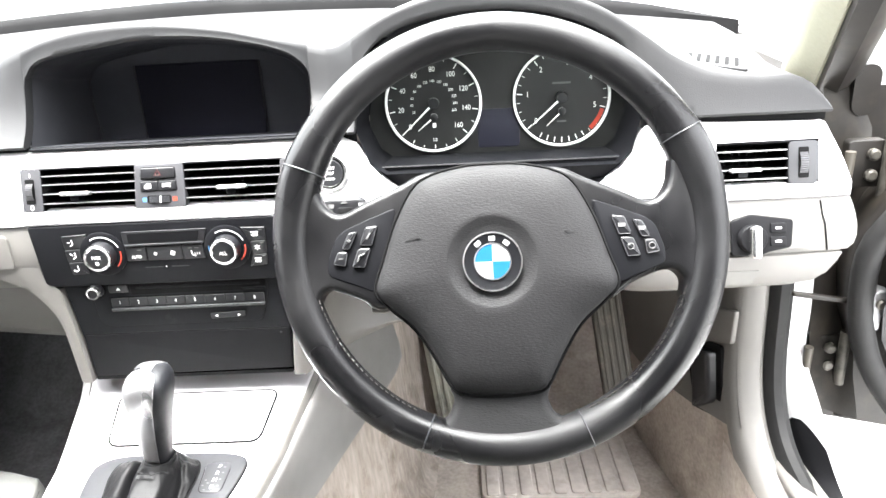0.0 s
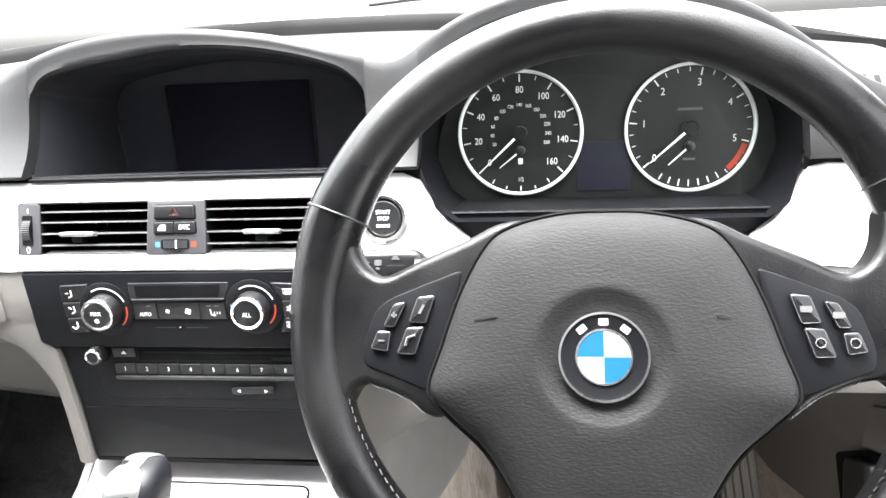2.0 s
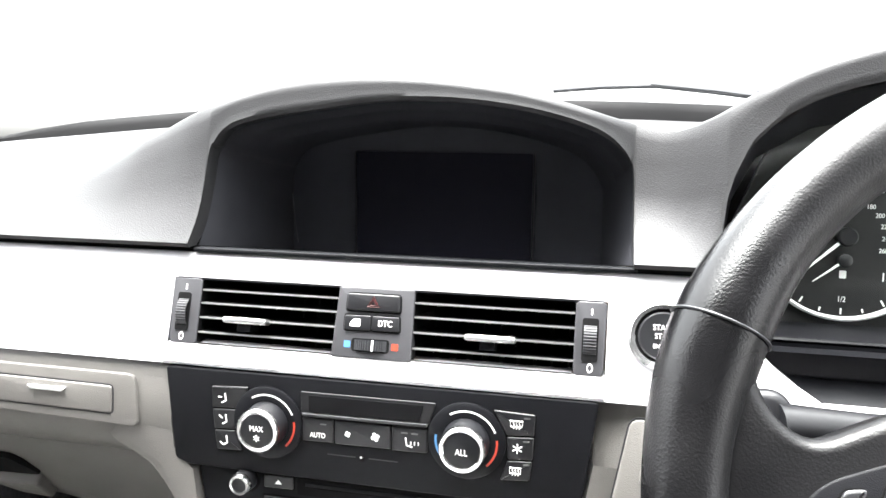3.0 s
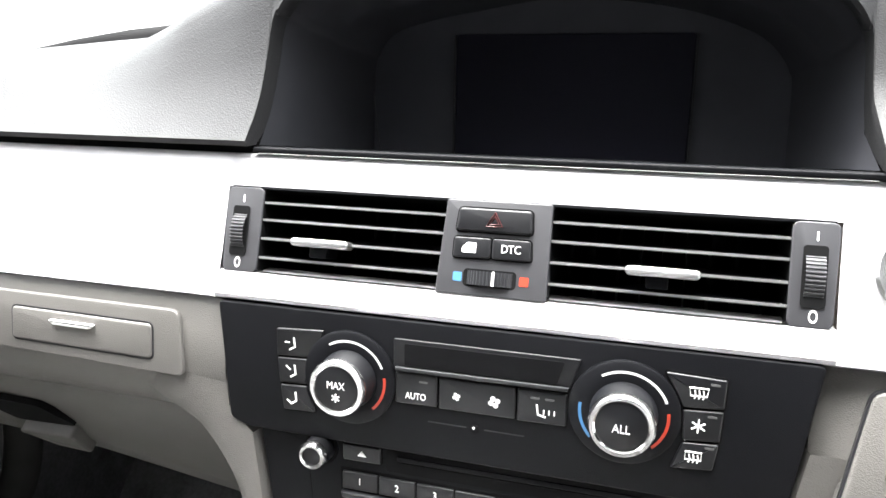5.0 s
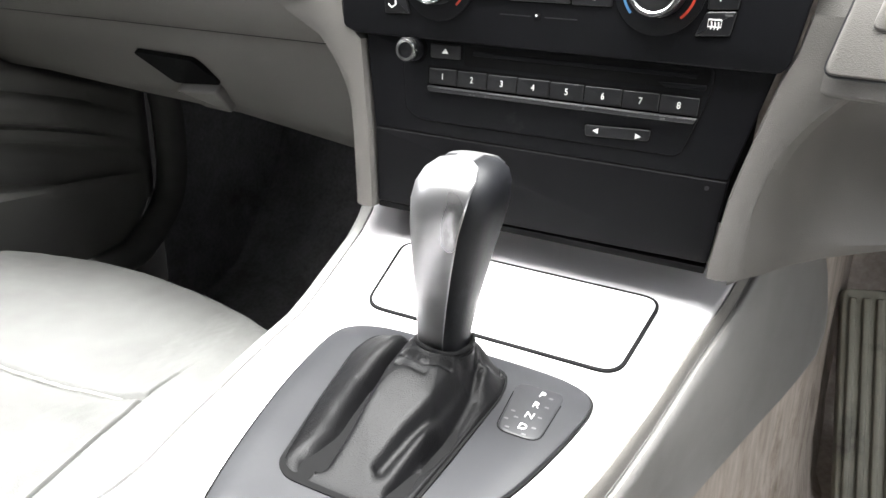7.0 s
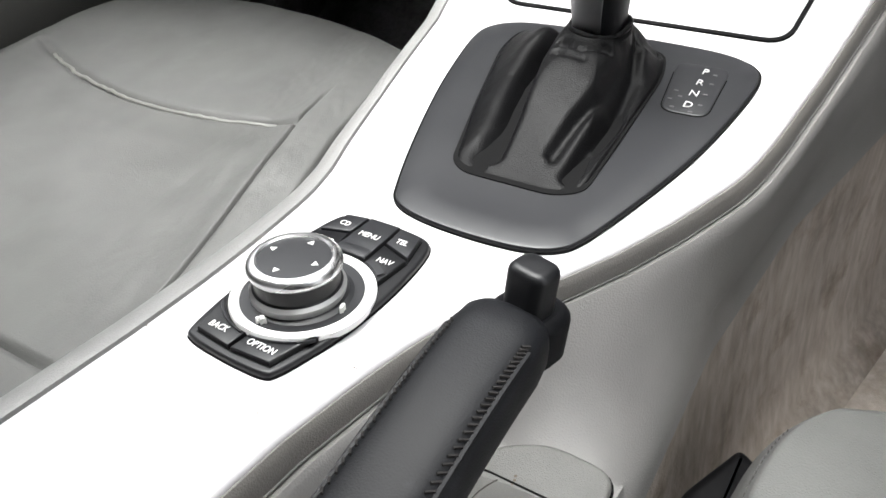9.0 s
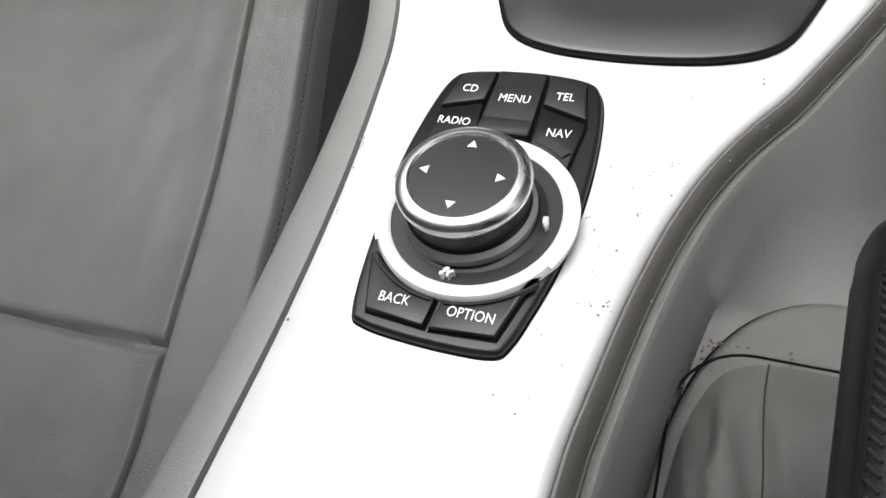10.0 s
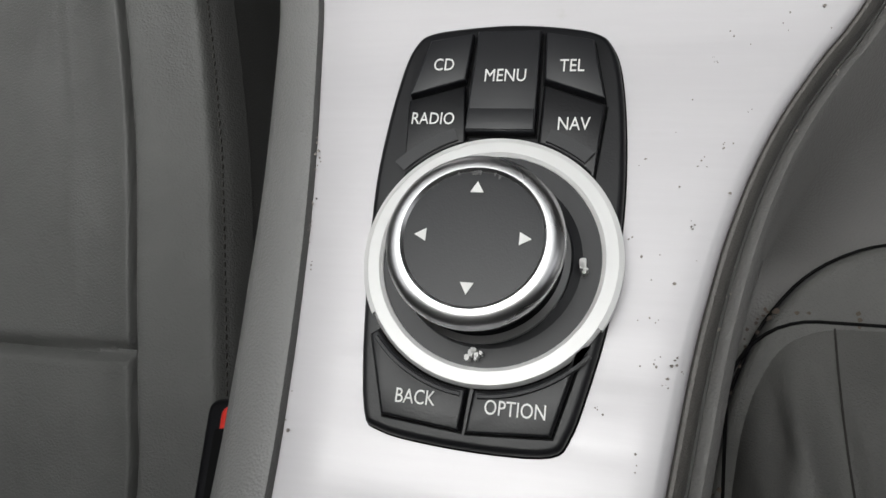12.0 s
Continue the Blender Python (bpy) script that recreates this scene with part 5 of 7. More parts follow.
# round emblem: quartered disc, drawn as plain shapes
EM = WM @ T(EX, EY, 0.0228)
emblem = part("emblem", lathe([(0.0238, -0.001), (0.0238, 0.0020), (0.0228, 0.0028), (0.0218, 0.0024), (0.0004, 0.0024)], EM, 56), BLACK, wheel, "round quartered emblem")
for r0, r1 in ((0.0228, 0.0240), (0.0140, 0.0150)):
    b = bmesh.new()
    lathe([(r0, 0.0022), (r0, 0.0031), (r1, 0.0031), (r1, 0.0018)], EM, 56, b, False, False)
    part("emblem_ring", b, CHROME, emblem)
for q in range(4):
    o = [(0, 0)] + [(0.0141 * math.cos(radians(90 * q + a)), 0.0141 * math.sin(radians(90 * q + a))) for a in range(0, 91, 9)]
    part("quarter", prism(o, 0.0023, 0.0029, EM), EMWHITE if q % 2 == 0 else EMBLUE, emblem)
for a in (128, 90, 52):
    b = prism(rrect(0.0052, 0.0038, 0.0006), 0.0024, 0.0028, EM @ Matrix.Rotation(radians(a - 90), 4, "Z") @ T(0, 0.0186))
    part("emblem_mark", b, MATT_SILVER, emblem)

# side spokes
for s in (-1, 1):
    k = 0.0030 * s      # the wheel is turned a touch
    sp_ = [(0.030, 0.030), (0.040, 0.0540), (0.0585, 0.0545), (0.0775, 0.0455), (0.1065, 0.0330), (0.1250, 0.0245), (0.1345, 0.0262), (0.1420, 0.0335), (0.1465, 0.0440), (0.1500, 0.0610), (0.1670, 0.0590), (0.173, 0.040), (0.176, 0.020), (0.178, -0.010),
           (0.1745, -0.040), (0.1690, -0.061), (0.1520, -0.0610), (0.1505 + k, -0.0470 + k), (0.1465 + k, -0.0395 + k), (0.1400 + k, -0.0365 + k), (0.1325, -0.0378 + k), (0.122, -0.0415 + k), (0.110, -0.0470 + k), (0.102, -0.0530 + k), (0.089, -0.0555), (0.070, -0.030)]
    o = smooth_loop([(PX + s * x, y) for x, y in sp_], 4)
    part("spoke", prism(o, -0.012, 0.0095, WM, 0.0060, steps=4), LEATHER_BLACK, wheel, "dark satin side spoke")
    bo = soft_poly([(PX + s * x, y) for x, y in ((0.080, 0.0275), (0.1013, 0.0195), (0.1235, 0.0105), (0.1315, 0.0040), (0.1385, -0.0157), (0.1385, -0.0280), (0.127, -0.0322), (0.110, -0.0385), (0.1005, -0.0430), (0.088, -0.01))], 0.005)
    part("button_panel", prism(bo, 0.004, 0.0102, WM, 0.0012), BLACK, wheel)
    cells = [[(0.1201, 0.0073), (0.1131, 0.0084), (0.1197, -0.0060), (0.1262, -0.0057)], [(0.1061, 0.0113), (0.0960, 0.0123), (0.1012, -0.0036), (0.1113, -0.0031)],
             [(0.1295, -0.0082), (0.1217, -0.0085), (0.1235, -0.0200), (0.1335, -0.0182)], [(0.1124, -0.0063), (0.1023, -0.0058), (0.1075, -0.0216), (0.1180, -0.0211)]]
    for k, c in enumerate(cells):
        o = soft_poly([(PX + s * x, y) for x, y in c], 0.0018)
        bt = button(o, WM, 0.0101, 0.0028, wheel, "wheel_button", r=0.0012, label="small black spoke button")
        # pale tube draws the light that a chamfered button edge would catch
        part("chamfer_light", tube([WM @ Vector((x, y, 0.0124)) for x, y in inset(o, 0.0003)], 0.00042, 5, closed=True), FRAMEGREY, bt, "pale line painted as light on the button's chamfer")
        cxm, cym = sum(p[0] for p in o) / len(o), sum(p[1] for p in o) / len(o)
        e = WM @ T(cxm, cym, 0.0132)
        if s < 0:
            if k == 1:
                part("symbol", prism(rrect(0.0016, 0.0060, 0.0004), 0, 0.0003, e @ Matrix.Rotation(radians(-30), 4, "Z")), GREYPRINT, bt)
            elif k == 0:
                bb = prism(rrect(0.0036, 0.0011, 0.0003), 0, 0.0003, e)
                prism(rrect(0.0011, 0.0036, 0.0003), 0, 0.0003, e, 0, bb)
                part("symbol", bb, GREYPRINT, bt)
            elif k == 3:
                part("symbol", tube([e @ Vector(p) for p in ((0.0030, 0.0030, 0.0003), (-0.0015, 0.0016, 0.0003), (-0.0026, -0.0028, 0.0003))], 0.0009, 5), GREYPRINT, bt)
            else:
                part("symbol", prism(rrect(0.0036, 0.0011, 0.0003), 0, 0.0003, e), GREYPRINT, bt)
        else:
            if k in (2, 3):
                part("symbol", tube([e @ Vector((0.0026 * math.cos(a), 0.0026 * math.sin(a), 0.0003)) for a in [math.tau * q / 8 for q in range(8)]], 0.0004, 4, closed=True), GREYPRINT, bt)
            else:
                part("symbol", prism(rrect(0.0062, 0.0034, 0.0008), 0, 0.0003, e), GREYPRINT, bt)
# lower spoke
o = smooth_loop([(PX + x, y) for x, y in ((-0.036, -0.118), (0.036, -0.118), (0.0385, -0.135), (0.046, -0.150), (0.066, -0.159), (0.060, -0.172), (0.03, -0.182), (-0.03, -0.182), (-0.060, -0.172), (-0.066, -0.159), (-0.046, -0.150), (-0.0385, -0.135))], 4)
part("lower_spoke", prism(o, -0.014, 0.0110, WM, 0.008, steps=4), PAD, wheel, "dark satin lower spoke")

# ---- light switch ----
LM = frame_at(0, -0.0312, 0.605, 16)
lights = thing("light_switch", "black light switch with a silver rotary knob", "switch", (0.635, -0.03, 0.59))
part("surround", prism(soft_poly([(0.560, 0.026), (0.682, 0.024), (0.685, -0.019), (0.565, -0.021)], 0.006), -0.006, 0.0012, LM, 0.0008), BEIGE, lights, "pale raised surround")
part("body", prism(soft_poly([(0.599, 0.013), (0.620, 0.019), (0.664, 0.012), (0.662, -0.017), (0.640, -0.021), (0.628, -0.025), (0.600, -0.024)], 0.004), -0.004, 0.0045, LM, 0.0015), LIDBLACK, lights)
for y in (0.003, -0.011):
    bt = part("button", prism(rrect(0.016, 0.010, 0.0015, 0.6475, y + 0.001), 0.003, 0.0062, LM, 0.0008), LIDBLACK, lights)
    part("symbol", prism(rrect(0.006, 0.0022, 0.0005, 0.6475, y + 0.001), 0.006, 0.0065, LM), WHITE, bt)
part("dial", lathe([(0.0145, 0.0), (0.0145, 0.008), (0.0130, 0.010), (0.0004, 0.0105)], LM @ T(0.6200, -0.006, 0.003), 36), LIDBLACK, lights)
part("grip", prism(rrect(0.0105, 0.034, 0.0040), 0.0, 0.012, LM @ T(0.6200, -0.009, 0.0105), 0.003), CHROME, lights, "silver dial grip")
kl = thing("knee_panel_catch", "small recessed catch in the pale knee panel", "handle", (0.62, -0.036, 0.565))
part("recess", prism(soft_poly([(-0.026, 0.008), (0.022, 0.0075), (0.013, -0.0085), (-0.026, -0.0085)], 0.003), -0.004, 0.0008, frame_at(0.612, -0.0355, 0.5555, -6)), DOORGREY, kl, "shaded recess")

# ---- centre console between the seats ----
ZC = [(-0.80, 0.500), (-0.60, 0.468), (-0.46, 0.440), (-0.3885, 0.425), (-0.340, 0.4148), (-0.298, 0.406), (-0.265, 0.4015), (-0.20, 0.3995), (-0.11, 0.4000), (-0.085, 0.4045), (-0.011, 0.4220), (0.010, 0.4310), (0.030, 0.4450), (0.05, 0.462)]
XL = [(-0.80, -0.078), (-0.60, -0.074), (-0.42, -0.0722), (-0.395, -0.0720), (-0.383, -0.0723), (-0.371, -0.0727), (-0.358, -0.0734), (-0.3446, -0.0743), (-0.330, -0.0757), (-0.3155, -0.0774), (-0.2997, -0.0795), (-0.2836, -0.0815), (-0.262, -0.0865), (-0.240, -0.0925), (-0.176, -0.1060), (-0.083, -0.1215), (0.0, -0.136), (0.05, -0.146)]
XR = [(-0.80, 0.012), (-0.60, 0.0050), (-0.45, 0.0040), (-0.4065, 0.0058), (-0.394, 0.0076), (-0.386, 0.0089), (-0.375, 0.0107), (-0.364, 0.0128), (-0.3525, 0.0155), (-0.3425, 0.0182), (-0.328, 0.0232), (-0.3148, 0.0293), (-0.3013, 0.0375), (-0.2925, 0.0438), (-0.275, 0.0535), (-0.255, 0.0645), (-0.231, 0.0768), (-0.185, 0.0950), (-0.105, 0.1080), (-0.02, 0.124), (0.05, 0.142)]


FLANK = [(-0.62, 0.092), (-0.36, 0.094), (-0.30, 0.096), (-0.217, 0.099), (-0.105, 0.117), (0.0, 0.147), (0.07, 0.167), (0.144, 0.189), (0.22, 0.208), (0.63, 0.26)]


def console_z(y):
    return lerp_table(ZC, y)


console = thing("centre_console", "long pale centre console with a silver trim top", "console", (0, -0.2, FLOOR_Z))
ys = [-0.62 + 0.67 * i / 134 for i in range(135)]
bm = bmesh.new()
rows = []
for y in ys:
    z, xl, xr = console_z(y), smooth_table(XL, y), smooth_table(XR, y)
    row = [(xl - 0.0010, y, z - 0.004), (xl, y, z - 0.0006), (xl + 0.0012, y, z)]
    row += [(xl + (xr - xl) * t, y, z + 0.0006 * math.sin(math.pi * t)) for t in (0.15, 0.3, 0.45, 0.6, 0.75, 0.9)]
    row += [(xr - 0.0032, y, z - 0.0001), (xr - 0.0018, y, z - 0.0005), (xr - 0.0008, y, z - 0.0013), (xr - 0.0002, y, z - 0.0024), (xr, y, z - 0.0042)]
    rows.append(row)
sheet(bm, rows)
part("trim_top", bm, TRIM, console, "satin silver trim, dusty with small scratches")
bm = bmesh.new()
sheet(bm, [[(smooth_table(XR, y) + dx, y, console_z(y) - dz) for dx, dz in ((-0.0002, 0.004), (0.0003, 0.0022), (0.0010, 0.0022), (0.0021, 0.0034), (0.0031, 0.0058), (0.0039, 0.0088), (0.0044, 0.0115), (0.0046, 0.014))] for y in ys])
part("edge_strip", bm, BEIGE, console, "pale rounded strip beside the trim")
# pale rounded border on the passenger side, and its wall
bm = bmesh.new()
rows = []
for y in ys:
    z, xl = console_z(y), smooth_table(XL, y)
    w = lerp_table([(-0.36, 0.0175), (-0.28, 0.0155), (-0.20, 0.0135)], y)
    k = 0.035 * max(0.0, min(1.0, (y + 0.10) / 0.1))
    rows.append([(xl - 0.0006, y, z - 0.004), (xl - 0.0012, y, z + 0.0004), (xl - 0.0035, y, z + 0.0006), (xl - w * 0.75, y, z - 0.0022), (xl - w, y, z - 0.0070),
                 (xl - w - 0.003, y, z - 0.03), (xl - w - 0.004 + k * 0.3, y, z - 0.10), (xl - w - 0.006 + k, y, 0.03)])
sheet(bm, rows)
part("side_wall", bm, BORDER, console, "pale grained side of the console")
# driver's side: a sloping pale flank, and behind it the low shelf of the brake lever
bm = bmesh.new()
rows = []
for y in ys:
    z, xr = console_z(y), smooth_table(XR, y)
    low = lerp_table([(-0.350, 1.0), (-0.290, 0.0)], y)
    low = low * low * (3 - 2 * low)
    side = lerp_table(FLANK, y)
    e = xr + 0.0049
    zs = 0.366 - 0.012 * low
    row = [(e - 0.0008, y, z - 0.016), (e, y, z - 0.0125), (e + 0.0026, y, z - 0.0115), (e + 0.0048, y, z - 0.014)]
    dx, dz = side - e - 0.005, (z - 0.014) - 0.31
    row += [(e + 0.005 + dx * (0.16 - 0.05 * low), y, z - 0.014 - (dz * 0.10) * (1 - low) - (z - 0.014 - zs) * 0.93 * low),
            (e + 0.005 + dx * 0.42, y, (z - 0.014 - dz * 0.30) * (1 - low) + zs * low), (e + 0.005 + dx * 0.72, y, (z - 0.014 - dz * 0.60) * (1 - low) + zs * low),
            (side - 0.0035, y, 0.330 + 0.022 * low), (side - 0.0005, y, 0.310), (side, y, 0.300), (side - 0.006, y, 0.297)]
    rows.append(row)
for y in (0.09, 0.13, 0.17, 0.22, 0.27):
    side = lerp_table(FLANK, y)
    x0 = 0.152 + 0.12 * (y - 0.05)
    z0 = 0.447
    rows.append([(x0 + (side - x0) * f, y, z0 + (0.300 - z0) * g) for f, g in ((0, 0), (0.02, 0.01), (0.05, 0.03), (0.08, 0.05), (0.2, 0.13), (0.45, 0.33), (0.74, 0.62), (0.93, 0.83), (0.99, 0.94), (1, 1))] + [(side - 0.006, y, 0.297)])
sheet(bm, rows)
part("flank", bm, WELL, console, "pale sloping flank with the brake lever's well", sharp=60)
seam = [(smooth_table(XR, y) + 0.0045, y, console_z(y) - 0.0118) for y in ys]
part("seam_line", tube(seam, 0.0006, 6), SEALGREY, console, "thin dark joint beside the trim")
# dirt and dust along the trim edge
rng_ = random.Random(11)
bm = bmesh.new()
for c in range(46):
    y0 = rng_.uniform(-0.43, -0.20)
    u_ = rng_.random()
    for i in range(rng_.choice((1, 1, 2, 3, 5))):
        y = y0 + rng_.gauss(0, 0.0035)
        xl, xr = smooth_table(XL, y), smooth_table(XR, y)
        if u_ < 0.25:
            x = xl + abs(rng_.gauss(0.0003, 0.0007))
        elif u_ < 0.70:
            x = xr - 0.004 - abs(rng_.gauss(0.006, 0.008)) + rng_.gauss(0, 0.002)
        else:
            x = xr + rng_.gauss(0.0046, 0.0006)
        if -0.062 < x < 0.0 and y > -0.395 or y > -0.285 and xl + 0.003 < x < xr - 0.012:
            continue
        z = console_z(y) + 0.0005 - (0.0108 if x > xr + 0.003 else 0)
        r = rng_.uniform(0.00010, 0.00030) * rng_.choice((1, 1, 1.4))
        prism([(r * math.cos(a) * rng_.uniform(0.5, 1.4), r * math.sin(a) * rng_.uniform(0.5, 1.4)) for a in [math.tau * q / 6 for q in range(6)]], 0, r * 0.4, T(x, y, z), 0, bm)
for x0, y0, n in ((0.019, -0.296, 2), (0.0147, -0.3026, 5), (0.0215, -0.3145, 2), (0.0175, -0.3228, 3), (0.0132, -0.327, 4), (0.0109, -0.3409, 4), (0.0048, -0.3614, 3), (0.0077, -0.369, 3), (0.0042, -0.3692, 4),
                  (0.0094, -0.371, 2), (0.0066, -0.3737, 3), (-0.0055, -0.2985, 4), (-0.010, -0.2968, 4), (0.0000, -0.3274, 2), (-0.0015, -0.3434, 2), (-0.0065, -0.3798, 4), (-0.0286, -0.3925, 4), (0.0385, -0.3056, 3), (0.0303, -0.319, 2), (-0.078, -0.3124, 2), (-0.0718, -0.3814, 3)):
    for i in range(n):
        x, y = x0 + rng_.gauss(0, 0.0007), y0 + rng_.gauss(0, 0.0008)
        r = rng_.uniform(0.00008, 0.00027)
        prism([(r * math.cos(a) * rng_.uniform(0.5, 1.4), r * math.sin(a) * rng_.uniform(0.5, 1.4)) for a in [math.tau * q / 6 for q in range(6)]], 0, r * 0.4, T(x, y, console_z(y) + 0.0004), 0, bm)
solo("dirt_specks", bm, DIRT, "scattered dark dirt specks on the silver trim", "dirt", kind="stuff")

# coin tray lid
A = math.degrees(math.atan((0.4220 - 0.4045) / 0.074))
LIDM = Matrix.Translation((0.002, -0.048, console_z(-0.048) + 0.0004)) @ Matrix.Rotation(radians(A), 4, "X")
lid = thing("tray_lid", "closed silver tray lid with rounded corners", "lid", (0, -0.048, 0.412))
lo = soft_poly([(-0.0955, 0.0375), (0.0915, 0.0375), (0.0835, -0.0375), (-0.0835, -0.0375)], 0.012, 6)
part("gap_line", prism(inset(lo, -0.0021), -0.002, 0.0014, LIDM), GAP, lid)
part("lid", prism(lo, -0.002, 0.0019, LIDM, 0.0012), TRIM, lid, "satin silver lid")
part("lid_mark", prism(rrect(0.026, 0.0032, 0.001, 0.028, -0.0235), 0.0018, 0.0021, LIDM), TRIM, lid)
# dark gap under the stack
part("stack_shadow_gap", prism(rrect(0.232, 0.004, 0.001), 0, 0.01, frame_at(0, -0.004, 0.4505, 0)), GAP, console)

# ---- gear selector ----
def drape(b):
    """Lets a flat part follow the swing of the console top."""
    for v in b.verts:
        v.co.z += console_z(v.co.y) - 0.3996
    return b


GP = T(0, 0, 0.3996)
selector = thing("gear_selector", "automatic gear lever with silver grip and leather gaiter", "gear lever", (0, -0.14, 0.40))
gh = [(0.0, -0.1010), (0.045, -0.1020), (0.066, -0.1050), (0.0785, -0.1120), (0.0815, -0.1260), (0.0780, -0.1550), (0.0710, -0.1900), (0.0600, -0.2280), (0.0480, -0.2620), (0.0400, -0.2760), (0.0250, -0.2825), (0.0, -0.2845)]
go = smooth_loop([(x, y) for x, y in gh] + [(-x, y) for x, y in gh[-2:0:-1]], 5)


def plate_mesh():
    """The plate as nested loops, so that it can bend."""
    b = bmesh.new()
    cx, cy = 0.0, -0.185
    loops = [[(x, y, -0.003) for x, y in go], [(x, y, 0.0016) for x, y in go], [(x, y, 0.0028) for x, y in inset(go, 0.0006)], [(x, y, 0.0034) for x, y in inset(go, 0.0020)]]
    base_ = inset(go, 0.0020)
    for k in (0.85, 0.65, 0.4, 0.15):
        loops.append([(cx + (x - cx) * k, cy + (y - cy) * k, 0.0034) for x, y in base_])
    return skin(b, [[GP @ Vector(p) for p in loop] for loop in loops], True, True, True)


bm = bmesh.new()
skin(bm, [[GP @ Vector((x, y, z)) for x, y in inset(go, d)] for d, z in ((-0.0010, -0.003), (-0.0010, 0.0018), (0.0006, 0.0018))])
part("plate_seat", drape(bm), GAP, selector)
part("plate", drape(plate_mesh()), PLATE, selector, "dark grey selector plate")
bo = soft_poly([(-0.056, -0.1120), (0.030, -0.1120), (0.036, -0.135), (0.0345, -0.2380), (0.022, -0.2450), (-0.022, -0.2450), (-0.0310, -0.2390), (-0.045, -0.190), (-0.058, -0.135)], 0.010, 4)
part("boot_frame", drape(prism(inset(bo, -0.0011), 0.0, 0.0040, GP)), GAP, selector, "thin dark joint round the gaiter")
bm = bmesh.new()
loops = []
nb = 300
base = []
acc = [0.0]
for i in range(len(bo)):
    acc.append(acc[-1] + math.dist(bo[i], bo[(i + 1) % len(bo)]))
for k in range(nb):
    s = acc[-1] * k / nb
    i = max(j for j in range(len(bo)) if acc[j] <= s + 1e-9)
    f = (s - acc[i]) / max(acc[i + 1] - acc[i], 1e-9)
    p, q = bo[i], bo[(i + 1) % len(bo)]
    base.append((p[0] + (q[0] - p[0]) * f, p[1] + (q[1] - p[1]) * f))
LX, LY = 0.004, -0.143
FOLDS = [([(-0.0185, -0.1340), (-0.0215, -0.152), (-0.0215, -0.170), (-0.0175, -0.192), (-0.0145, -0.210), (-0.0130, -0.232)], 0.0270, (0.0085, 0.0036), 0.60),
         ([(0.0165, -0.1370), (0.0215, -0.1571), (0.0215, -0.1828), (0.0165, -0.2046), (0.0135, -0.2240)], 0.0080, (0.0030, 0.0048), 0.4),
         ([(0.0215, -0.1390), (0.0262, -0.1549), (0.0285, -0.1915), (0.0265, -0.2162), (0.0255, -0.2340)], 0.0090, (0.0030, 0.0050), 0.3),
         ([(-0.0100, -0.1600), (0.0030, -0.1640), (0.0150, -0.1600)], 0.0032, (0.0022, 0.0022), 0.0), ([(-0.0090, -0.1670), (0.0060, -0.1700)], 0.0026, (0.0024, 0.0024), 0.3),
         ([(0.022, -0.130), (0.032, -0.114)], 0.0060, (0.004, 0.004), 0.5), ([(-0.010, -0.128), (-0.042, -0.118)], 0.0060, (0.005, 0.005), 0.5)]


def crease(x, y):
    """How far the leather sinks into its folds at a place."""
    out = 0.0
    p = Vector((x, y))
    for line, depth, w, fade in FOLDS:
        best, at, wide = 1e9, 0.0, w[0]
        for k in range(len(line) - 1):
            a, b2 = Vector(line[k]), Vector(line[k + 1])
            d = b2 - a
            f = max(0.0, min(1.0, (p - a).dot(d) / d.length_squared))
            r = (p - a - d * f).length
            if r < best:
                best, at, wide = r, (k + f) / (len(line) - 1), w[0] if d.cross(p - a) < 0 else w[1]
        out += depth * math.exp(-(best / wide) ** 2) * (1 - fade * at)
    return out


LIFT = [(0, 0.004), (0.04, 0.0058), (0.12, 0.0080), (0.3, 0.0130), (0.5, 0.0195), (0.7, 0.0250), (0.85, 0.0288), (0.95, 0.0315), (1, 0.0340)]
for q in range(57):
    t = (q / 56) ** 1.15
    lift = smooth_table(LIFT, t)
    loop = []
    for k, (x, y) in enumerate(base):
        a = math.atan2(y - LY, x - LX)
        rx, ry = LX + 0.0150 * math.cos(a), LY + 0.0150 * math.sin(a)
        bx, by = x + (rx - x) * t, y + (ry - y) * t
        soft = min(1.0, t / 0.12) * min(1.0, (1.02 - t) / 0.10)
        sink = min(crease(bx, by) * soft, lift - 0.0010)
        wrinkle = 0.0004 * noise.noise((bx * 90, by * 60, 2)) + 0.00012 * noise.noise((bx * 260, by * 200, 7))
        loop.append((bx, by, 0.3996 + lift - sink + wrinkle * soft))
    loops.append(loop)
skin(bm, loops, True)
part("gaiter", bm, GAITER, selector, "creased black leather gaiter", sharp=60)
for k, zz in enumerate((0.4315, 0.4345)):
    part("gaiter_roll", tube([(LX + 0.0150 * math.cos(a), LY + 0.0150 * math.sin(a), zz - 0.002 + 0.0008 * math.sin(3 * a + k)) for a in [math.tau * q / 28 for q in range(28)]], 0.0015, 8, closed=True), GAITER, selector)


def lever_loop(z, yr, yf, w, sx, n=32, grow=0.0, cx=0.0):
    """A rounded cross-section of the lever."""
    out = []
    cy, hy = (yr + yf) / 2, (yf - yr) / 2 + grow
    for k in range(n):
        a = math.tau * k / n
        ca, sa = math.cos(a), math.sin(a)
        e = 2 / 2.8
        out.append((cx + (w / 2 + grow) * abs(ca) ** e * math.copysign(1, ca), cy + hy * abs(sa) ** e * math.copysign(1, sa), z))
    return out


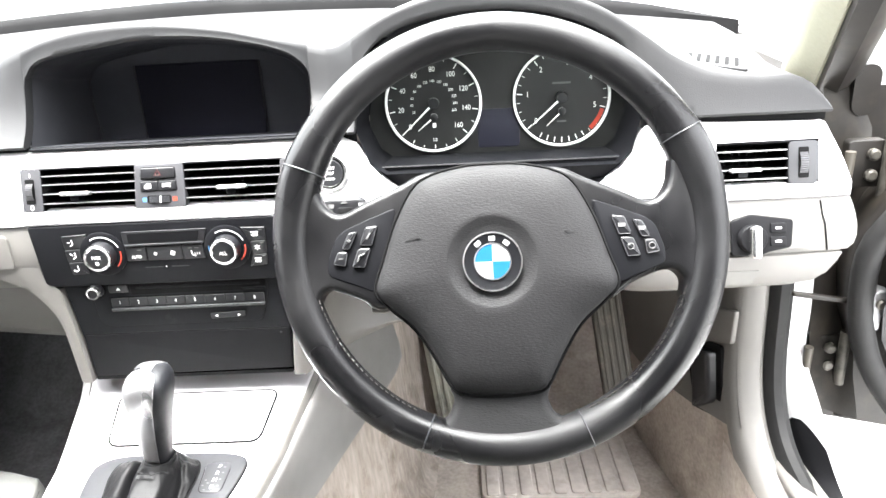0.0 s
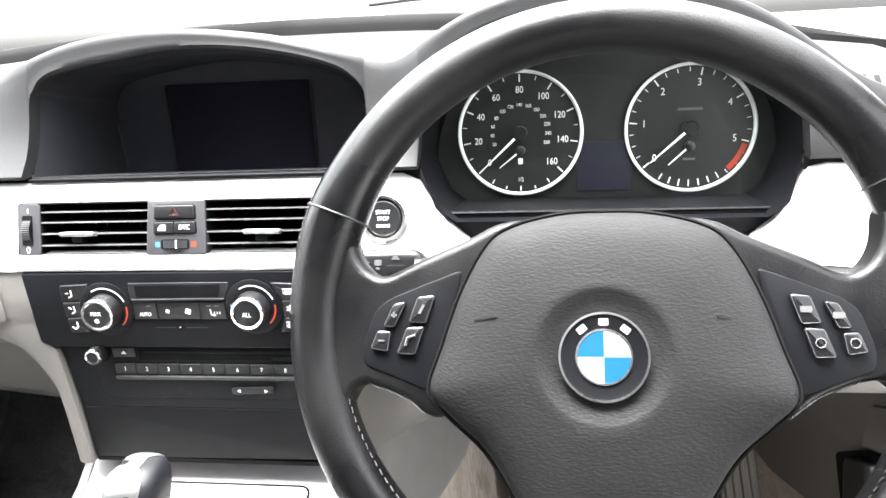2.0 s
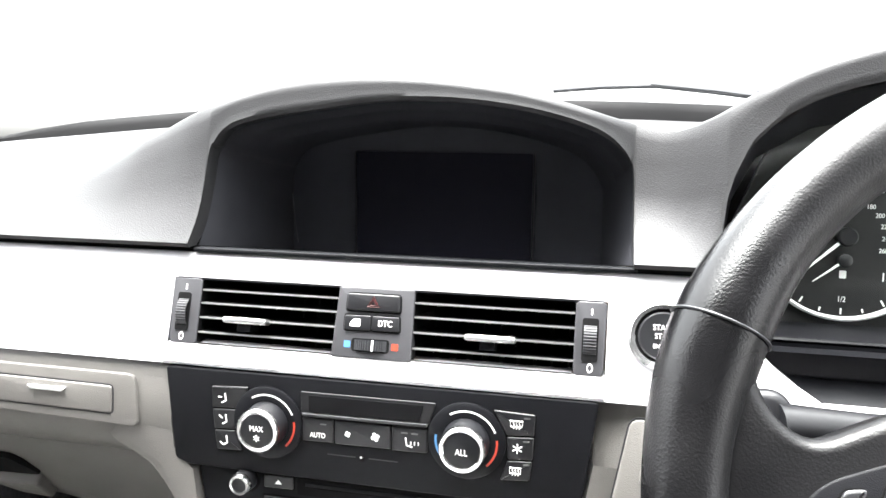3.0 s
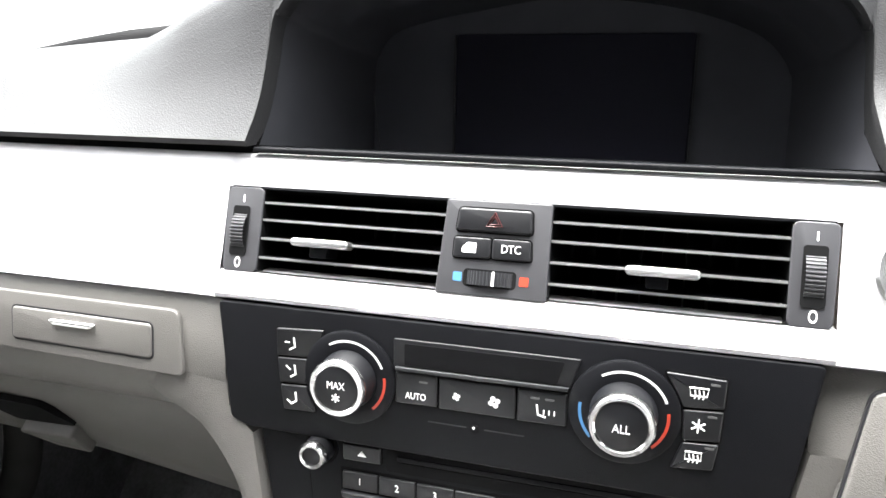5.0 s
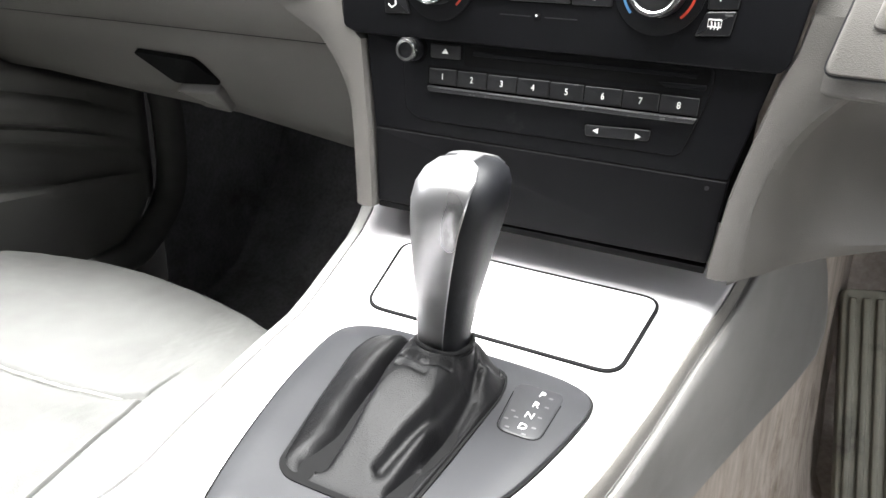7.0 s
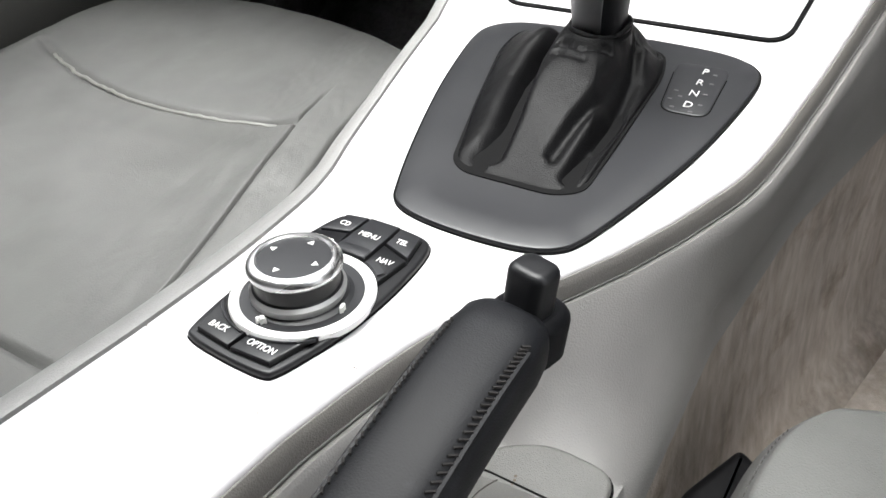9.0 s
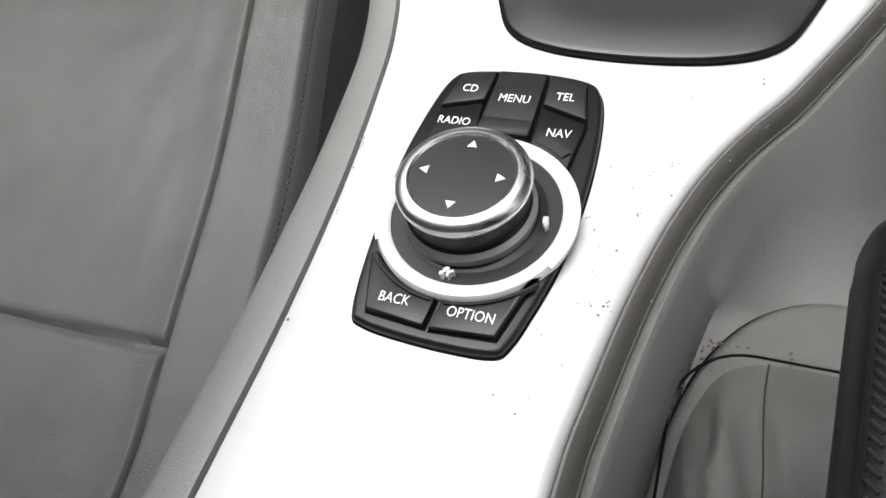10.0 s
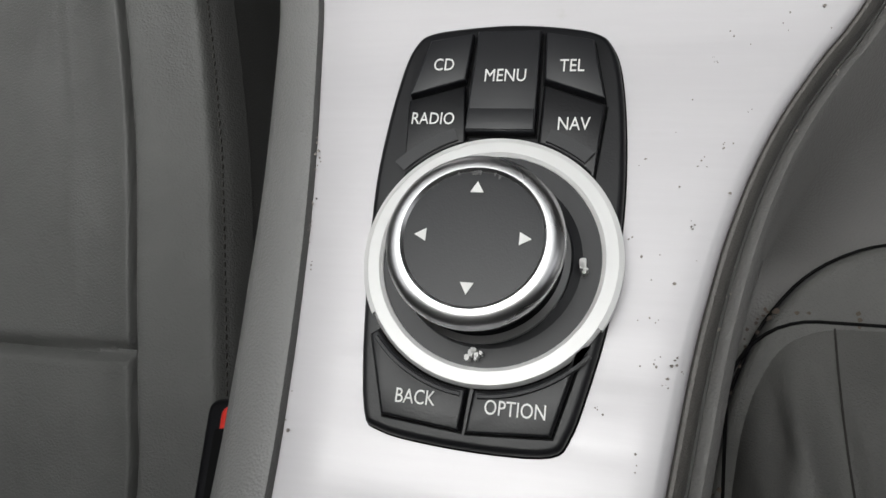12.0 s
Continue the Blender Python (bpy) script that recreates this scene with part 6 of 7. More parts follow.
LEV = [(0.4270, -0.1545, -0.1310, 0.0245, 0.0040), (0.4400, -0.1560, -0.1300, 0.0255, 0.0042), (0.4600, -0.1590, -0.1270, 0.0295, 0.0052), (0.4800, -0.1625, -0.1230, 0.0350, 0.0064), (0.5000, -0.1655, -0.1180, 0.0405, 0.0078),
       (0.5120, -0.1660, -0.1150, 0.0425, 0.0086), (0.5200, -0.1635, -0.1145, 0.0412, 0.0090), (0.5260, -0.1580, -0.1165, 0.0365, 0.0094), (0.5300, -0.1500, -0.1215, 0.0270, 0.0096), (0.5315, -0.1440, -0.1280, 0.0120, 0.0096)]
bm = bmesh.new()
skin(bm, [lever_loop(z, yr, yf, w, 0, cx=cx) for z, yr, yf, w, cx in LEV], True, True, True)
part("grip", bm, GRIP, selector, "black leather lever grip")
bm = bmesh.new()
rows = []


def inlay_row(z, yr, yf, w, cx, rear, half, side=0.62):
    """Points across the rear (or the front) face of the lever, a hair proud of the leather."""
    cy, hy = (yr + yf) / 2, (yf - yr) / 2 + 0.0007
    out = []
    for k in range(-6, 7):
        a = radians(half * k / 6 * (1.0 if k < 0 else side))
        sn, cs = math.sin(a), math.cos(a)
        out.append((cx - 0.0006 + (w / 2 + 0.0007) * abs(sn) ** 0.71 * math.copysign(1, sn), cy + (-1 if rear else 1) * hy * cs ** 0.71, z + 0.0007))
    return out


for k, sec in enumerate(LEV):
    rows.append(inlay_row(*sec, True, lerp_table([(0.43, 52), (0.46, 58), (0.50, 66), (0.53, 80)], sec[0]), lerp_table([(0.43, 0.30), (0.50, 0.36), (0.52, 0.42), (0.53, 0.52)], sec[0])))
for sec in LEV[:-5:-1]:
    rows.append(inlay_row(*sec, False, lerp_table([(0.51, 40), (0.53, 78)], sec[0]), 0.50))
sheet(bm, rows)
ob = part("silver_inlay", bm, LEVERSILVER, selector, "worn silver inlay on the lever", sharp=60)
md = ob.modifiers.new("thick", "SOLIDIFY")
md.thickness, md.offset = 0.0012, -1
part("lever_collar", lathe([(0.0145, 0), (0.0150, 0.003), (0.0130, 0.006)], Matrix.Translation((LX - 0.001, LY, 0.4265)), 28), BLACK, selector)
# gate display
pr = soft_poly([(0.0392, -0.1176), (0.0668, -0.1176), (0.0668, -0.1640), (0.0440, -0.1640)], 0.007, 5)
part("gate_outline", prism(inset(pr, -0.0006), 0.0025, 0.0037, GP), GAP, selector)
part("gate_display", prism(pr, 0.0025, 0.0040, GP, 0.0006), PLATE, selector, "gate display lettered P R N D")
for i, ch in enumerate("PRND"):
    writing(ch, 0.0072, GP @ T(0.0553 + 0.0002 * i, -0.1242 - 0.0107 * i, 0.0042), GREYLETTER, selector, "gate_letter", width=0.9)
for x, y in ((0.0606, -0.1254), (0.0612, -0.1343), (0.0611, -0.1447), (0.0613, -0.1545), (0.0585, -0.1618), (0.0490, -0.1600), (0.0459, -0.1535), (0.0500, -0.1500), (0.0466, -0.1455)):
    part("gate_mark", prism(rrect(0.0022, 0.0013, 0.0003, x, y, n=1), 0.0038, 0.0042, GP), GREYPRINT, selector)

# ---- menu controller ----
IC = Vector((-0.031, -0.34325, 0.4157))
u_ = Vector((0, 0.97866, -0.20547))
n_ = Vector((0, 0.20547, 0.97866))
IM = Matrix(((1, 0, 0, IC.x), (0, u_.y, n_.y, IC.y), (0, u_.z, n_.z, IC.z), (0, 0, 0, 1)))
ctrl = thing("menu_controller", "black menu controller with silver-ringed knob and lettered buttons", "controller", tuple(IC))
io = smooth_loop([(x / 1000, y / 1000) for x, y in ((-22.6, 45.6), (-19.3, 48.2), (-12.3, 49.5), (0.5, 50.3), (13.0, 49.3), (20.3, 47.5), (23.6, 44.5), (26.0, 37.1), (27.6, 21.6), (27.8, 3.0), (26.0, -18.1), (22.4, -34.5), (19.6, -43.5), (16.4, -47.0), (5.7, -47.8), (-8.5, -47.2), (-19.0, -45.6), (-22.8, -41.8), (-25.6, -23.2), (-27.6, 4.0), (-27.2, 20.7), (-25.1, 38.0))], 4)
part("edge", prism(inset(io, -0.0004), -0.004, 0.0012, IM, 0.0006), GAP, ctrl)
part("frame", prism(io, -0.003, 0.0032, IM, 0.0016, steps=4), BUTTON, ctrl, "black moulded frame")
KX, KY = 0.0010, -0.0085


def arc_pts(r, a0, a1, k=8):
    return [(KX + r * math.cos(radians(a0 + (a1 - a0) * i / k)), KY + r * math.sin(radians(a0 + (a1 - a0) * i / k))) for i in range(k + 1)]


RI = 0.0276
BT = {
    "CD": [(-0.0184, 0.0444), (-0.0080, 0.0462), (-0.0086, 0.0335), (-0.0216, 0.0296)],
    "TEL": [(0.0086, 0.0462), (0.0198, 0.0440), (0.0230, 0.0288), (0.0092, 0.0335)],
    "MENU": [(-0.0072, 0.0467), (0.0078, 0.0467), (0.0082, 0.0205), (-0.0078, 0.0205)],
    "RADIO": [(-0.0218, 0.0286), (-0.0087, 0.0325)] + arc_pts(RI, 107, 141),
    "NAV": [(0.0093, 0.0325), (0.0232, 0.0278)] + arc_pts(RI, 42, 73),
    "BACK": [(-0.0016, -0.0445), (-0.0180, -0.0428), (-0.0228, -0.0265)] + arc_pts(RI, 217, 266),
    "OPTION": [(0.0212, -0.0270), (0.0165, -0.0438), (-0.0004, -0.0447)] + arc_pts(RI, 269, 321)[::1],
}
PLACE = {"CD": (-0.0142, 0.0395, 0.0046), "MENU": (0.0004, 0.0366, 0.0047), "TEL": (0.0152, 0.0390, 0.0046), "RADIO": (-0.0153, 0.0258, 0.0044), "NAV": (0.0164, 0.0248, 0.0046), "BACK": (-0.0112, -0.0386, 0.0054), "OPTION": (0.0092, -0.0392, 0.0054)}
ARCS = {"RADIO": (110, 138, 0.0040), "NAV": (50, 70, 0.0040), "BACK": (220, 264, 0.0016), "OPTION": (271, 319, 0.0016)}
for word, o in BT.items():
    area = sum(o[i - 1][0] * o[i][1] - o[i][0] * o[i - 1][1] for i in range(len(o)))
    o = o if area > 0 else o[::-1]
    hgt = 0.0036 if word in ("CD", "TEL", "MENU") else 0.0032
    part("button_gap", prism(inset(o, -0.0005), 0.002, 0.0033, IM), GAP, ctrl)
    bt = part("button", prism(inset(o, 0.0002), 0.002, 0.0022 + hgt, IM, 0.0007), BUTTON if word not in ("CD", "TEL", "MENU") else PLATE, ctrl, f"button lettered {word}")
    x, y, s = PLACE[word]
    y, s = (y + 0.0012, s * 0.80) if y < 0 else (y - 0.0008, s)
    writing(word, s * 0.97, IM @ T(x, y - 0.0014, 0.0024 + hgt), WHITE, bt, width=0.78, depth=0.0001)
    top = 0.0022 + hgt
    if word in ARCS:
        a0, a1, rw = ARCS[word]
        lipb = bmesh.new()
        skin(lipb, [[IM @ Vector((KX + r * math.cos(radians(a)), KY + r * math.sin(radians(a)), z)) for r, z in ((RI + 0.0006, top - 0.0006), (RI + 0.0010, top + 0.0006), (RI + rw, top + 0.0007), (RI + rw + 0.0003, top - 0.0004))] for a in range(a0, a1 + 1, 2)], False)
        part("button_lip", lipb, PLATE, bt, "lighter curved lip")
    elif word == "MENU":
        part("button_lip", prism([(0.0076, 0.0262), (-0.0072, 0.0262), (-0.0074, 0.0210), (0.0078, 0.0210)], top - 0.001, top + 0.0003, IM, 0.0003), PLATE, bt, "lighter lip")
RMX = IM @ T(KX, KY, 0.0)
RMK = IM @ T(0.0002, -0.0094, 0.0)
part("ring", lathe([(0.0270, 0.002), (0.0273, 0.0046), (0.0266, 0.0058), (0.0240, 0.0061), (0.0232, 0.0054), (0.0230, 0.0030)], RMX, 72, cap0=False, cap1=False), SATIN, ctrl, "bright silver ring")
b = bmesh.new()
skin(b, [[RMX @ Vector((r * math.cos(radians(a)), r * math.sin(radians(a)), z)) for r, z in ((0.0268, 0.0025), (0.0277, 0.0040), (0.0276, 0.0054), (0.0265, 0.00595))] for a in range(-30, 211, 4)], False)
part("ring_flange", b, SATIN, ctrl, "raised outer edge of the ring")
part("dish", lathe([(0.0232, 0.0050), (0.0215, 0.0040), (0.0175, 0.0058), (0.0165, 0.0080)], RMX, 60, cap1=False), PLATE, ctrl, "dark smoked dish")
knob = part("knob", lathe([(0.0168, 0.0060), (0.0168, 0.0100), (0.0160, 0.0110), (0.0162, 0.0185)], RMK, 60, cap1=False), BUTTON, ctrl, "black turning knob")
part("knob_foot_ring", lathe([(0.0178, 0.0066), (0.0180, 0.0092), (0.0168, 0.0104)], RMK, 60, cap0=False, cap1=False), MATT_SILVER, knob)
part("knob_ring", lathe([(0.0161, 0.0166), (0.0172, 0.0176), (0.0176, 0.0190), (0.0173, 0.0204), (0.0164, 0.0214), (0.0152, 0.0220), (0.0141, 0.0220), (0.0135, 0.0214)], RMK, 64, cap0=False, cap1=False), CHROME, knob, "polished silver knob ring")
part("knob_top", lathe([(0.0136, 0.0200), (0.0135, 0.0214), (0.0110, 0.0216), (0.0003, 0.0216)], RMK, 56), PLATE, knob, "flat dark knob top")
for a in (90, 270, 0, 180):
    mm = RMK @ Matrix.Rotation(radians(a), 4, "Z") @ T(0.0100, 0, 0.0216)
    part("arrow", prism([(0.0013, 0.0), (-0.0010, 0.0013), (-0.0010, -0.0013)], 0, 0.0002, mm), WHITE, knob)
rng_ = random.Random(3)
for i in range(15):
    a = radians(rng_.choice((rng_.uniform(125, 168), rng_.uniform(70, 110))))
    r = 0.0132 + rng_.uniform(-0.0003, 0.0002)
    part("wear_chip", prism([(q * math.cos(b), q * 0.6 * math.sin(b)) for q in (rng_.uniform(0.0002, 0.00055),) for b in [math.tau * j / 5 for j in range(5)]], 0, 0.00012, RMK @ Matrix.Rotation(a, 4, "Z") @ T(r, 0, 0.0215)), GREYPRINT, knob)
for x, y in ((0.0205, -0.0100), (0.0002, -0.0290)):
    for i in range(7):
        part("symbol", prism(rrect(rng_.uniform(0.0005, 0.0012), rng_.uniform(0.0005, 0.0014), 0.0002, x + rng_.uniform(-0.0014, 0.0014), y + rng_.uniform(-0.0012, 0.0012), n=1), 0.0, 0.0074, IM), WHITE, ctrl)

# ---- hand brake ----
brake = thing("hand_brake", "black leather hand brake lever with stitched grip", "hand brake", (0.066, -0.5, 0.36))
ax = [(0.0605, -0.620, 0.4450), (0.0615, -0.540, 0.4570), (0.0624, -0.470, 0.4632), (0.0632, -0.425, 0.4655), (0.0640, -0.392, 0.4660), (0.0648, -0.3705, 0.4650)]
axis = smooth_loop(ax, 30, False)


def grip_loop(p, k, drop=0.0, n=36):
    """A cross-section of the grip: broad flat top, rounded sides; k shrinks it."""
    out = []
    for q in range(n):
        a = math.tau * q / n
        ca, sa = math.cos(a), math.sin(a)
        e = 0.70 if sa > 0 else 0.85
        out.append((p[0] + 0.0134 * k * abs(ca) ** e * math.copysign(1, ca), p[1] + 0.0025 * sa * k, p[2] - drop + (0.0112 if sa > 0 else 0.0135) * k * abs(sa) ** e * math.copysign(1, sa)))
    return out


bm = bmesh.new()
loops = [grip_loop(axis[i], 1.0 + 0.00035 * (len(axis) - i) / 2) for i in range(0, len(axis) - 4, 5)]
tip = axis[-1]
loops += [grip_loop((tip[0], tip[1] + dy, tip[2]), k, dz) for dy, k, dz in ((-0.001, 0.985, 0.0), (0.0035, 0.95, 0.0006), (0.0065, 0.87, 0.0016), (0.0082, 0.72, 0.0030))]
skin(bm, loops, True, True, True)
part("grip", bm, GRIP, brake, "black leather grip with a broad flat top", sharp=60)
p0, d = Vector((0.0672, -0.3600, 0.4610)), Vector((0.06, 0.26, 0.95)).normalized()
turn = d.to_track_quat("Z", "Y").to_matrix().to_4x4()
BB = Matrix.Translation(p0) @ turn
part("collar", prism(rrect(0.0200, 0.0190, 0.007, 0.0, -0.0015, n=6), -0.006, 0.0085, BB, 0.0035, steps=4), BLACK, brake, "moulded shelf round the button")
part("release_button", prism(rrect(0.0122, 0.0112, 0.0038, n=6), 0.0, 0.0220, BB, 0.0026, steps=4), BUTTON, brake, "black release button")
for side in (-1, 1):
    line = [Vector(p) + Vector((side * 0.0113, 0, 0.0079)) for p in axis[10:-8]]
    part("seam_fold", tube(line, 0.0009, 6), GRIP, brake, "raised leather fold")
    for k in range(8, 130, 2):
        p, q0 = Vector(axis[-k]), Vector(axis[-k - 1])
        along = (p - q0).normalized()
        c = p + Vector((side * 0.0103, 0, 0.0094))
        q = along * 0.0008 + Vector((side * 0.0007, 0, -0.0006))
        part("stitch", tube([c - q, c + q], 0.00038, 5), BROWNSTITCH, brake, "rust-brown stitch")


def boot_point(a, tt):
    """A point of the leather boot round the lever, by the angle and the way up."""
    w, h = 0.0345 - 0.0145 * tt, 0.0910 - 0.0605 * tt
    mid = math.sin(math.pi * tt)
    fold = (0.0016 * math.sin(5 * a + 5 * tt) + 0.0009 * math.sin(13 * a - 3 * tt) + 0.0004 * math.sin(29 * a + 9 * tt)) * mid + 0.004 * noise.noise((math.cos(a) * 3, math.sin(a) * 3, tt * 4)) * mid
    e = 2 / (3.6 - 1.4 * tt)
    return Vector((0.0620 + (w + fold) * abs(math.cos(a)) ** e * math.copysign(1, math.cos(a)), -0.4495 - 0.021 * tt + (h + fold) * abs(math.sin(a)) ** e * math.copysign(1, math.sin(a)), 0.3645 + 0.055 * tt ** 0.9 + fold))


gt = bmesh.new()
skin(gt, [[boot_point(math.tau * k / 120, t / 24) for k in range(120)] for t in range(25)], True, False, True)
part("gaiter", gt, BOOTGREY, brake, "grey creased leather gaiter", sharp=60)
part("gaiter_seam", tube([boot_point(radians(96 + 22 * t), 0.9 * t) + Vector((0, 0, 0.0001)) for t in [k / 24 for k in range(25)]], 0.0003, 6), STITCH, brake, "dark sewn seam of the gaiter")
COVER = soft_poly([(0.0225, -0.56), (0.0905, -0.56), (0.0905, -0.3375), (0.0634, -0.3362), (0.0465, -0.3448), (0.0346, -0.3605), (0.0275, -0.380), (0.0225, -0.410)], 0.009, 5)
part("gaiter_frame", prism(COVER, 0.345, 0.3655, Matrix(), 0.0025, steps=4), BOOTGREY, brake, "grey cover round the gaiter")
part("cover_joint", tube([(x, y, 0.3610) for x, y in inset(COVER, -0.0004)], 0.0005, 6, closed=True), GAP, brake, "dark joint in front of the cover")
ring_ = [(0.0615 + x, -0.4495 + y, 0.3654) for x, y in rrect(0.0705, 0.183, 0.022, n=10)]
part("frame_joint", tube(ring_, 0.0005, 8, closed=True), GAP, brake, "dark joint round the gaiter")
rng_ = random.Random(21)
bm = bmesh.new()
for i in range(70):
    a = radians(rng_.uniform(85, 200))
    x = 0.0615 + (0.0362 + rng_.gauss(0, 0.0012)) * max(-1, min(1, 1.25 * math.cos(a)))
    y = -0.4495 + (0.0925 + rng_.gauss(0, 0.0012)) * max(-1, min(1, 1.25 * math.sin(a)))
    r = rng_.uniform(0.0002, 0.0007)
    prism([(r * math.cos(b) * rng_.uniform(0.5, 1.4), r * math.sin(b) * rng_.uniform(0.5, 1.4)) for b in [math.tau * q / 6 for q in range(6)]], 0, r * 0.6, T(x, y, 0.3652), 0, bm)
solo("crumbs", bm, CRUMB, "brown crumbs and dirt round the brake gaiter", "dirt", kind="stuff")

# ---- seats ----
def seat_cushion(name, xo, xe, front, back, z0, edge, pipe, cross, label):
    """A leather cushion with side bolsters, sewn panels and piping; xo: outer side, xe: console side; edge: how far the
    console side stands in, by the way back from the front; pipe, cross: the lines of the sewn seams."""
    seat = thing(name, label, "seat", ((xo + xe) / 2, (front + back) / 2, FLOOR_Z), group="front seats")
    b = bmesh.new()
    ny = 300
    fine = [0.78 * k / 44 for k in range(45)] + [0.78 + 0.22 * k / 130 for k in range(1, 131)]
    s = 1 if xe > xo else -1

    def groove(d, w=0.004, dep=0.004):
        return -dep * math.exp(-(d / w) ** 2)

    def local(fx, fy):
        """A point on the seat, from fx 0 (outer) to 1 (console side) and fy 0 (front) to 1 (rear)."""
        y = front - (front - back) * fy
        fd = front - y
        ins = smooth_table(edge, fd)
        a, c = xo + s * ins, xe - s * ins
        x = a + (c - a) * fx
        y -= 0.040 * (2 * fx - 1) ** 2 * max(0.0, 1 - fd / 0.30)
        ed = min(fx, 1 - fx) * abs(c - a)
        z = z0 - 0.020 * max(0.0, 1 - ed / 0.010) ** 2.0
        z += 0.006 * math.exp(-((ed - 0.038) / 0.020) ** 2) * min(1, fy * 4)
        z -= 0.036 * max(0.0, 1 - fd / 0.030) ** 2.2 + 0.008 * max(0.0, 1 - fd / 0.10) ** 2
        z += groove(ed - 0.0425, 0.0014, 0.0050 * min(1, max(0, (fd - 0.12) / 0.05)))
        z += groove(ed - 0.0055, 0.0012, 0.0012)
        if ed > 0.0425:
            py = pipe[0] + pipe[1] * ((x - pipe[2]) / 0.17) ** 2
            z += groove(y - py, 0.0036, 0.0060)
            for cy in cross:
                z += groove(y - cy - 0.02 * (x - xe) * s, 0.0026, 0.0065)
            if y < py:
                z += 0.0035 * min(1, (ed - 0.0425) / 0.03) * min(1, (py - y) / 0.04)
        z += 0.0022 * noise.noise((x * 9, y * 9, 2)) + 0.0007 * noise.noise((x * 45, y * 30, 5)) + 0.0003 * noise.noise((x * 150, y * 110, 9))
        return (x, y, z)

    rows = []
    for fx in fine:
        col = [local(fx, (j / ny) ** 1.1) for j in range(ny + 1)]
        x, y, z = col[0]
        rows.append([(x, y - 0.045, z0 - 0.22), (x, y - 0.004, z0 - 0.12)] + col)
    first = [(p[0] - s * 0.004 + s * 0.012, p[1], min(p[2], z0 - 0.03) - 0.16) for p in rows[0]]
    last = [(p[0] + s * 0.004, p[1], min(p[2], z0 - 0.03) - 0.16) for p in rows[-1]]
    sheet(b, [first] + rows)
    shield = bmesh.new()
    sheet(shield, [[(p[0] - s * 0.0005, p[1], p[2]) for p in rows[-1]], [(p[0] + s * 0.001, p[1], p[2] - 0.012) for p in rows[-1]], last])
    part("side_panel", shield, LEATHER, seat, "grey leather side panel")
    part("cushion", b, LEATHER, seat, "grey grained leather cushion", sharp=70)
    line = []
    for k in range(41):
        fx = 0.155 + 0.70 * k / 40
        best = min((local(fx, q / 300) for q in range(10, 200)), key=lambda p: abs(p[1] - pipe[0] - pipe[1] * ((p[0] - pipe[2]) / 0.17) ** 2))
        line.append((best[0], best[1], best[2] + 0.0012 + 0.0018 * math.sin(math.pi * k / 40) ** 0.5))
    part("piping", tube(line, 0.0019, 8), PIPING, seat)
    for k in range(150):
        fd = 0.05 + 0.0038 * k
        fy = fd / (front - back)
        ins = smooth_table(edge, fd)
        p = Vector(local(1 - 0.0055 / (abs(xe - xo) - 2 * ins), fy))
        part("stitch", tube([p + Vector((0, -0.0011, 0.0003)), p + Vector((0, 0.0011, 0.0003))], 0.0005, 4), STITCH, seat)
    base = prism(rrect(abs(xe - xo) * 0.70, (front - back) * 0.75, 0.03, (xo + xe) / 2, (front + back) / 2 - 0.05), FLOOR_Z - 0.02, z0 - 0.10, Matrix(), 0.01)
    part("base", base, PLATE, seat, "dark plastic seat base")
    return seat


seat_cushion("passenger_seat", -0.690, -0.1535, 0.058, -0.62, 0.303, [(0, 0.088), (0.03, 0.070), (0.06, 0.060), (0.10, 0.054), (0.165, 0.050), (0.22, 0.040), (0.28, 0.029), (0.36, 0.012), (0.45, 0.0), (0.50, -0.006), (0.9, -0.006)],
             (-0.157, 0.028, -0.39), (-0.388, -0.56), "passenger seat with grey leather cushion and piping")
seat_cushion("driver_seat", 0.640, 0.122, -0.155, -0.80, 0.292, [(0, 0.060), (0.02, 0.036), (0.05, 0.016), (0.10, 0.006), (0.2, 0.0), (0.9, 0.0)],
             (-0.37, 0.02, 0.38), (-0.58,), "driver's seat with worn grey leather cushion")

# belt buckle between passenger seat and console
BM_ = Matrix.Translation((-0.1175, -0.430, 0.328)) @ Matrix.Rotation(radians(-20), 4, "X") @ Matrix.Rotation(radians(-8), 4, "Y") @ Matrix.Rotation(radians(8), 4, "Z")
buckle = thing("belt_buckle", "black seat belt buckle with a red release button", "belt buckle", (-0.122, -0.428, 0.28))
part("body", prism(rrect(0.020, 0.050, 0.004), -0.06, 0.034, BM_, 0.003), BLACK, buckle)
part("release", prism(rrect(0.0115, 0.043, 0.003, 0.003, 0.0), 0.030, 0.0362, BM_, 0.002), REDPLASTIC, buckle, "red release button")
part("slot", prism(rrect(0.0120, 0.027, 0.001, 0.003, 0.0), 0.033, 0.0370, BM_), GAP, buckle)
# seat rail bracket and wiring seen beside the driver's seat
rail = thing("seat_rail", "dark steel seat rail beside the console", "seat rail", (0.115, -0.3, 0.10))
part("rail", prism(rrect(0.022, 0.55, 0.004, 0.112, -0.40), 0.06, 0.115, Matrix(), 0.003), STEEL, rail)
part("rail_cover", prism(soft_poly([(0.0965, -0.62), (0.135, -0.62), (0.150, -0.30), (0.146, -0.235), (0.126, -0.222), (0.106, -0.262), (0.0985, -0.330)], 0.006), 0.10, 0.236, Matrix(), 0.006), LIDBLACK, rail, "black plastic cover of the seat rail")
part("cable", tube(smooth_loop([(0.109, -0.300, 0.238), (0.116, -0.285, 0.243), (0.124, -0.300, 0.241), (0.128, -0.330, 0.239), (0.120, -0.36, 0.240)], 5, False), 0.0022, 8), RUBBER, rail)
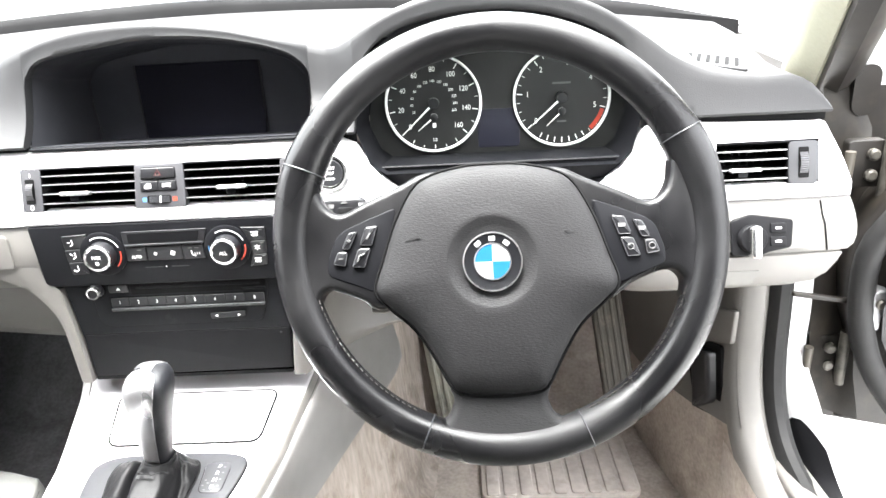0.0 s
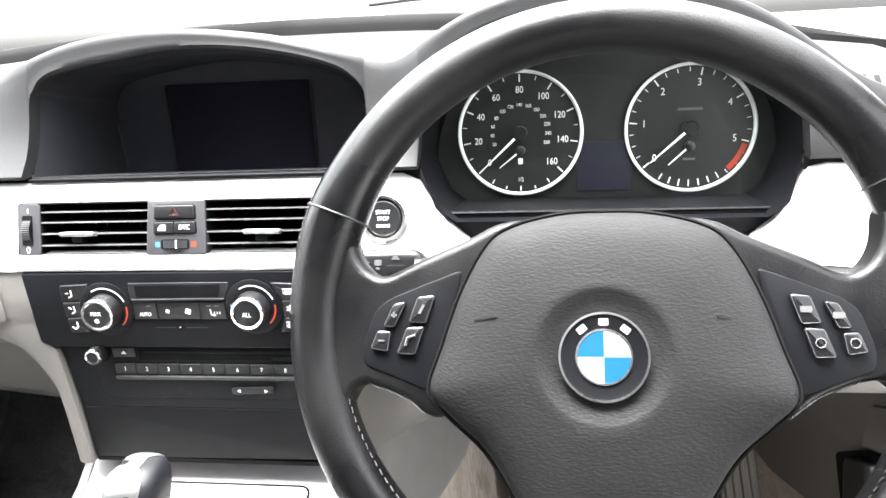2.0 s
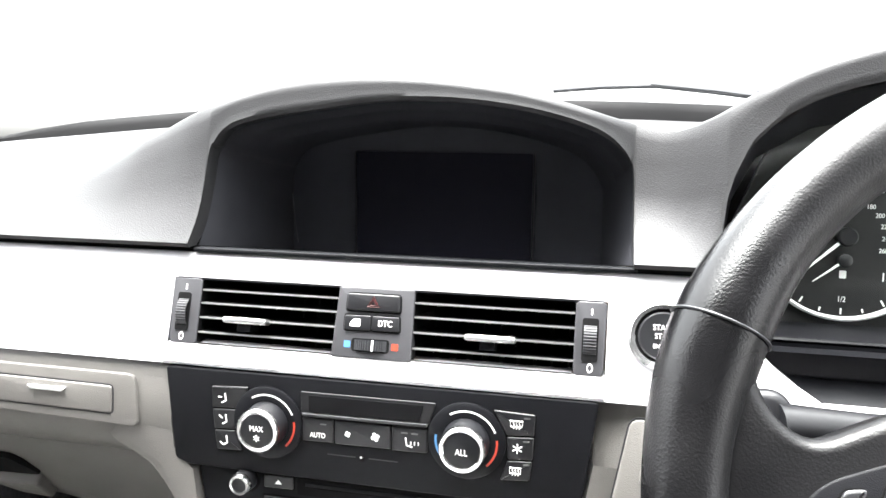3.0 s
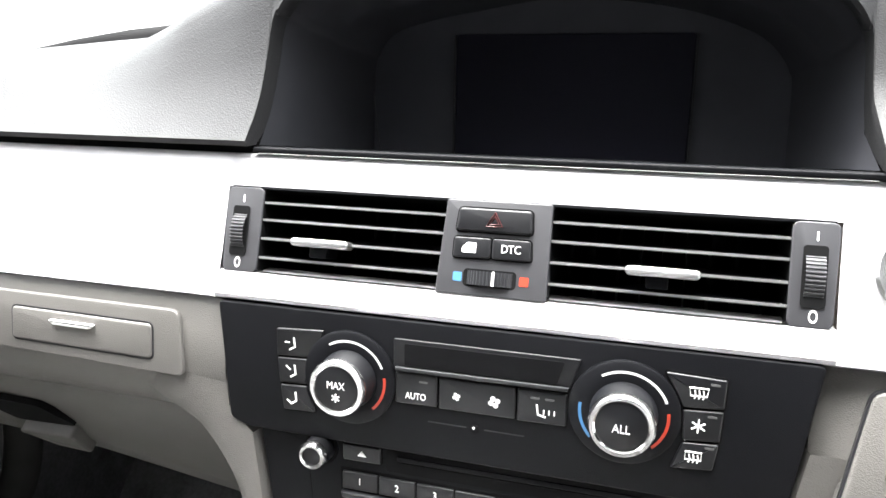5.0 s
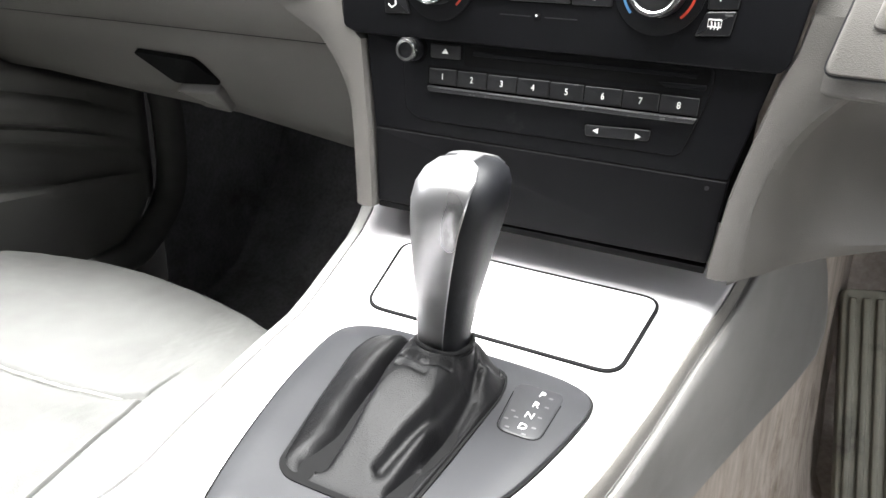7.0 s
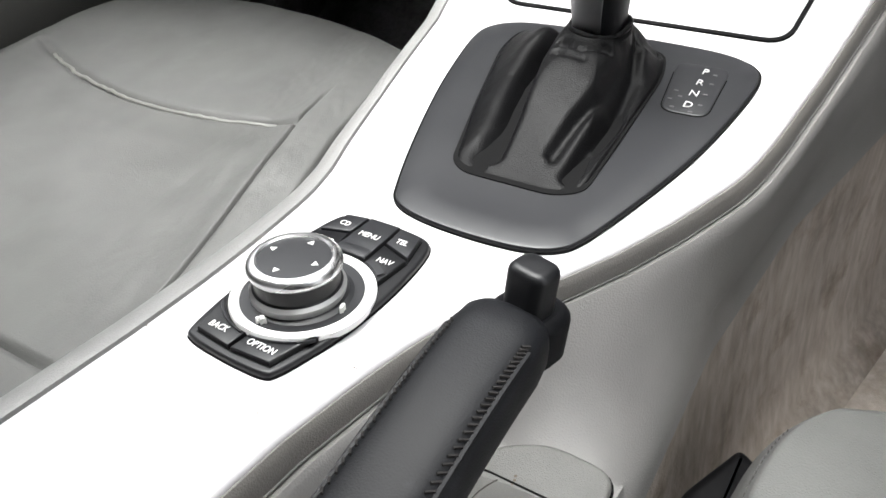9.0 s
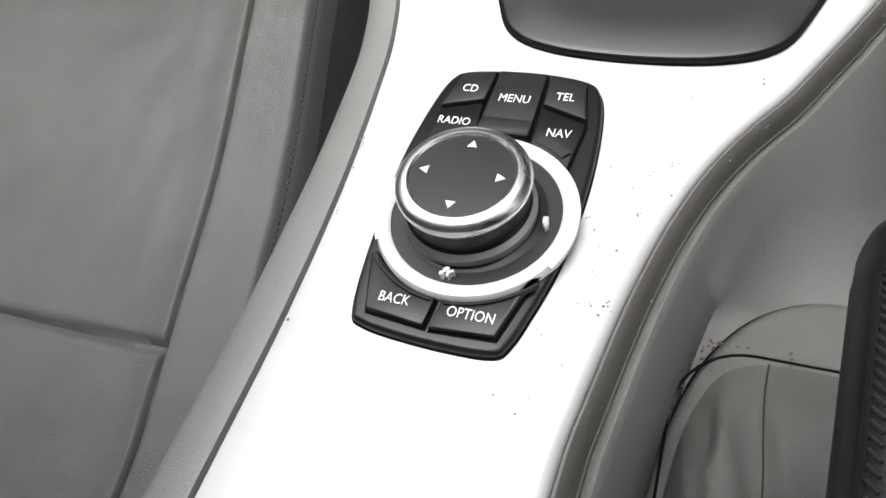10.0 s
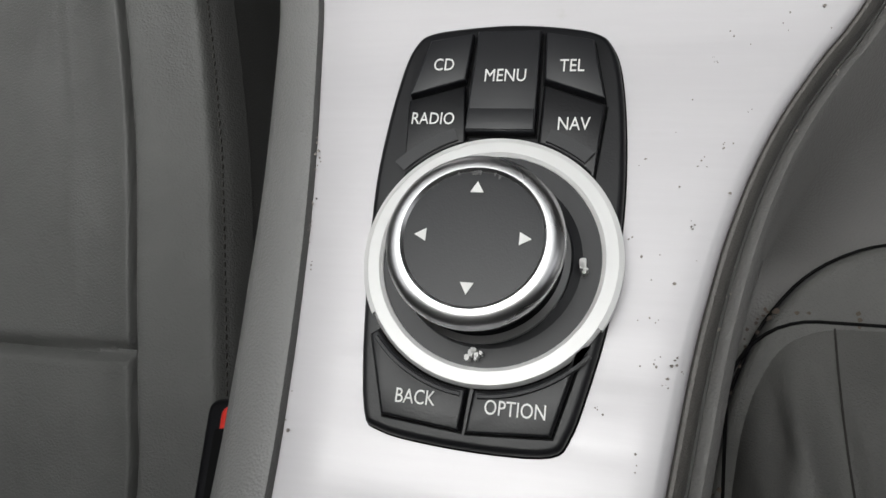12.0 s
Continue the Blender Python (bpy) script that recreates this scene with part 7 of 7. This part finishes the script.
for x, y, r in ((0.119, -0.315, 0.0034), (0.112, -0.345, 0.0028), (0.131, -0.262, 0.0030)):
    part("bolt", lathe([(r, 0.0), (r, 0.003), (r * 0.7, 0.0042), (0.0003, 0.0042)], T(x, y, 0.2355), 10), STEEL, rail)

# ---- pedals, footrest, heel pad ----
FR = Matrix.Translation((0.290, 0.375, 0.188)) @ Matrix.Rotation(radians(64), 4, "X") @ Matrix.Rotation(radians(9), 4, "Z")
rest = thing("footrest", "ribbed grey rubber footrest against the tunnel", "footrest", (0.225, 0.25, 0.10))
part("pad", prism(rrect(0.076, 0.245, 0.008), -0.02, 0.006, FR, 0.003), PEDAL, rest)
for i in range(5):
    part("rib", prism(rrect(0.0070, 0.225, 0.002, -0.027 + 0.0135 * i, 0.0), 0.005, 0.0105, FR, 0.002), PEDAL, rest)
AC = Matrix.Translation((0.562, 0.280, 0.250)) @ Matrix.Rotation(radians(68), 4, "X") @ Matrix.Rotation(radians(6), 4, "Z")
acc_ = thing("accelerator_pedal", "long black ribbed accelerator pedal", "pedal", (0.585, 0.30, 0.08))
AC = AC @ T(0, 0.034)
part("pad", prism(rrect(0.050, 0.205, 0.010), -0.012, 0.006, AC, 0.003), PEDAL_DARK, acc_)
for i in range(4):
    part("rib", prism(rrect(0.0050, 0.190, 0.002, -0.0165 + 0.011 * i, 0.0), 0.005, 0.009, AC, 0.0015), PEDAL_DARK, acc_)
BK = Matrix.Translation((0.425, 0.36, 0.25)) @ Matrix.Rotation(radians(52), 4, "X")
bk = thing("brake_pedal", "wide black rubber brake pedal", "pedal", (0.425, 0.36, 0.22))
part("pad", prism(rrect(0.105, 0.062, 0.008), -0.010, 0.006, BK, 0.003), RUBBER, bk)
for i in range(6):
    part("rib", prism(rrect(0.085, 0.0040, 0.001, 0, -0.022 + 0.0088 * i), 0.005, 0.0085, BK, 0.001), RUBBER, bk)
part("arm", tube([(0.425, 0.375, 0.26), (0.425, 0.42, 0.34), (0.425, 0.46, 0.50)], 0.010, 10), STEEL, bk)
heel = thing("heel_pad", "ribbed pale heel pad on the carpet", "mat", (0.465, 0.29, 0.055))
HM = Matrix.Translation((0.465, 0.285, 0.062))
part("pad", prism(rrect(0.262, 0.165, 0.020), -0.006, 0.003, HM, 0.002), HEEL, heel)
for i in range(9):
    part("rib", prism(rrect(0.022, 0.150, 0.006, -0.112 + 0.028 * i, 0.0), 0.002, 0.0062, HM, 0.0025), HEEL, heel)
part("worn_spot", prism(circle(0.010, 0.02, 0.03, 14), 0.002, 0.0045, HM @ T(0.04, 0.085)), RUBBER, heel)

# tunnel wall towards the driver's footwell
bm = bmesh.new()
rows = []
for i in range(40):
    y = -0.62 + 1.25 * i / 39
    x = lerp_table(FLANK, y) - 0.004
    top = 0.315 if y < 0.26 else 0.46
    rows.append([(x - 0.012, y, top), (x, y, 0.305), (x + 0.006, y, 0.22), (x + 0.018, y, 0.12), (x + 0.030, y, 0.07), (x + 0.06, y, 0.045)])
sheet(bm, rows)
solo("wall_tunnel", bm, TUNNEL, "stained beige carpet over the transmission tunnel, seat shade in its colour", "carpet", kind="structure")
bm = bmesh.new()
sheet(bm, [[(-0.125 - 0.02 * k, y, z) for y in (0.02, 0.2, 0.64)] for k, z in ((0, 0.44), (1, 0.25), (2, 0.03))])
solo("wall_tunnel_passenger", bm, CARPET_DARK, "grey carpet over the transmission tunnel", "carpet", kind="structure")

# ---- passenger door, closed ----
pd = thing("passenger_door", "closed passenger door with grey sculpted panel", "car door", (-0.72, -0.2, 0.05))
bm = bmesh.new()
prof = [(-0.690, 0.745), (-0.680, 0.735), (-0.688, 0.66), (-0.690, 0.53), (-0.686, 0.512), (-0.668, 0.4990), (-0.650, 0.4940), (-0.646, 0.487), (-0.654, 0.470), (-0.646, 0.4654), (-0.640, 0.460), (-0.644, 0.437), (-0.656, 0.4325), (-0.656, 0.4300), (-0.646, 0.4270),
        (-0.650, 0.416), (-0.660, 0.411), (-0.692, 0.404), (-0.700, 0.380), (-0.698, 0.352), (-0.680, 0.346), (-0.664, 0.3425), (-0.657, 0.337), (-0.661, 0.310), (-0.670, 0.270), (-0.684, 0.20), (-0.700, 0.13), (-0.74, 0.09)]
fine = []
for (xa, za), (xb, zb) in zip(prof, prof[1:]):
    n = max(1, int((za - zb) / 0.012))
    fine += [(xa + (xb - xa) * k / n, za + (zb - za) * k / n) for k in range(n)]
fine.append(prof[-1])
rows = []
for i in range(72):
    row = []
    for x, z in fine:
        end = smooth_table([(0.09, 0.02), (0.16, 0.12), (0.216, 0.200), (0.240, 0.238), (0.270, 0.264), (0.310, 0.282), (0.345, 0.288), (0.42, 0.290), (0.75, 0.290)], z)
        y = end - (end + 1.1) * (1 - i / 71) ** 1.6
        drop = 0.35 if z < 0.345 else 1.0 if z < 0.52 else max(0.0, (0.70 - z) / 0.18)
        plain = max(0.0, min(1.0, (y - 0.11) / 0.15))
        xx = x + (-0.668 - x) * plain if 0.20 < z < 0.52 else x
        round_ = max(0.0, (y - end + 0.05) / 0.05)
        ahead = max(0.0, y)
        row.append((xx - 0.030 * round_ ** 2, y, z - drop * (0.14 * ahead + 0.5 * ahead ** 2)))
    rows.append(row)
sheet(bm, rows)
part("panel", bm, DOORGREY, pd, "grey moulded door panel", sharp=60)
bm = bmesh.new()
loops = []
for y in (-1.15, -0.6, 0.0, 0.40):
    loops.append([(-0.742, y, 0.745), (-0.742, y, 0.03), (-0.78, y, 0.03), (-0.80, y, 0.5), (-0.76, y, 0.745)])
skin(bm, loops, True, True, True)
part("outer_shell", bm, PAINT, pd, "dark painted door shell")
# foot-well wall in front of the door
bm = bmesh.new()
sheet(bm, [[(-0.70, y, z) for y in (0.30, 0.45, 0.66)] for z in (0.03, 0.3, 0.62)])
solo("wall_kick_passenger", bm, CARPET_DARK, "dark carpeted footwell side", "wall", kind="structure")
seal = smooth_loop([(-0.668, 0.262, 0.60), (-0.664, 0.280, 0.50), (-0.660, 0.292, 0.417), (-0.660, 0.296, 0.375), (-0.660, 0.293, 0.315), (-0.660, 0.276, 0.266),
                    (-0.660, 0.233, 0.225), (-0.660, 0.185, 0.206), (-0.662, 0.05, 0.198), (-0.664, -0.25, 0.196)], 6, False)
solo("trim_seal_passenger", tube(seal, 0.0215, 16), SEALGREY, "thick grey door seal round the passenger footwell", "seal", kind="structure")

# ---- driver's door opening ----
JAMB = [(0.190, 0.80), (0.150, 0.70), (0.128, 0.58), (0.116, 0.46), (0.110, 0.37), (0.092, 0.31), (0.055, 0.268), (0.000, 0.248), (-0.08, 0.243), (-0.30, 0.240), (-1.20, 0.240)]
jamb = smooth_loop(JAMB, 6, False)


def jamb_band(section, material, name, label, category, from_=0, to=None):
    """Sweeps a cross-section (x, height over the frame) down the front post and back along the sill."""
    b = bmesh.new()
    rows = []
    path = jamb[from_:to]
    for k, (y, z) in enumerate(path):
        a, c = path[max(k - 1, 0)], path[min(k + 1, len(path) - 1)]
        t = Vector((c[0] - a[0], c[1] - a[1])).normalized()
        n = Vector((t.y, -t.x))
        rows.append([(x, y + n.x * h, z + n.y * h) for x, h in section])
    sheet(b, rows)
    return solo(name, b, material, label, category, kind="structure")


jamb_band([(0.675, -0.030), (0.677, -0.018), (0.681, -0.007), (0.690, 0.001), (0.712, 0.003), (0.720, -0.004)], BEIGE, "trim_sill", "pale sill and post cover in the door opening", "trim", from_=10)
jamb_band([(0.719, -0.006), (0.721, 0.006), (0.727, 0.013), (0.737, 0.015), (0.744, 0.011), (0.747, 0.002), (0.7485, -0.008)], RUBBER, "trim_seal", "broad black rubber door seal", "seal", from_=7)
# pale painted strip: its outer edge leaves the seal at the bend; the black sill strip lies on it
STRIP_IN = [(0.137, 0.60), (0.124, 0.455), (0.121, 0.385), (0.116, 0.336), (0.086, 0.284), (0.046, 0.2500), (-0.020, 0.2390), (-0.09, 0.2370), (-0.30, 0.236), (-1.20, 0.236)]
STRIP_OUT = [(0.139, 0.60), (0.1226, 0.443), (0.1222, 0.390), (0.112, 0.358), (0.0696, 0.3256), (0.020, 0.285), (-0.030, 0.2500), (-0.09, 0.240), (-0.30, 0.238), (-1.20, 0.238)]
strip_in, strip_out = smooth_loop(STRIP_IN, 6, False), smooth_loop(STRIP_OUT, 6, False)
bm = bmesh.new()
rows = []
for (ya, za), (yb, zb) in zip(strip_in, strip_out):
    rows.append([(0.7480, ya + 0.010, za - 0.006), (0.7505, ya, za)] + [(0.7505 + 0.0275 * f, ya + (yb - ya) * f - 0.002 * math.sin(math.pi * f), za + (zb - za) * f + 0.002 * math.sin(math.pi * f)) for f in (0.25, 0.5, 0.75, 1.0)]
                + [(0.7805, yb + 0.004, zb - 0.004), (0.7810, yb + 0.02, zb - 0.02), (0.7810, yb + 0.06, zb - 0.06)])
sheet(bm, rows)
solo("wall_sill_strip", bm, CARWHITE, "pale painted strip along the door opening", "body panel", kind="structure")
bm = bmesh.new()
rows = []
i0 = min(i for i, (y, z) in enumerate(strip_in) if z < 0.2845)
for i in range(i0, len(strip_in)):
    (ya, za), (yb, zb) = strip_in[i], strip_out[i]
    wide = min(0.84, 0.10 + 0.74 * ((i - i0) / 6) ** 0.6)
    rows.append([(0.7485, ya + 0.006, za - 0.006)] + [(0.7490 + 0.0275 * f, ya + (yb - ya) * f - 0.0055, za + (zb - za) * f + 0.0055) for f in (0.0, wide * 0.5, wide * 0.94)] + [(0.7490 + 0.0275 * wide, ya + (yb - ya) * wide, za + (zb - za) * wide)])
sheet(bm, rows)
solo("trim_sill_plate", bm, LIDBLACK, "black plastic sill strip", "trim", kind="structure")
cap = thing("sill_cap", "small pale cap over the door seal", "cap", (0.73, -0.02, 0.25))
part("cap", prism(rrect(0.042, 0.32, 0.006), -0.004, 0.016, Matrix.Translation((0.730, -0.118, 0.246)) @ Matrix.Rotation(radians(-2), 4, "X"), 0.005), BEIGE, cap)
# kick panel between dashboard and sill
bm = bmesh.new()
rows = []
for y, z in jamb[14:35]:
    rows.append([(0.684, y + 0.004, z + 0.002), (0.675, y + 0.035, z - 0.012), (0.652, y + 0.12, z - 0.03), (0.620, y + 0.25, z - 0.05), (0.600, y + 0.42, z - 0.06)])
sheet(bm, rows)
solo("wall_kick", bm, BEIGE, "pale kick panel beside the pedals", "wall", kind="structure")
bm = bmesh.new()
sheet(bm, [[(0.690, 0.09, z), (0.660, 0.2, z), (0.620, 0.4, z), (0.605, 0.62, z)] for z in (0.03, 0.15, 0.26)])
solo("wall_kick_carpet", bm, CARPET, "beige carpeted lower side of the footwell", "wall", kind="structure")
bm = bmesh.new()
sheet(bm, [[(0.672, y, 0.03), (0.672, y, 0.245)] for y in (-1.2, -0.5, 0.0, 0.10)])
solo("wall_sill_carpet", bm, CARPET, "beige carpet inside the sill", "wall", kind="structure")
rel = thing("bonnet_release", "black bonnet release handle on the kick panel", "handle", (0.67, 0.19, 0.28))
KM = Matrix(((-0.27, 0, -1, 0.713), (1, 0, 0, 0), (0, 1, 0, 0), (0, 0, 0, 1)))
part("recess", prism(soft_poly([(0.214, 0.331), (0.172, 0.362), (0.138, 0.372), (0.124, 0.262), (0.185, 0.244)], 0.008), 0.0, 0.0050, KM), GAP, rel, "dark recess")
part("handle", prism(soft_poly([(0.186, 0.344), (0.148, 0.360), (0.136, 0.283), (0.172, 0.250)], 0.010, 4), 0.0, 0.018, KM, 0.005, steps=3), BUTTON, rel)
kc = thing("kick_cover", "small pale cover on the kick panel", "cover", (0.67, 0.14, 0.40))
part("cover", prism(soft_poly([(0.172, 0.418), (0.116, 0.437), (0.119, 0.385), (0.176, 0.363)], 0.006), 0.0, 0.0060, KM, 0.002), BEIGE, kc)
# painted body outside the opening
bm = bmesh.new()
rows = []
POST_FOOT = (0.300, 0.295, 0.2785, 0.262, 0.190, 0.150, 0.10)
for t in [k / 8 for k in range(9)]:
    row = []
    for (dx, dy), foot in zip(((0, 0), (0.012, 0.004), (0.045, 0.012), (0.075, 0.03), (0.085, 0.16), (0.14, 0.22), (0.16, 0.8)), POST_FOOT):
        z = 0.72 + (foot - 0.72) * t
        row.append((lerp_table([(0.26, 0.785), (0.30, 0.782), (0.42, 0.780), (0.58, 0.778), (0.70, 0.772)], z) + dx, lerp_table([(0.26, 0.08), (0.30, 0.10), (0.42, 0.125), (0.58, 0.135), (0.70, 0.15), (0.72, 0.16)], z) + dy, z))
    rows.append(row)
sheet(bm, rows)
solo("wall_hinge_post", bm, PAINT, "dark dirty painted hinge post", "body panel", kind="structure")
bm = bmesh.new()
sheet(bm, [[(0.785, y, 0.236), (0.788, y, 0.225), (0.790, y, 0.18), (0.79, y, -0.10)] for y in (-1.2, -0.4, -0.05, 0.04, 0.10)])
solo("wall_sill", bm, PAINT, "dark painted outer sill", "body panel", kind="structure")


bm = bmesh.new()
rows = []
for k in range(15):
    x = 0.80 + 0.60 * k / 14
    rows.append([(x, 0.17 + 0.10 * (x - 0.80), z) for z in (0.2285 - 0.30 * (x - 0.843), 0.36, 0.50, 0.62, 0.715)] + [(x, 0.60, 0.74)])
sheet(bm, rows)
solo("wall_wing", bm, PAINT, "dark dirty front wing behind the open door", "body panel", kind="structure")


def door_edge(z):
    """How far out the door's front edge stands at a height."""
    return smooth_table([(0.20, 0.110), (0.25, 0.085), (0.312, 0.034), (0.374, -0.009), (0.43, -0.030), (0.487, -0.038), (0.546, -0.034), (0.607, 0.0), (0.70, 0.03), (0.78, 0.045)], z)


def hinge(x, z):
    h = thing("door_hinge", "dirty steel door hinge with bolts", "hinge", (x, 0.12, z), group="door hinges")
    m = Matrix.Translation((x, 0.128, z)) @ Matrix.Rotation(radians(90), 4, "X")
    part("leaf", prism(rrect(0.046, 0.060, 0.006), -0.010, 0.004, m, 0.002), PAINT, h)
    part("pin", lathe([(0.007, -0.04), (0.007, 0.04)], Matrix.Translation((x + 0.022, 0.115, z)), 16), STEEL, h)
    part("sleeve", lathe([(0.005, -0.03), (0.006, 0.02)], Matrix.Translation((x - 0.026, 0.112, z)), 12), PEDAL_DARK, h, "yellowed plastic sleeve")
    for dx, dz in ((0.006, 0.013), (0.006, -0.013)):
        part("bolt", lathe([(0.0075, 0.0), (0.0075, 0.006), (0.005, 0.008), (0.0004, 0.008)], m @ T(dx, dz, 0.006), 12), STEEL, h)


hinge(0.818, 0.628)
hinge(0.804, 0.361)
strap = thing("check_strap", "steel door check strap", "door strap", (0.79, 0.08, 0.46))
part("bar", prism(rrect(0.095, 0.008, 0.003), 0, 0.005, Matrix.Translation((0.778, 0.080, 0.466)) @ Matrix.Rotation(radians(8), 4, "Y") @ Matrix.Rotation(radians(-6), 4, "Z"), 0.001), PAINT, strap)
KN = Matrix.Translation((0.822, 0.062, 0.464)) @ Matrix.Rotation(radians(90), 4, "X") @ Matrix.Rotation(radians(-10), 4, "Z")
part("knuckle", prism(soft_poly([(-0.013, 0.014), (-0.004, 0.026), (0.012, 0.024), (0.014, 0.006), (0.009, -0.010), (0.012, -0.028), (0.000, -0.032), (-0.009, -0.020), (-0.006, -0.004)], 0.005), -0.010, 0.010, KN, 0.004, steps=3), KNUCKLE, strap, "worn bright steel bracket")
part("pivot", lathe([(0.0065, 0.0), (0.0065, 0.004), (0.0045, 0.006), (0.0004, 0.006)], KN @ T(0.001, 0.008, 0.009), 14), STEEL, strap)

# open driver's door, swung out
dd = thing("driver_door", "opened driver's door, dark edge and inner panel", "car door", (0.86, 0.05, 0.05))
DM = Matrix.Translation((0.832, 0.070, 0.0)) @ Matrix.Rotation(radians(-16), 4, "Z")
bm = bmesh.new()
o = soft_poly([(0.0, 0.0), (1.05, 0.0), (1.05, 0.09), (0.0, 0.09)], 0.02)
loops = [[DM @ Vector((x + dx, y * k, z)) for x, y in o] for z, k, dx in [(z, k, door_edge(z)) for z, k in ((0.22, 0.6), (0.26, 1.0), (0.312, 1.1), (0.374, 1.1), (0.43, 1.2), (0.487, 1.2), (0.546, 1.2), (0.607, 1.1), (0.70, 1.0), (0.74, 0.9), (0.76, 0.5))]]
skin(bm, loops, True, True, True)
part("shell", bm, PAINT, dd, "dark painted door edge")
bm = bmesh.new()
rows = []
for i in range(12):
    x = 0.035 + 1.0 * i / 11
    rows.append([DM @ Vector((x + door_edge(z), -y, z)) for y, z in ((0.0, 0.74), (0.012, 0.73), (0.010, 0.60), (0.03, 0.52), (0.055, 0.505), (0.03, 0.47), (0.012, 0.42), (0.02, 0.36), (0.05, 0.34), (0.04, 0.27), (0.0, 0.24))])
sheet(bm, rows)
part("inner_panel", bm, PLATE, dd, "dark grey inner door panel")
part("edge_seal", tube([DM @ Vector((0.014 + door_edge(z), -0.014, z)) for z in [0.24 + 0.50 * k / 24 for k in range(25)]], 0.015, 10), RUBBER, dd)
bm = bmesh.new()
skin(bm, [[DM @ Vector((x, y, 0.75)) for x, y in ((0.03, 0.03), (0.03, 0.06), (0.07, 0.06), (0.07, 0.03))], [DM @ Vector((x + 0.22, y, 1.09)) for x, y in ((0.03, 0.03), (0.03, 0.06), (0.07, 0.06), (0.07, 0.03))]], True, True, True)
part("window_frame", bm, RUBBER, dd, "black window frame")
mirror = thing("wing_mirror", "dark wing mirror on the open door", "mirror", (0.842, 0.20, 0.68))
bm = bmesh.new()
skin(bm, [[Vector((0.826, 0.19, 0.712)) + Vector((x * k, y0, z * k)) for x, z in rrect(0.034, 0.066, 0.015, n=6)] for k, y0 in ((0.95, -0.03), (1.0, -0.02), (0.98, 0.03), (0.7, 0.07), (0.3, 0.09))], True, True, True)
part("housing", bm, PAINT, mirror)

wiper = thing("windscreen_wiper", "grey wiper blade resting on the foot of the windscreen", "wiper", (0.20, 0.50, 0.862))
part("blade", tube([(0.070, 0.500, 0.8665), (0.130, 0.500, 0.8705), (0.182, 0.500, 0.8716), (0.242, 0.500, 0.8710), (0.327, 0.500, 0.8620), (0.40, 0.495, 0.852)], 0.0035, 8), FRAMEGREY, wiper)
part("arm", tube([(0.190, 0.500, 0.8735), (0.270, 0.495, 0.8640), (0.40, 0.480, 0.845), (0.46, 0.470, 0.835)], 0.0045, 8), FRAMEGREY, wiper)

# ---- parked pale car seen faintly through the windscreen ----
def parked_car(x, y, rz):
    car = thing("parked_car", "pale parked car in the yard", "car", (x, y, -0.42))
    m = Matrix.Translation((x, y, -0.42)) @ Matrix.Rotation(radians(rz), 4, "Z")
    b = bmesh.new()
    side = [(-2.1, 0.35), (-2.15, 0.7), (-1.9, 0.95), (-0.9, 1.02), (-0.2, 1.42), (1.1, 1.45), (1.9, 1.05), (2.1, 0.9), (2.12, 0.35)]
    o = smooth_loop(side, 3)
    loops = [[m @ Vector((px, k * 0.86 * (1 - 0.18 * max(0, pz - 0.95) / 0.5), pz)) for px, pz in o] for k in (-1, -0.97, 0.97, 1)]
    skin(b, loops, True, True, True)
    part("body", b, CARWHITE, car)
    for s in (-1, 1):
        wv = [(-0.72, 1.02), (-0.15, 1.36), (1.05, 1.38), (1.6, 1.05)]
        part("side_glass", prism(soft_poly([(px, pz) for px, pz in wv], 0.05), 0, 0.01, m @ Matrix(((1, 0, 0, 0), (0, 0, s, s * 0.80), (0, 1, 0, 0), (0, 0, 0, 1)))), CARGLASS, car)
        for px in (-1.3, 1.35):
            w = part("wheel", lathe([(0.31, -0.10), (0.32, 0.0), (0.31, 0.10), (0.20, 0.105)], m @ Matrix.Translation((px, s * 0.82, 0.32)) @ Matrix.Rotation(radians(90), 4, "X"), 28), TYRE, car)
            part("rim", lathe([(0.20, -0.108), (0.19, 0.112), (0.05, 0.10), (0.003, 0.10)], m @ Matrix.Translation((px, s * 0.82, 0.32)) @ Matrix.Rotation(radians(90), 4, "X"), 20), MATT_SILVER, w)


parked_car(-2.6, 7.5, 8)
parked_car(1.6, 11.5, 3)
